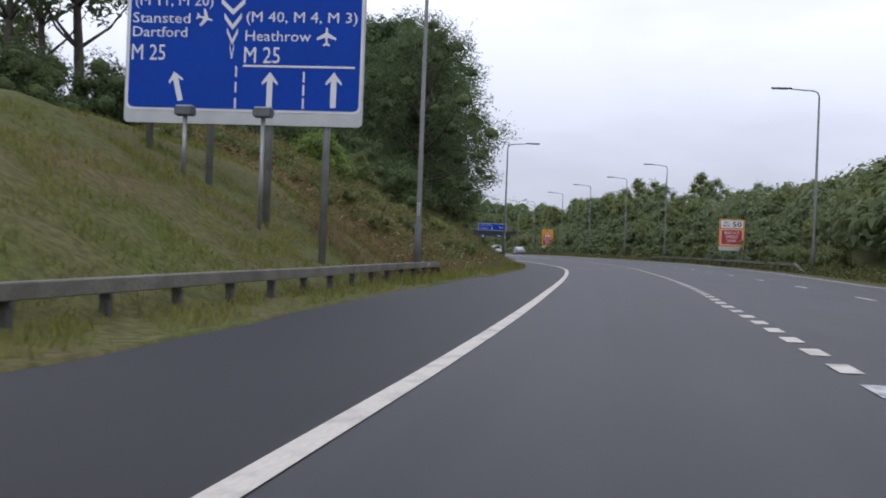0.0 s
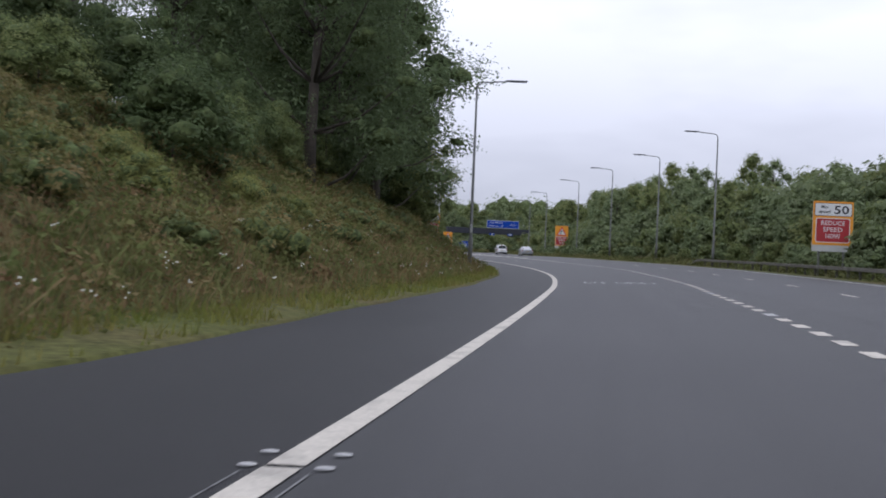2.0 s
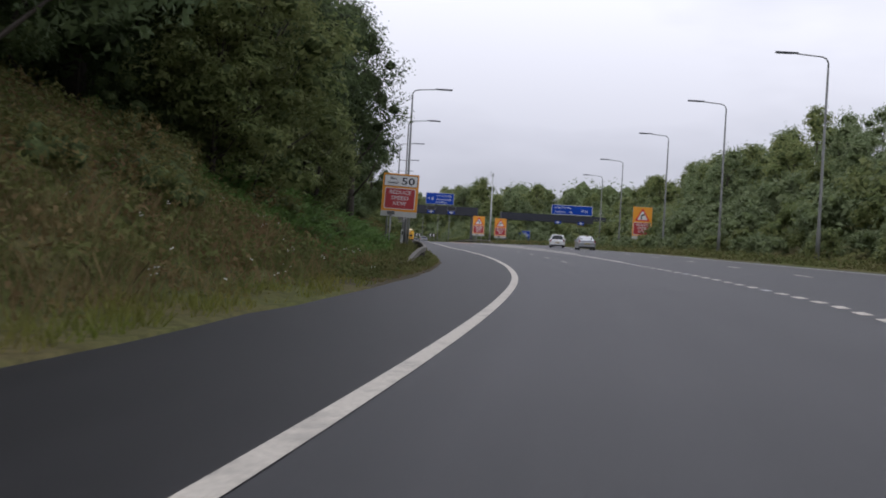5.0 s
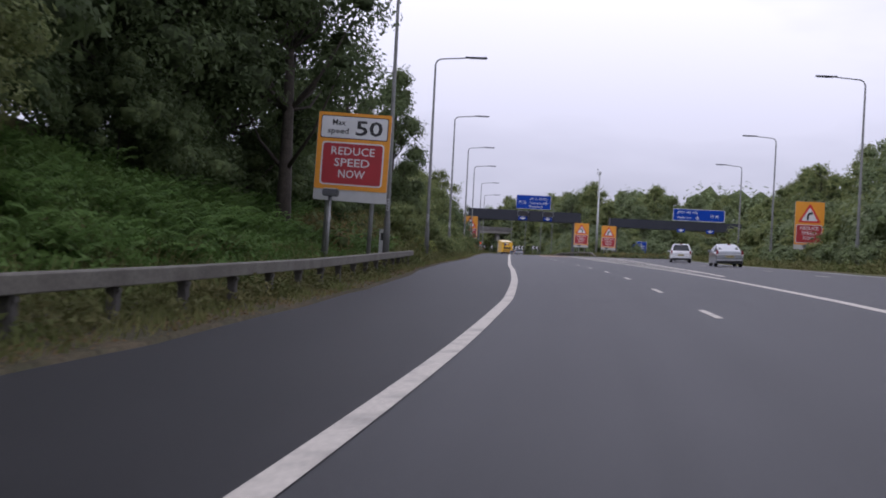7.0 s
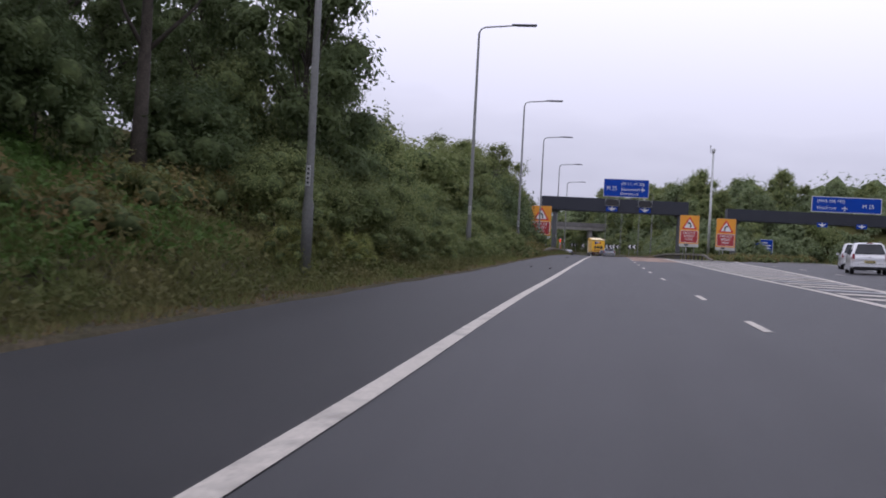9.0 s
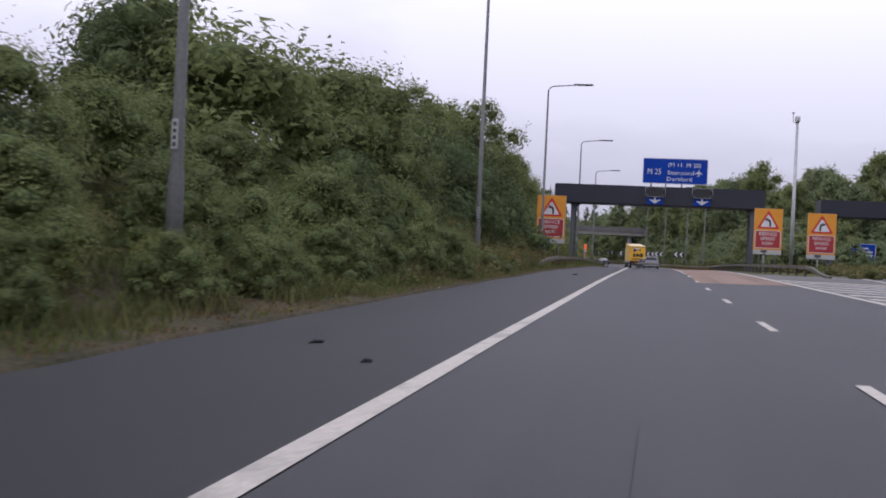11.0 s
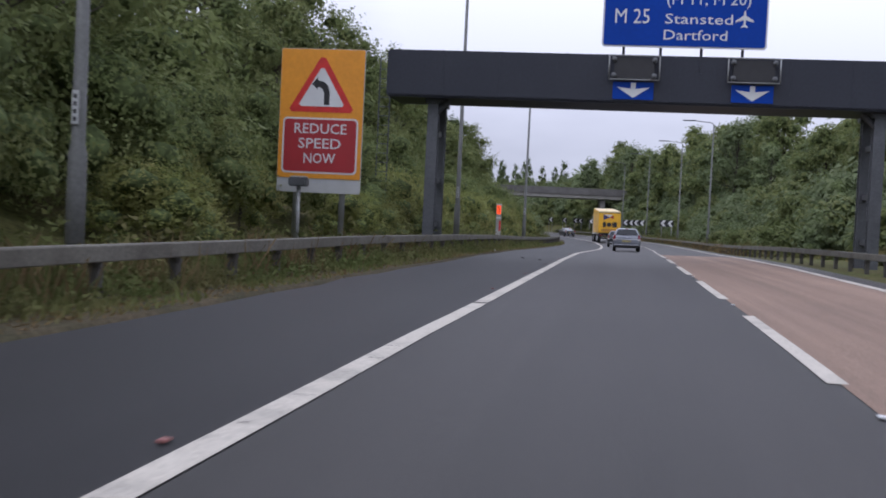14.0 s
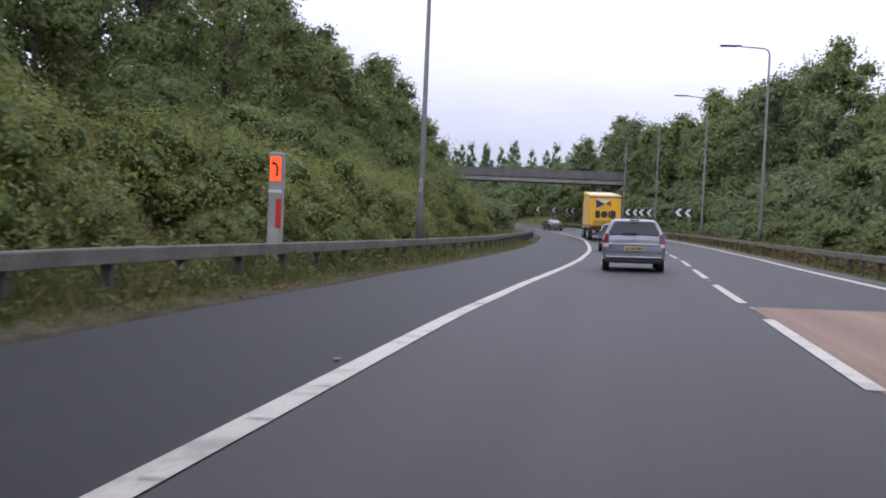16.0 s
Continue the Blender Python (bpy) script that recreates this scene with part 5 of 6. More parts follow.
OAK = "tall dark green broadleaved tree crowding the roadside bank"
SCRUB = "dense green roadside shrub growing on the bank"
BRAMBLE = "low sprawling bramble with dry leaves on the bank"
STORE = pose(0, -400, -60)
TREES = {
    "roadside_oak": [make_tree(OAK, "tree", 15.5 + k, 5.0, 0.10, 44, 640, 0.165, LEAF_DARK, 30 + k, 0.3) for k in range(2)],
    "back_oak": [make_tree(OAK, "tree", 15 + k, 5.0, 0.10, 30, 190, 0.33, LEAF_DARK, 26 + k, 0.3) for k in range(2)],
    "oak": [make_tree(OAK, "tree", 15 + k, 5.0, 0.10, 40, 290, 0.25, LEAF_DARK, 20 + k, 0.3) for k in range(3)],
    "ash": [make_tree("green broadleaved tree with an open crown beside the road", "tree", 11 + k, 3.6, 0.10, 36, 270, 0.195, LEAF_MID, 40 + k, 0.2, 1.0, BARK, 0.0, 0.72) for k in range(3)],
    "wood": [make_tree("dark green tree in the wood on the far bank", "tree", 11 + k, 4.0, 0.06, 22, 125, 0.36, (LEAF_HAZE, LEAF_MID)[k % 2], 50 + k, 0.2) for k in range(4)],
    "birch": [make_tree("slender birch with drooping green crown beside the road", "birch tree", 12.5, 3.0, 0.08, 34, 340, 0.185, LEAF_BIRCH, 60 + k, 0.16, 0.9, BARK, 0.35, 1.05) for k in range(2)],
    "open_oak": [make_tree(OAK, "tree", 15.5 + k, 5.0, 0.10, 26, 520, 0.17, LEAF_OAK, 34 + k, 0.3, 1.05, BARK, 0.0, 0.6) for k in range(2)],
    "overhang": [make_tree("tall dark tree with drooping branches over the bank", "tree", 14.5, 4.2, 0.34, 28, 420, 0.165, LEAF_DARK, 90, 0.26, 1.0, BARK, 0.5, 0.6)],
    "skyline": [make_tree("thin tall tree on the skyline beyond the bridge", "tree", 12.5, 3.0, 0.08, 14, 60, 0.55, LEAF_BIRCH, 66 + k, 0.16, 0.9, BARK, 0.35, 1.0) for k in range(2)],
    "thin": [make_tree("sparse tree with a bare trunk and thin crown on the bank", "tree", 11, 3.4, 0.45, 11, 210, 0.24, LEAF_DARK, 80 + k, 0.24, 1.0, BARK, 0, 0.0) for k in range(2)],
}
BUSHES = {
    "tall": [make_bush("bush", SCRUB, "bush", 4.6, 2.7, 20, 430, 0.090, LEAF_MID, 100 + k) for k in range(3)],
    "pale": [make_bush("bush", "light green roadside shrub with small leaves", "bush", 3.4, 2.3, 18, 480, 0.074, LEAF_LIGHT, 120 + k) for k in range(3)],
    "amber": [make_bush("bush", "roadside shrub turning brown and amber", "bush", 3.0, 2.2, 18, 460, 0.074, LEAF_DRY, 130 + k) for k in range(2)],
    "lime": [make_bush("bush", "bright lime green shrub on the bank", "bush", 3.2, 2.2, 18, 330, 0.105, LEAF_LIME, 125)],
    "dark": [make_bush("bush", "dark green roadside shrub on the bank", "bush", 3.6, 2.4, 17, 290, 0.12, LEAF_DARK, 140 + k) for k in range(2)],
    "back": [make_bush("bush", SCRUB, "bush", 4.6, 2.7, 10, 330, 0.17, LEAF_MID, 110 + k) for k in range(2)],
    "bramble": [make_bush("bramble", BRAMBLE, "bramble", 1.2, 1.7, 13, 115, 0.115, LEAF_DRY, 160 + k) for k in range(3)],
}
def bush_mass(height, spread, lobes, per, size, mat, seed):
    """The leaves and the inner mass of one far shrub, as a mesh."""
    g = np.random.default_rng(seed)
    centres, radii = [], []
    for k in range(lobes):
        a, q = k * 2.4, math.sqrt((k + 0.3) / lobes)
        r = spread * (0.30 + 0.24 * g.random()) * (1.1 - 0.35 * q) * (10 / lobes) ** 0.34
        centres.append((spread * 0.72 * q * math.cos(a), spread * 0.72 * q * math.sin(a), max(r * 0.45, height * (1 - 0.75 * q * q) * (0.62 + 0.3 * g.random()) - r * 0.35)))
        radii.append(r)
    rows = leaf_rows(centres, radii, per, size, 0.25, 0.85, seed, 0.6)
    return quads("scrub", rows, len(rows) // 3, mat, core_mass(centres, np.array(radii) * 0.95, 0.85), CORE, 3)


FAR_BUSH = [bush_mass(4.2, 2.8, 11, 100, 0.30, (LEAF_HAZE, LEAF_MID)[k % 2], 150 + k) for k in range(3)]
FERNS = [make_fern(200 + k) for k in range(3)]
for group in (*TREES.values(), *BUSHES.values(), FERNS):
    for ob in group:
        ob.matrix_basis = STORE
USED = set()


CLEAR = ((146.0, -6.28), (257.2, -7.25), (285.64, -5.97), (151.6, -6.1))


def low_stretch(s, d):
    """Scales plants down on some stretches to fit the skyline in the camera's view."""
    if 198.5 < s < 208 and -16 < d < -11:
        return 0.42
    if 190 < s < 207 and -11 < d < -7.5:
        return 0.60
    if 188 < s < 200 and -7.5 < d < 0:
        return 0.75
    if 290 < s < 330 and d > 13.5 or 330 < s < 362 and d > 16.5:
        return 0.68
    if 330 < s < 346 and d > 13.5:
        return 0.82
    return 1.0


def plant(kinds, s, d, size=1.0, group="", sink=0.1):
    """Sets one plant of the given stock on the ground, clear of the signs; the stock plant itself is used first."""
    for s0, d0 in CLEAR:
        if -7.0 < s - s0 < 1.5 and d0 - 2.6 * size < d < 0:
            d = d0 - 2.7 * size - 0.2
    k = int(rng.integers(len(kinds)))
    if kinds is FAR_BUSH:
        wide, high = size * (0.9 + 0.25 * rng.random()), size * (0.9 + 0.2 * rng.random())
        FAR.append((kinds[k], stand(s, d, float(rng.random() * 360), -sink) @ Matrix.Diagonal((wide, wide, high, 1))))
        return None
    ob = kinds[k]
    size *= low_stretch(s, d)
    wide, high = size * (0.9 + 0.25 * rng.random()), size * (0.9 + 0.2 * rng.random())
    m = stand(s, d, float(rng.random() * 360), -sink)
    if ob.name in USED:
        ob = copy_thing(ob, m)
    else:
        USED.add(ob.name)
        ob.matrix_basis = m
    ob.scale = (wide, wide, high)
    if group:
        tagged(ob, group=group)
    return ob


FAR = []


def far_scrub():
    """The shrubs of the far bank, which nobody could count, as one mass."""
    verts, loops, starts, slots, at, ends = [], [], [], [], 0, 0
    for me, m in FAR:
        co = np.empty(len(me.vertices) * 3, np.float32)
        me.vertices.foreach_get("co", co)
        a = np.array(m)
        verts.append(co.reshape(-1, 3) @ a[:3, :3].T + a[:3, 3])
        idx, first, slot = np.empty(len(me.loops), np.int32), np.empty(len(me.polygons), np.int32), np.empty(len(me.polygons), np.int32)
        me.loops.foreach_get("vertex_index", idx)
        me.polygons.foreach_get("loop_start", first)
        me.polygons.foreach_get("material_index", slot)
        loops.append(idx + at)
        starts.append(first + ends)
        slots.append(np.where(slot > 0, 2, 0 if me.materials[0] == LEAF_HAZE else 1))
        at, ends = at + len(me.vertices), ends + len(me.loops)
    me = bpy.data.meshes.new("far_scrub")
    me.vertices.add(at)
    me.vertices.foreach_set("co", np.concatenate(verts).astype(np.float32).ravel())
    me.loops.add(ends)
    me.loops.foreach_set("vertex_index", np.concatenate(loops).astype(np.int32))
    starts = np.concatenate(starts).astype(np.int32)
    me.polygons.add(len(starts))
    me.polygons.foreach_set("loop_start", starts)
    for mat in (LEAF_HAZE, LEAF_MID, CORE):
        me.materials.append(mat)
    me.polygons.foreach_set("material_index", np.concatenate(slots).astype(np.int32))
    me.update(calc_edges=True)
    tagged(new("far_scrub", me), "dense green scrub along the far banks of the motorway", "scrub", kind="stuff")


def scatter(kinds, s0, s1, d0, d1, count, size=1.0, group="", sink=0.1):
    for n in range(count):
        s = s0 + (s1 - s0) * (n + rng.random()) / count
        plant(kinds, s, d0 + (d1 - d0) * rng.random(), size, group, sink)


def beyond(gap):
    """An offset to the left of the verge."""
    return lambda s: float(verge_left(s)) - gap


LEFT, RIGHT = "trees on the near bank", "trees on the far side"
# near side, going along
plant(TREES["thin"][:1], 60, -19.6, 1.05, LEFT)
plant(TREES["thin"][1:], 66, -24, 0.95, LEFT)
scatter(TREES["ash"], 34, 58, -33, -27, 4, 0.55, LEFT)
scatter(BUSHES["dark"], 22, 62, -24, -18.5, 14, 0.95)
plant(BUSHES["lime"], 44, -12.0, 0.78)
scatter(TREES["back_oak"], 88, 108, -18.5, -15.0, 4, 1.05, LEFT)
scatter(TREES["back_oak"], 100, 150, -26, -20, 7, 1.1, LEFT)
plant(TREES["ash"], 112.5, -9.5, 0.72, LEFT)
plant(TREES["ash"], 250, -11.6, 0.86, LEFT)
plant(TREES["ash"], 238, -13.5, 0.60, LEFT)
plant(BUSHES["dark"], 209.5, -14.5, 1.1)
plant(TREES["birch"], 190.5, -12.4, 0.64, LEFT)
plant(TREES["birch"], 195.5, -13.0, 0.6, LEFT)
plant(TREES["ash"], 245.0, -13.2, 0.68, LEFT)
plant(TREES["open_oak"], 74, -17.0, 0.68, LEFT)
plant(TREES["open_oak"], 85, -18.5, 0.82, LEFT)
scatter(BUSHES["dark"], 56, 74, -17.5, -13.5, 7, 0.95)
plant(BUSHES["dark"], 56.5, -10.4, 0.85)
scatter(BUSHES["tall"], 62, 90, -12.6, -11.6, 6, 0.58)
plant(TREES["ash"], 233, -14.5, 0.62, LEFT)
scatter(TREES["open_oak"], 70, 97, -12.3, -11.5, 4, 0.94, LEFT)
scatter(TREES["oak"], 102, 143, -14.6, -13.4, 6, 1.0, LEFT)
scatter(TREES["ash"], 104, 136, -10.2, -9.3, 4, 0.52, LEFT)
scatter(TREES["roadside_oak"], 142, 156, -13.8, -12.8, 3, 1.0, LEFT)
scatter(TREES["back_oak"], 110, 166, -20, -17, 5, 1.05, LEFT)
scatter(BUSHES["dark"], 64, 128, -14.5, -12.0, 9, 0.8)
scatter(BUSHES["dark"], 122, 158, -13.5, -11.2, 7, 0.95)
scatter(BUSHES["dark"], 158, 182, -14.5, -10.0, 12, 0.85)
scatter(BUSHES["tall"], 52, 100, -13.0, -11.6, 4, 0.55)
scatter(BUSHES["bramble"], 36, 128, -11.8, -6.6, 34, 0.7)
scatter(BUSHES["bramble"], 34, 60, -17, -9.5, 18, 0.7)
scatter(BUSHES["bramble"], 42, 84, -13.5, -7.2, 18, 0.6)
scatter(FERNS, 110, 160, -11.8, -6.9, 120, 0.8)
scatter(BUSHES["bramble"], 150, 186, -9.8, -7.4, 14, 0.8)
plant(TREES["birch"], 178, -8.9, 0.76, LEFT)
plant(TREES["thin"], 171, -10.6, 0.85, LEFT)
scatter(TREES["birch"], 162, 186, -14, -11.6, 5, 0.5, LEFT)
scatter(TREES["back_oak"], 166, 188, -22, -15, 4, 0.5, LEFT)
scatter(BUSHES["tall"], 176, 262, -10.8, -9.0, 20, 0.9)
scatter(BUSHES["dark"], 180, 236, -9.2, -7.9, 12, 0.75)
scatter(BUSHES["tall"], 170, 214, -8.0, -6.9, 18, 0.55)
scatter(BUSHES["pale"], 168, 216, -7.0, -6.2, 16, 0.34)
scatter(BUSHES["tall"], 178, 216, -6.6, -5.9, 15, 0.36)
scatter(BUSHES["back"], 194, 262, -15.5, -11.5, 13, 1.15)
scatter(TREES["ash"], 251, 268, -15.6, -13.6, 5, 0.70, LEFT)
scatter(TREES["ash"], 253, 272, -22, -17, 3, 0.62, LEFT)
scatter(BUSHES["pale"], 212, 262, -9.0, -7.8, 9, 0.65)
scatter(BUSHES["dark"], 222, 241, -10.2, -9.0, 6, 1.42)
scatter(BUSHES["pale"], 266, 330, -9.6, -7.6, 20, 0.9)
scatter(BUSHES["tall"], 266, 338, -12, -9.4, 12, 0.95)
scatter(TREES["ash"], 268, 342, -15.5, -12.5, 13, 0.72, LEFT)
scatter(TREES["back_oak"], 275, 345, -21, -17, 8, 0.64, LEFT)
scatter(TREES["wood"], 345, 460, -26, -13, 10, 0.7, LEFT)
# far side, set back from the edge of the carriageway
for n in range(42):
    s = 40 + 5.1 * n + 2 * rng.random()
    plant(FAR_BUSH, s, float(wood_edge(s)) + 4.2 + 2.6 * rng.random(), 0.85)
for n in range(60):
    s = 58 + 3.0 * n + 2 * rng.random()
    plant(FAR_BUSH, s, float(wood_edge(s)) + 2.3 + 1.2 * rng.random(), 0.42)
for n in range(34):
    s = 60 + 5.3 * n + 3 * rng.random()
    plant(FAR_BUSH, s, float(wood_edge(s)) + 7 + 2.5 * rng.random(), 1.05)
tall_wood = table((40, 0.40), (110, 0.36), (128, 0.36), (140, 0.42), (150, 0.52), (170, 0.57), (300, 0.55))
for n in range(38):
    s = 112 + 3.9 * n + 2 * rng.random()
    plant(TREES["wood"], s, float(wood_edge(s)) + 8 + 7 * rng.random(), float(tall_wood(s)), RIGHT)
for n in range(34):
    s = 46 + 2.3 * n + 2 * rng.random()
    plant(FAR_BUSH, s, float(wood_edge(s)) + 8 + 5 * rng.random(), 1.25)
for n in range(24):
    s = 50 + 8.4 * n + 4 * rng.random()
    plant(TREES["wood"], s, float(wood_edge(s)) + 16 + 7 * rng.random(), float(tall_wood(s)) * 1.02, RIGHT)
for n in range(9):
    s = 45 + 2.0 * n + rng.random()
    plant(FAR_BUSH, s, float(wood_edge(s)) + 5 + 3 * rng.random(), 1.4)
scatter(FAR_BUSH, 288, 350, 8.2, 10.0, 22, 0.5)
scatter(FAR_BUSH, 294, 420, 10.2, 12.5, 26, 0.8)
scatter(FAR_BUSH, 294, 440, 12.5, 16, 26, 1.1)
scatter(TREES["wood"], 296, 450, 14.5, 25, 44, 0.92, RIGHT)
scatter(BUSHES["bramble"], 248, 292, 9.5, 12.0, 8, 0.5)
scatter(BUSHES["bramble"], 236, 282, 9.3, 12.5, 26, 0.6)
scatter(BUSHES["bramble"], 262, 290, 13, 22, 26, 0.8)
scatter(FAR_BUSH, 282, 295, 11, 40, 46, 0.8)
scatter(FAR_BUSH, 430, 505, 9, 27, 46, 1.35)
scatter(FAR_BUSH, 385, 470, -17, -8.5, 22, 1.2)
scatter(BUSHES["bramble"], 214, 240, -8.2, -6.4, 15, 0.85)
# the wooded hill between the parting carriageways
scatter(FAR_BUSH, 288, 306, 14, 40, 26, 1.0)
scatter(TREES["wood"], 298, 340, 24, 56, 26, 0.62, RIGHT)
scatter(FAR_BUSH, 345, 420, -14, -8.5, 14, 0.7)

plant(BUSHES["tall"], 216.5, -10.2, 1.2)
plant(BUSHES["tall"], 219.5, -10.6, 1.2)
plant(TREES["back_oak"], 128, -16.5, 1.1, LEFT)

scatter(BUSHES["amber"], 216, 236, -8.4, -7.0, 8, 0.62)
scatter(BUSHES["amber"], 203, 216, -7.2, -6.6, 3, 0.34)

scatter(BUSHES["bramble"], 33.5, 47, -15.5, -8.2, 18, 0.55)
scatter(BUSHES["bramble"], 40, 50, -18.5, -13, 12, 0.75)
scatter(BUSHES["amber"], 36, 50, -12, -8.6, 5, 0.34)
scatter(BUSHES["pale"], 46, 60, -10.5, -8.0, 5, 0.36)

plant(TREES["thin"], 44, -22.8, 1.1, LEFT)
plant(TREES["thin"], 48, -26.5, 1.1, LEFT)
plant(TREES["thin"], 41, -24.5, 0.95, LEFT)
plant(TREES["thin"], 70, -19.5, 1.0, LEFT)
scatter(FAR_BUSH, 392, 470, 10.0, 12.0, 16, 0.62)
scatter(BUSHES["pale"], 268, 330, -7.9, -7.0, 16, 0.42)
scatter(BUSHES["pale"], 260, 278, -8.6, -7.4, 7, 0.62)
scatter(FAR_BUSH, 350, 430, 8.6, 9.6, 18, 0.36)
plant(TREES["overhang"], 151.5, -9.5, 1.0, LEFT)


def far_woods():
    """Woods in the distance, on low hills, of many leafy clumps."""
    g = np.random.default_rng(5)
    eye, a = np.array((-10.2, 277.0)), radians(heading(267))
    ahead, right = np.array((-math.sin(a), math.cos(a))), np.array((math.cos(a), math.sin(a)))
    centres, radii = [], []
    for n in range(900):
        far, side = 120 + 260 * g.random(), -190 + 420 * g.random()
        p = eye + ahead * far + right * side
        hill = 4 + 11 * math.exp(-((side - 75) / 70) ** 2) * math.exp(-((far - 200) / 120) ** 2) + 4 * g.random()
        near_road = np.min(np.hypot(*(LINE_XY[330:] - p).T))
        if near_road < 22:
            continue
        r = 3.0 + 2.2 * g.random()
        for k in range(3):
            centres.append((p[0] + g.normal() * 2.5, p[1] + g.normal() * 2.5, hill - 5 * k + g.normal()))
            radii.append(r)
    rows = leaf_rows(centres, radii, 95, 0.85, 0.3, 1.0, 9, 0.72)
    ob = new("far_woods", quads("far_woods", rows, len(rows) // 3, LEAF_HAZE, core_mass(centres, np.array(radii) * 1.3, 1.0), CORE, 3))
    tagged(ob, "distant dark green woods on low hills", "woods", kind="stuff")


def ragged_row():
    """Tall thin trees on the skyline beyond the bridge."""
    a, eye = radians(heading(267)), np.array((-10.16, 276.98))
    ahead, right = np.array((-math.sin(a), math.cos(a))), np.array((math.cos(a), math.sin(a)))
    for n, side in enumerate((-46, -43.5, -41, -38, -35.5, -34, -32.6, -31, -29.4, -27, -26, -24, -22.5, -20.4, -19, -17.5, -15, -12.5, -10.2)):
        p = eye + ahead * (238 + 6 * (n % 3)) + right * (side * 1.25)
        ob = copy_thing(TREES["skyline"][n % 2], pose(p[0], p[1], 7.0, 0, 0, 70 * n))
        ob.scale = (0.42, 0.42, 0.62 + 0.05 * (n % 4))
        tagged(ob, "thin tall tree on the skyline beyond the bridge", group="skyline trees")


far_woods()
ragged_row()


def grass_stuff(name, label, s0, s1, lo, hi, per, tall, mat, seed, width=0.012, side=-1):
    """Blades of grass over a strip beside the road."""
    g = np.random.default_rng(seed)
    n = int((s1 - s0) * (hi - lo) * per)
    s = s0 + (s1 - s0) * g.random(n)
    b = lo + (hi - lo) * g.random(n)
    clump = np.array([noise.noise((float(x) * 0.7, float(y) * 1.2, seed)) for x, y in zip(s, b)])
    keep = clump > -0.25 + 0.3 * g.random(n)
    s, b, clump = s[keep], b[keep], clump[keep]
    n = len(s)
    d = np.where(side < 0, verge_left(s) - b, far_edge(s) + b)
    xy = on_road(s, d)
    p = np.c_[xy, ground_z(s, d) - 0.02]
    h = tall * (0.5 + 0.8 * g.random(n)) * (1 + 0.9 * np.clip(clump, -0.3, 0.6))
    a = g.random(n) * 6.28
    t = np.c_[np.cos(a), np.sin(a), np.zeros(n)] * width * (0.7 + 0.8 * g.random(n))[:, None]
    lean = np.c_[g.normal(size=(n, 2)) * 0.35, np.ones(n)] * h[:, None]
    rows = np.stack([p - t, p + t, p + lean * (0.9, 0.9, 0.95) + t * 0.25, p + lean], 1).reshape(-1, 3)
    tagged(new(name, quads(name, rows, n, mat)), label, "grass", kind="stuff")


grass_stuff("verge_grass", "green and yellow grass along the road edge", -8, 104, 0.0, 1.3, 110, 0.16, GRASS, 1)
grass_stuff("verge_grass", "green and yellow grass along the road edge", 104, 330, 0.0, 0.9, 150, 0.12, WEEDS, 2)
grass_stuff("bank_grass", "rough mown grass on the sign bank", 0, 42, 1.3, 12.0, 170, 0.11, GRASS, 3)
grass_stuff("tall_grass", "dry brown tall grass on the bank", 26, 112, 1.0, 3.6, 55, 0.34, STRAW, 4, 0.012)
grass_stuff("tall_grass", "tall green weeds on the bank", 40, 170, 0.9, 3.4, 70, 0.32, WEEDS, 5, 0.014)
grass_stuff("tall_grass", "tall dry weeds along the hedge foot", 205, 262, 0.5, 2.4, 45, 0.40, STRAW, 6, 0.014)
grass_stuff("tall_grass", "tall green weeds along the hedge foot", 172, 300, 0.4, 2.4, 90, 0.26, WEEDS, 7, 0.016)


def weed_stuff(name, label, s0, s1, lo, hi, per, tall, mat, seed, size=0.05, bare=-0.1, beside=None):
    """Low leafy weeds in patches along the verge."""
    g = np.random.default_rng(seed)
    n = int((s1 - s0) * (hi - lo) * per)
    s, b = s0 + (s1 - s0) * g.random(n), lo + (hi - lo) * g.random(n)
    clump = np.array([noise.noise((float(x) * 1.1, float(y) * 1.6, seed)) for x, y in zip(s, b)])
    keep = clump > bare + 0.25 * g.random(n)
    s, b, clump = s[keep], b[keep], clump[keep]
    n = len(s)
    d = beside(s) + b if beside else verge_left(s) - b
    p = np.c_[on_road(s, d), ground_z(s, d) + tall * g.random(n) ** 1.3 * (0.5 + 1.3 * np.clip(clump, 0, 0.7))]
    nrm = g.normal(size=(n, 3)) * 0.6 + (0, 0, 0.7)
    nrm /= np.linalg.norm(nrm, axis=1)[:, None]
    t = np.cross(nrm, g.normal(size=(n, 3)))
    t /= np.linalg.norm(t, axis=1)[:, None] + 1e-6
    w = np.cross(nrm, t)
    L = (size * (0.6 + 0.8 * g.random(n)))[:, None]
    rows = np.stack([p - t * L * 0.6 + w * L * 0.42, p + t * L * 0.9, p - t * L * 0.6 - w * L * 0.42], 1).reshape(-1, 3)
    tagged(new(name, quads(name, rows, n, mat, sides=3)), label, "weeds", kind="stuff")


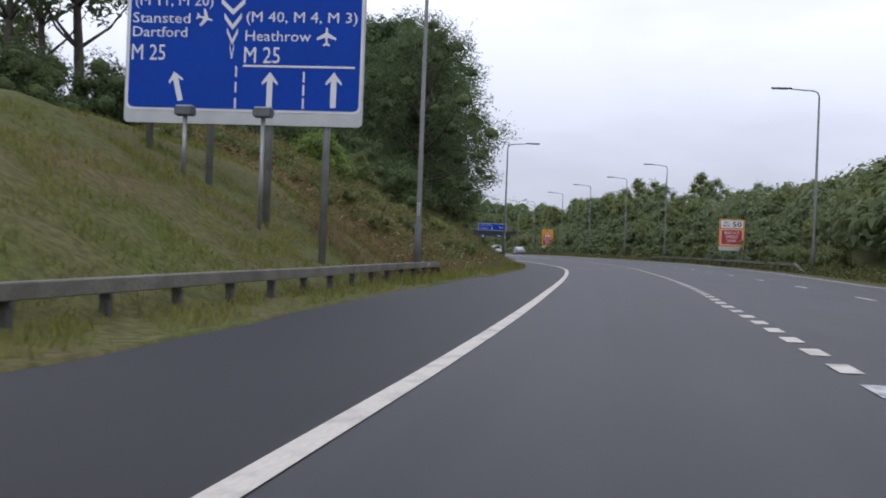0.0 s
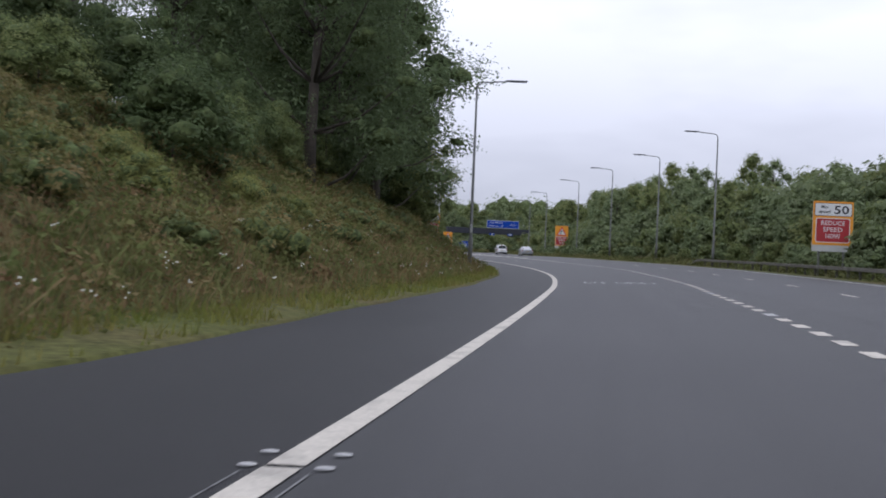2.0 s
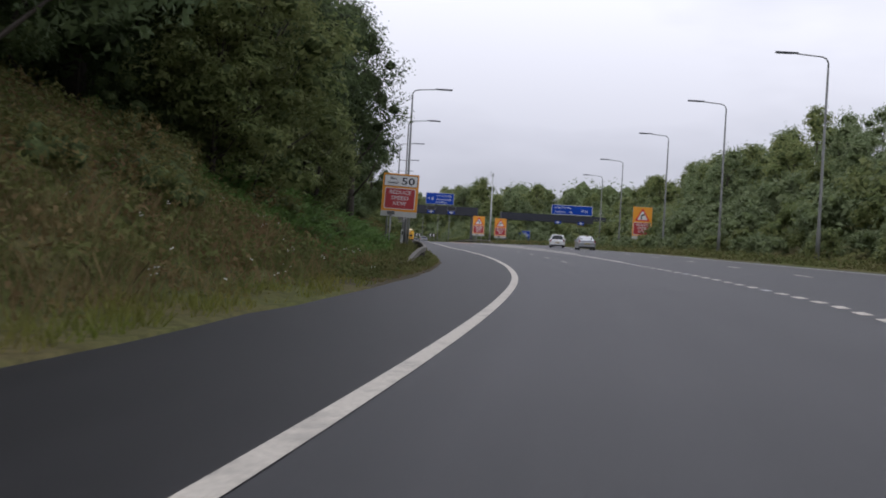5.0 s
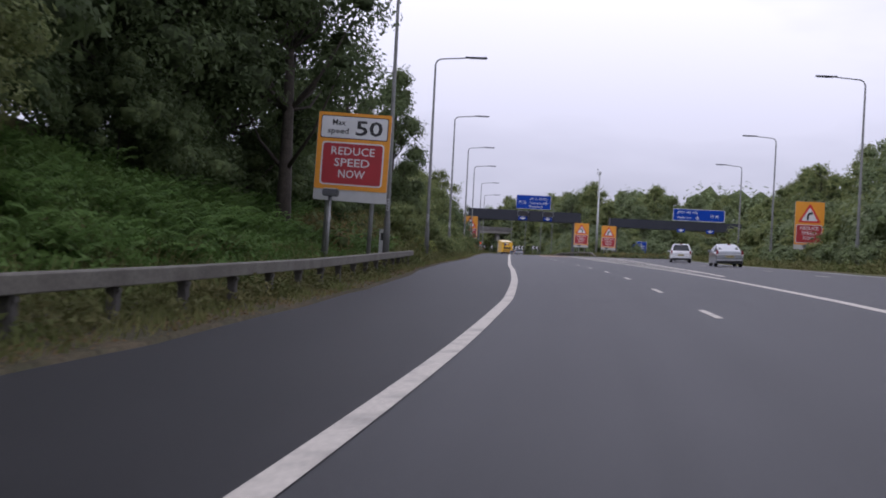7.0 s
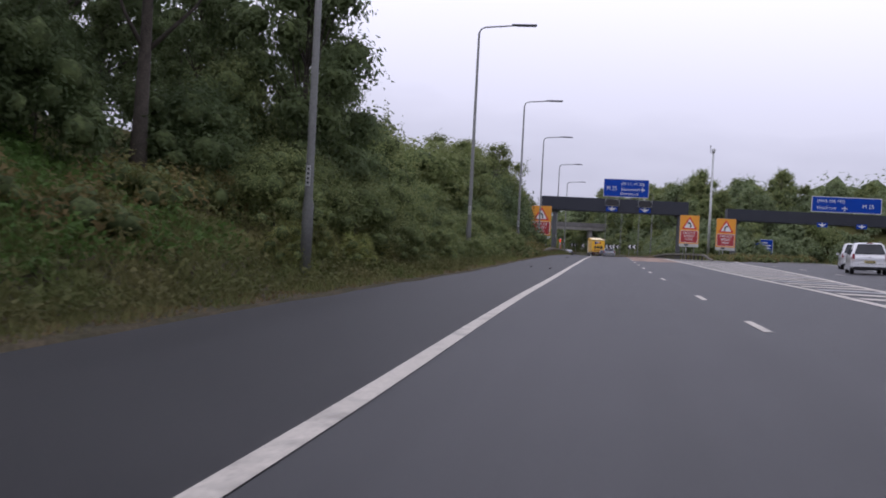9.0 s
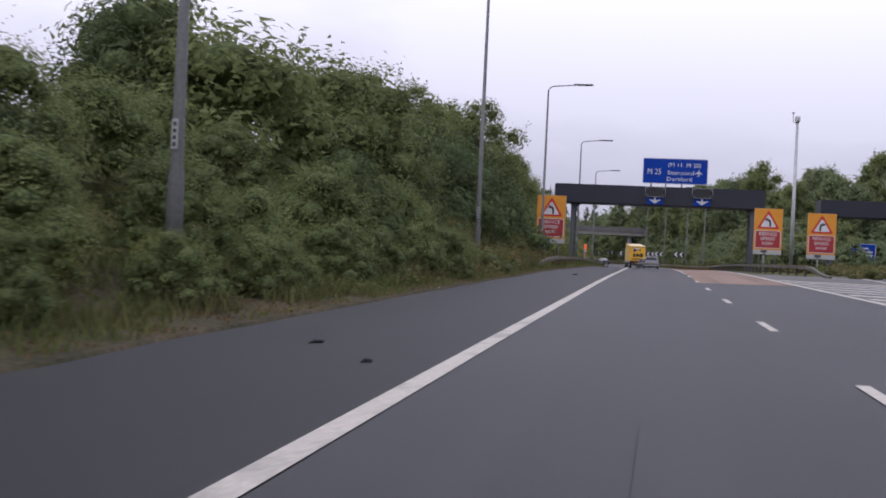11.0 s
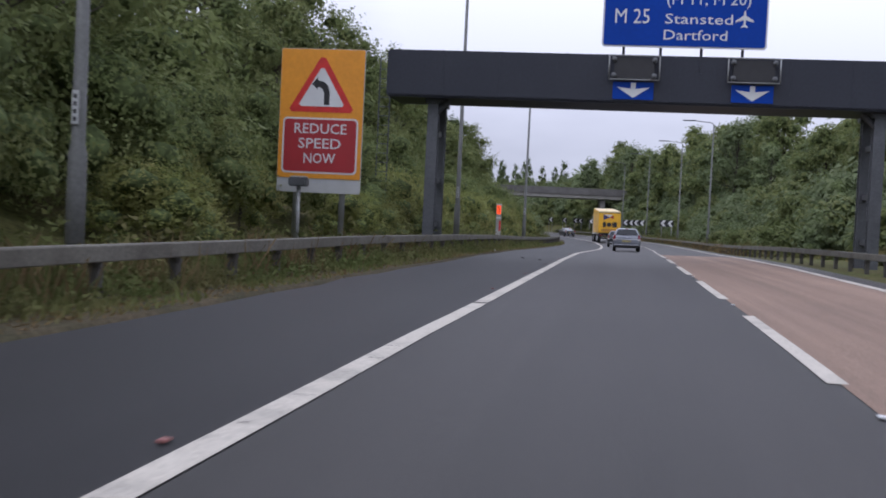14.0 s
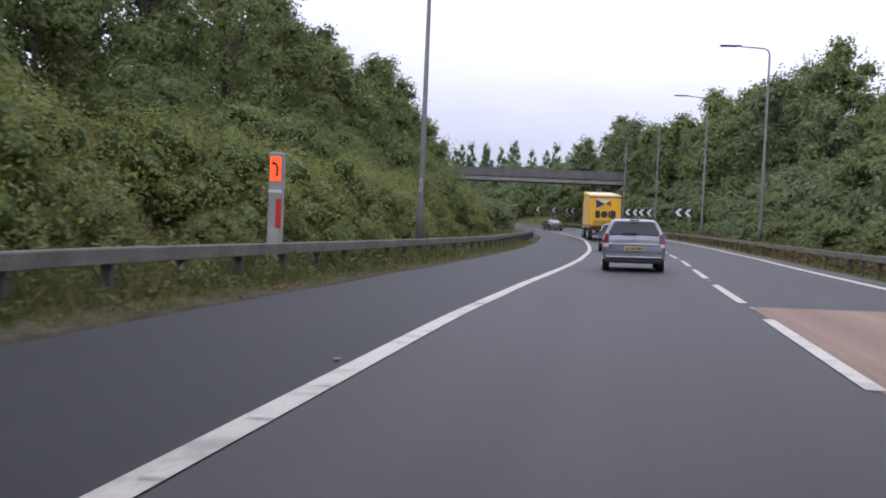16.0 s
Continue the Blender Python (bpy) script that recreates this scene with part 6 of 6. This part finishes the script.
weed_stuff("verge_weeds", "low leafy weeds under the crash barrier", 104, 186, 0.3, 2.4, 330, 0.36, WEEDS, 31, 0.055, -0.45)
weed_stuff("verge_weeds", "low leafy weeds under the crash barrier", 200, 302, 0.3, 2.6, 330, 0.34, WEEDS, 32, 0.055, -0.45)
weed_stuff("bank_weeds", "low dry weeds on the bank foot", 26, 112, 0.6, 4.2, 130, 0.36, LEAF_DRY, 33)
weed_stuff("bank_scrub", "low olive green scrub covering the bank", 36, 116, 1.6, 9.0, 190, 0.55, SCRUB_OLIVE, 34, 0.085)
weed_stuff("bank_scrub", "low dry brown bracken covering the bank", 30, 112, 1.2, 8.5, 110, 0.5, SCRUB_BROWN, 35, 0.075)
weed_stuff("hedge_foot", "low leafy growth along the hedge foot", 158, 262, 1.0, 3.6, 120, 0.7, WEEDS, 36, 0.08)
weed_stuff("hedge_foot", "dry brown growth along the hedge foot", 206, 240, 0.8, 3.4, 130, 0.8, SCRUB_BROWN, 37, 0.075)
weed_stuff("bank_bracken", "close green bracken covering the bank behind the barrier", 108, 168, 2.0, 8.4, 240, 0.6, FERN, 38, 0.085, -0.6)
weed_stuff("hedge_foot", "low leafy growth along the hedge foot", 262, 335, 1.3, 4.2, 170, 0.8, WEEDS, 39, 0.08, -0.35)
weed_stuff("verge_litter", "dead brown leaves and scraps of dry weed along the road edge", 104, 330, -0.08, 1.0, 170, 0.05, SCRUB_BROWN, 40, 0.035, -0.3)
weed_stuff("far_verge_weeds", "rough growth along the foot of the far wood", 36, 250, 0.7, 3.2, 70, 0.55, WEEDS, 43, 0.10, -0.5, far_edge)
weed_stuff("bend_weeds", "rough green and brown growth behind the outer crash barrier", 288, 432, 0.2, 3.4, 110, 0.9, WEEDS, 41, 0.10, -0.5, bend_barrier)
weed_stuff("bend_weeds", "dry brown growth behind the outer crash barrier", 288, 400, -0.5, 1.6, 90, 0.6, SCRUB_BROWN, 42, 0.07, -0.1, bend_barrier)


def flowers():
    g = np.random.default_rng(11)
    rows = []
    for n in range(120):
        s, b = 28 + 80 * g.random(), 0.4 + 3.2 * g.random()
        d = float(verge_left(s)) - b
        c = np.array(spot(s, d, 0.25 + 0.35 * g.random()))
        for k in range(3):
            q = c + g.normal(size=3) * 0.03
            rows += [q + (-0.011, 0, -0.008), q + (0.011, 0, -0.008), q + (0.011, 0.006, 0.011), q + (-0.011, 0.006, 0.011)]
    tagged(new("wild_flowers", quads("wild_flowers", np.array(rows), len(rows) // 4, FLOWER)), "small pale wild flowers among the bank grass", "flowers", kind="stuff")


flowers()


far_scrub()


# ---- vehicles, standing where the road last shows them ----
GLASS = node_mat("tinted_glass", (0.014, 0.017, 0.020), 0.08, 0, (0.022, 0.025, 0.028), 1, 2, spec=0.35)
TYRE = node_mat("tyre_rubber", (0.018, 0.018, 0.019), 0.85, 0, (0.025, 0.025, 0.025), 12, 4)
ALLOY = node_mat("wheel_alloy", (0.45, 0.46, 0.47), 0.35, 0.8)
TAIL = node_mat("tail_light_red", (0.18, 0.014, 0.024), 0.25, 0, (0.15, 0.012, 0.02), 3, 3, coat=0.6)
BRIGHT = node_mat("bright_trim", (0.62, 0.63, 0.66), 0.35, 0.2)
CLEAR_LAMP = node_mat("pale_lamp", (0.55, 0.5, 0.48), 0.2)
PLATE_YELLOW = node_mat("plate_yellow", (0.50, 0.42, 0.17), 0.5)
TRIM = node_mat("black_trim", (0.022, 0.022, 0.024), 0.6)
UNDER = node_mat("underbody", (0.012, 0.012, 0.013), 0.9)


def car_paint(name, base, metal):
    return node_mat(name, base, 0.28, metal, tuple(c * 0.93 for c in base), 0.8, 3, coat=0.7)


def wheel(parent, x, y, r, w):
    ob = new("wheel")
    ob.parent = parent
    ob.matrix_basis = pose(x, y, r)
    bm = bmesh.new()
    tube(bm, [(-w / 2, 0, 0), (-w / 2 + 0.03, 0, 0), (w / 2 - 0.03, 0, 0), (w / 2, 0, 0)], [r * 0.93, r, r, r * 0.93], 24)
    part("tyre", bm, TYRE, ob, smooth=False)
    bm = bmesh.new()
    side = math.copysign(1, x)
    tube(bm, [(side * w * 0.46, 0, 0), (side * w * 0.52, 0, 0)], [r * 0.64, r * 0.60], 20)
    for k in range(5):
        a = radians(72 * k)
        box(bm, (0.02, r * 0.14, r * 0.55), (side * w * 0.54, 0, 0), 0.004, Matrix.Rotation(a, 4, "X") @ Matrix.Translation((0, 0, r * 0.3)))
    part("rim", bm, ALLOY, ob)


def make_car(m, label, paint_mat, length=4.5, width=1.75, height=1.5, estate=True, boot=False, group="cars"):
    """A car seen mostly from behind. Its nose points along y; the middle of its tail is at the origin."""
    ob = thing("car", m, label, "car", group)
    L, W, H = length, width / 2, height
    # outline of sections along the car: y, half width at the sill, at the waist and roof, heights of sill, waist, roof
    if boot:
        rows = [(0.0, 0.80, 0.86, 0.70, 0.34, 0.72, 0.98), (0.10, 0.93, 0.95, 0.78, 0.24, 0.78, 1.03), (0.55, 1.0, 1.0, 0.80, 0.2, 0.85, 1.06), (0.75, 1.0, 1.0, 0.72, 0.2, 0.88, 1.12), (1.45, 1.0, 1.0, 0.66, 0.2, 0.90, H - 0.03),
                (2.3, 1.0, 1.0, 0.68, 0.2, 0.92, H), (3.0, 1.0, 1.0, 0.66, 0.2, 0.93, H - 0.06), (3.75, 1.0, 0.98, 0.74, 0.2, 0.92, 0.99), (4.3, 0.95, 0.93, 0.70, 0.22, 0.74, 0.80), (L, 0.80, 0.80, 0.60, 0.3, 0.55, 0.62)]
    else:
        rows = [(0.0, 0.86, 0.90, 0.84, 0.38, 0.70, 0.90), (0.05, 0.95, 0.965, 0.83, 0.34, 0.86, 0.96), (0.22, 0.98, 0.99, 0.78, 0.33, 0.93, 1.18), (0.42, 1.0, 1.0, 0.715, 0.33, 0.95, H - 0.06), (0.62, 1.0, 1.0, 0.70, 0.32, 0.95, H - 0.015),
                (2.0, 1.0, 1.0, 0.70, 0.2, 0.94, H), (2.75, 1.0, 1.0, 0.68, 0.2, 0.93, H - 0.06), (3.6, 1.0, 0.98, 0.74, 0.2, 0.92, 0.99), (4.15, 0.95, 0.93, 0.70, 0.22, 0.76, 0.82), (L, 0.80, 0.80, 0.60, 0.3, 0.55, 0.62)]
    bm = bmesh.new()
    rings = []
    for y, a, b, c, z0, z1, z2 in rows:
        prof = [(a * W * 0.96, z0), (a * W, z0 + 0.10), (b * W * 1.0, (z0 + z1) / 2 + 0.06), (b * W * 0.985, z1), (c * W + (b - c) * W * 0.12, z2 - 0.09), (c * W * 0.93, z2 - 0.02), (c * W * 0.6, z2)]
        pts = prof + [(-x, z) for x, z in prof[::-1]]
        rings.append([bm.verts.new((x, y, z)) for x, z in pts])
    k = len(rings[0])
    for p, q in zip(rings, rings[1:]):
        for i in range(k):
            bm.faces.new((p[i], p[(i + 1) % k], q[(i + 1) % k], q[i]))
    bm.faces.new(rings[0])
    bm.faces.new(rings[-1][::-1])
    bmesh.ops.recalc_face_normals(bm, faces=bm.faces[:])
    body = part("body", bm, paint_mat, ob, smooth=True)
    mod = body.modifiers.new("edges", "BEVEL")
    mod.width, mod.segments, mod.limit_method = 0.02, 2, "ANGLE"

    def panel(name, pts, mat, label="", thick=0.012):
        """A four-sided pane a little proud of the body; pts in order round it."""
        b2 = bmesh.new()
        vs = [b2.verts.new(p) for p in pts]
        f = b2.faces.new(vs)
        f.normal_update()
        r = bmesh.ops.extrude_face_region(b2, geom=[f])
        nv = [e for e in r["geom"] if isinstance(e, bmesh.types.BMVert)]
        bmesh.ops.translate(b2, verts=nv, vec=f.normal * thick)
        bmesh.ops.recalc_face_normals(b2, faces=b2.faces[:])
        return part(name, b2, mat, body, label)

    if boot:
        zb, zt, yb, yt = 1.10, H - 0.10, 0.70, 1.36
        panel("rear_window", [(-0.60 * width / 2 - 0.08, yb, zb), (0.60 * width / 2 + 0.08, yb, zb), (0.58 * width / 2, yt, zt), (-0.58 * width / 2, yt, zt)], GLASS)
    else:
        zb, zt = 1.05, H - 0.09
        ring = []
        for a, b in ((-0.77, 0.0), (0.77, 0.0)):
            ring.append((W * a, 0.092 + 0.285 * b, zb + (zt - zb) * b))
        for a, b in ((0.795, 0.10), (0.63, 0.90), (0.585, 0.985), (0.54, 1.0), (-0.54, 1.0), (-0.585, 0.985), (-0.63, 0.90), (-0.795, 0.10)):
            ring.append((W * a, 0.092 + 0.285 * b, zb + (zt - zb) * b))
        panel("rear_window", ring, GLASS)
    for sgn in (-1, 1):
        y0 = 1.15 if boot else 0.62
        for a, b, ta, tb in (((y0, 1.55, y0 + 0.3, 1.6), (1.65, 2.45, 1.7, 2.4), 0, 0), ((2.5, 3.35, 2.48, 2.95), None, 0, 0)):
            for span in (a, b):
                if span is None:
                    continue
                ya, yb2, yc, yd = span
                if yb2 - ya < 0.2:
                    continue
                pts = [(sgn * W * 0.99, ya, 0.97), (sgn * W * 0.99, yb2, 0.97), (sgn * W * 0.745, yd, H - 0.15), (sgn * W * 0.745, yc, H - 0.15)]
                panel("side_window", pts if sgn > 0 else pts[::-1], GLASS)
        light = [(sgn * W * 0.975, 0.02, 0.80), (sgn * W * 0.79, -0.03, 0.80), (sgn * W * 0.80, 0.0, 1.04), (sgn * W * 0.90, 0.05, 1.08)]
        panel("tail_light", light if sgn < 0 else light[::-1], TAIL, "red tail light", 0.035)
        low = [(sgn * W * 0.965, 0.01, 0.69), (sgn * W * 0.80, -0.035, 0.69), (sgn * W * 0.79, -0.03, 0.79), (sgn * W * 0.97, 0.02, 0.79)]
        panel("lamp_lens", low if sgn < 0 else low[::-1], CLEAR_LAMP, "pale indicator lens", 0.03)
        b2 = bmesh.new()
        box(b2, (0.2, 0.12, 0.14), (sgn * (W + 0.07), 2.85, 1.0), 0.03)
        part("door_mirror", b2, paint_mat, body)
        if not boot:
            b2 = bmesh.new()
            tube(b2, [(sgn * W * 0.66, 0.6, H + 0.0), (sgn * W * 0.66, 0.75, H + 0.045), (sgn * W * 0.66, 2.3, H + 0.045), (sgn * W * 0.66, 2.45, H - 0.01)], [0.016] * 4, 6)
            part("roof_rail", b2, TRIM, body)
    b2 = bmesh.new()
    box(b2, (width * 0.93, 0.16, 0.22), (0, 0.02, 0.46), 0.05)
    part("rear_bumper", b2, paint_mat, body)
    b2 = bmesh.new()
    box(b2, (width * 0.86, 0.03, 0.035), (0, -0.062, 0.425), 0.01)
    part("bumper_strip", b2, BRIGHT, body, "pale strip along the bumper")
    b2 = bmesh.new()
    box(b2, (width * 0.90, 0.14, 0.14), (0, 0.012, 0.325), 0.04)
    part("lower_bumper", b2, TRIM, body, "dark lower bumper")
    b2 = bmesh.new()
    box(b2, (width * 0.90, 0.012, 0.012), (0, -0.062, 0.545), 0.003)
    part("tailgate_gap", b2, UNDER, body)
    if not boot:
        b2 = bmesh.new()
        box(b2, (0.40, 0.02, 0.03), (-0.12, 0.075, 1.075), 0.006)
        part("rear_wiper", b2, UNDER, body)
        b2 = bmesh.new()
        box(b2, (0.09, 0.014, 0.06), (0, -0.03, 0.90), 0.02)
        part("badge", b2, ALLOY, body)
    b2 = bmesh.new()
    box(b2, (0.54, 0.02, 0.12), (0, -0.035, 0.655), 0.006)
    pl = part("number_plate", b2, PLATE_YELLOW, body, "yellow number plate")
    for kk in range(7):
        b2 = bmesh.new()
        box(b2, (0.038, 0.008, 0.07), (-0.2 + 0.066 * kk + (0.02 if kk > 3 else 0), -0.048, 0.655))
        part("plate_bar", b2, BLACK, pl)
    b2 = bmesh.new()
    box(b2, (width * 0.78, 0.03, 0.04), (0, -0.045, 0.785), 0.008)
    part("tailgate_trim", b2, BRIGHT, body, "bright strip across the tailgate")
    b2 = bmesh.new()
    box(b2, (0.26, 0.04, 0.04), (0, 0.34, H - 0.05), 0.01)
    part("brake_light", b2, TAIL, body)
    b2 = bmesh.new()
    box(b2, (width * 0.66, L - 0.7, 0.14), (0, L / 2, 0.30), 0.03)
    part("underbody", b2, UNDER, ob)
    for x in (-W + 0.12, W - 0.12):
        for y in (0.82, L - 0.88):
            wheel(ob, x, y, 0.315, 0.2)
    return ob


def on_lane(s, d, turn=0.0, lift=0.0):
    x, y = on_road(s, d)
    slope = math.degrees(math.atan2(float(level(s + 4) - level(s)), 4))
    lean = math.degrees(math.atan(float(bank_turn(s))))
    return pose(float(x), float(y), float(road_z(s, d)) + 0.004 + lift, 0, 0, heading(s + 2) + turn) @ pose(0, 0, 0, slope, -lean, 0)


make_car(on_lane(294.3, 0.42), "silver-grey estate car with roof rails driving in the near lane", car_paint("silver_grey_paint", (0.175, 0.188, 0.215), 0.4), 4.5, 1.78, 1.5)
make_car(on_lane(317.5, 0.02, 0), "small dark hatchback close behind the yellow lorry", car_paint("black_paint", (0.02, 0.021, 0.025), 0.2), 4.0, 1.68, 1.46)
make_car(on_lane(391, -1.0, 6), "dark saloon car far round the bend", car_paint("charcoal_paint", (0.03, 0.032, 0.038), 0.3), 4.5, 1.76, 1.43, boot=True)
make_car(on_lane(199.0, 11.2, -7), "white sport utility car on the parting carriageway", car_paint("white_paint", (0.62, 0.63, 0.64), 0.0), 4.5, 1.85, 1.66)
make_car(on_lane(212.0, 13.3, -8), "white off-road car on the parting carriageway", car_paint("off_white_paint", (0.55, 0.56, 0.57), 0.0), 4.3, 1.8, 1.72)
make_car(on_lane(175.0, 10.3, -4), "silver saloon car on the parting carriageway", car_paint("silver_paint", (0.27, 0.285, 0.30), 0.5), 4.57, 1.77, 1.46, boot=True)


def make_lorry():
    """An articulated lorry with a yellow curtain-sided trailer."""
    ob = thing("lorry", on_lane(344.9, -0.5, 1.5), "yellow articulated lorry with a tall box trailer driving ahead", "lorry")
    amber = node_mat("lorry_yellow", (0.76, 0.43, 0.018), 0.45, 0, (0.70, 0.39, 0.018), 0.5, 4, (0.3, 0.7), 6, 0.05)
    pale = node_mat("lorry_roof", (0.75, 0.62, 0.35), 0.6, 0, (0.66, 0.55, 0.33), 0.6, 5)
    navy = node_mat("lorry_navy", (0.012, 0.03, 0.16), 0.5)
    bm = bmesh.new()
    box(bm, (2.55, 13.6, 2.45), (0, 6.8, 2.40), 0.05)
    trailer = part("trailer_box", bm, amber, ob)
    bm = bmesh.new()
    box(bm, (2.59, 13.66, 0.10), (0, 6.8, 3.62), 0.03)
    part("roof_edge", bm, pale, trailer, "pale roof edge")
    for x in (-0.62, 0.62):
        bm = bmesh.new()
        box(bm, (1.2, 0.03, 2.30), (x, -0.012, 2.38), 0.012)
        door = part("rear_door", bm, amber, trailer)
        for dx in (-0.2, 0.3):
            bm = bmesh.new()
            tube(bm, [(x + dx * 0.9, -0.05, 1.3), (x + dx * 0.9, -0.05, 3.45)], [0.016, 0.016], 6)
            part("lock_rod", bm, amber, door)
    for name, half, low, mat, words_on in (("roof_side", 1.265, 0.0, amber, ""), ("roof", 1.22, 0.05, pale, "pale roof that rises to the front")):
        bm = bmesh.new()
        prism(bm, [(-half, 3.66), (half, 3.66), (half, 4.22 + low), (-half, 4.22 + low)], 0.05, 13.58)
        for v in bm.verts:
            if v.co.y < 1 and v.co.z > 4:
                v.co.z = 3.68 + low
        part(name, bm, mat, trailer, words_on)
    bm = bmesh.new()
    box(bm, (2.5, 0.05, 0.08), (0, -0.01, 3.53), 0.01)
    part("door_header", bm, TRIM, trailer)
    for pts, mat in (([(-0.70, 2.68), (-0.02, 3.00), (-0.76, 3.36)], navy), ([(0.50, 2.80), (0.02, 3.02), (0.44, 3.26)], RED),
                     ([(-0.66, 3.36), (-0.02, 3.04), (0.38, 3.30)], WHITE), ([(-0.6, 2.66), (0.0, 2.98), (0.42, 2.76)], amber)):
        shape("flag_shape", pts, trailer, mat, -0.06, 0.012)
    for x, w, h in ((-0.60, 0.40, 0.64), (-0.06, 0.52, 0.50), (0.56, 0.58, 0.64)):
        plate("logo_block", w, h, x, 2.16, trailer, BLACK, -0.058, 0.012, 0.19)
    plate("text_bar", 1.7, 0.34, -0.1, 1.5, trailer, node_mat("lorry_brown", (0.42, 0.20, 0.03), 0.6), -0.058, 0.012, 0.1)
    for k in range(12):
        bm = bmesh.new()
        box(bm, (0.02, 0.05, 2.2), (-1.285, 0.6 + 1.1 * k, 2.4), 0.006)
        part("curtain_strap", bm, pale, trailer)
    bm = bmesh.new()
    box(bm, (2.5, 0.14, 0.16), (0, 0.0, 1.06), 0.02)
    box(bm, (2.4, 0.12, 0.14), (0, 0.05, 0.55), 0.02)
    box(bm, (0.1, 0.1, 0.6), (-0.7, 0.1, 0.8), 0.01)
    box(bm, (0.1, 0.1, 0.6), (0.7, 0.1, 0.8), 0.01)
    part("underrun_bar", bm, TRIM, ob)
    for x in (-0.95, 0.95):
        bm = bmesh.new()
        box(bm, (0.42, 0.06, 0.12), (x, -0.05, 0.9), 0.015)
        part("tail_light", bm, TAIL, ob)
    bm = bmesh.new()
    box(bm, (0.52, 0.02, 0.115), (0, -0.04, 0.78), 0.006)
    part("number_plate", bm, PLATE_YELLOW, ob)
    bm = bmesh.new()
    box(bm, (0.9, 13.0, 0.22), (0, 6.9, 1.02), 0.02)
    part("chassis", bm, UNDER, ob)
    for y in (2.2, 3.5, 4.8, 12.6, 16.2):
        for x in (-1.08, 1.08):
            wheel(ob, x, y, 0.5, 0.34)
    bm = bmesh.new()
    box(bm, (2.48, 2.2, 2.9), (0, 15.6, 2.2), 0.12)
    part("cab", bm, node_mat("cab_white", (0.6, 0.6, 0.6), 0.35, coat=0.5), ob)


make_lorry()


def litter():
    """A strip of black rubber and scraps on the hard shoulder."""
    for s, d, w, turn in ((224.7, -3.45, 1.0, 80), (192.7, -3.46, 0.3, 75), (191.4, -2.6, 0.14, 60), (264.9, -2.55, 0.2, 80), (265.6, -3.1, 0.1, 20)):
        x, y = on_road(s, d)
        bm = bmesh.new()
        tube(bm, [(-w / 2, 0, 0.01), (-w / 6, 0.02, 0.02), (w / 6, -0.02, 0.015), (w / 2, 0.03, 0.015)], [0.008, 0.018, 0.016, 0.007], 6)
        me = bpy.data.meshes.new("rubber_scrap")
        bm.to_mesh(me)
        bm.free()
        me.materials.append(TYRE)
        ob = new("rubber_scrap", me)
        ob.matrix_basis = pose(float(x), float(y), float(road_z(s, d)), 0, 0, heading(s) + turn)
        tagged(ob, "twisted scrap of black tyre rubber on the shoulder", "debris", "rubber scraps")
    paper = node_mat("litter_white", (0.5, 0.5, 0.48), 0.7, 0, (0.32, 0.32, 0.3), 14, 4)
    for s, d in ((205.6, -4.95), (238.5, -4.85), (272.6, -4.7), (28.0, -5.1)):
        x, y = on_road(s, d)
        bm = bmesh.new()
        box(bm, (0.09, 0.06, 0.03), (0, 0, 0.02), 0.012)
        me = bpy.data.meshes.new("litter_scrap")
        bm.to_mesh(me)
        bm.free()
        me.materials.append(paper)
        ob = new("litter_scrap", me)
        ob.matrix_basis = pose(float(x), float(y), float(ground_z(s, d)) + 0.01, 0, 0, 40 * s)
        tagged(ob, "crumpled white litter at the road edge", "litter", "litter scraps")


litter()


def to_true_size():
    """Brings the plan to true size; the vehicles are drawn at true size and only take their places."""
    for ob in scene.objects:
        if ob.parent or ob.type in {"CAMERA", "LIGHT"}:
            continue
        m = ob.matrix_basis.copy()
        if ob.name.split(".")[0] in {"car", "lorry"}:
            ob.matrix_basis = Matrix.Translation(m.translation * (SIZE - 1)) @ m
        else:
            ob.matrix_basis = Matrix.Diagonal((SIZE, SIZE, SIZE, 1)) @ m


to_true_size()
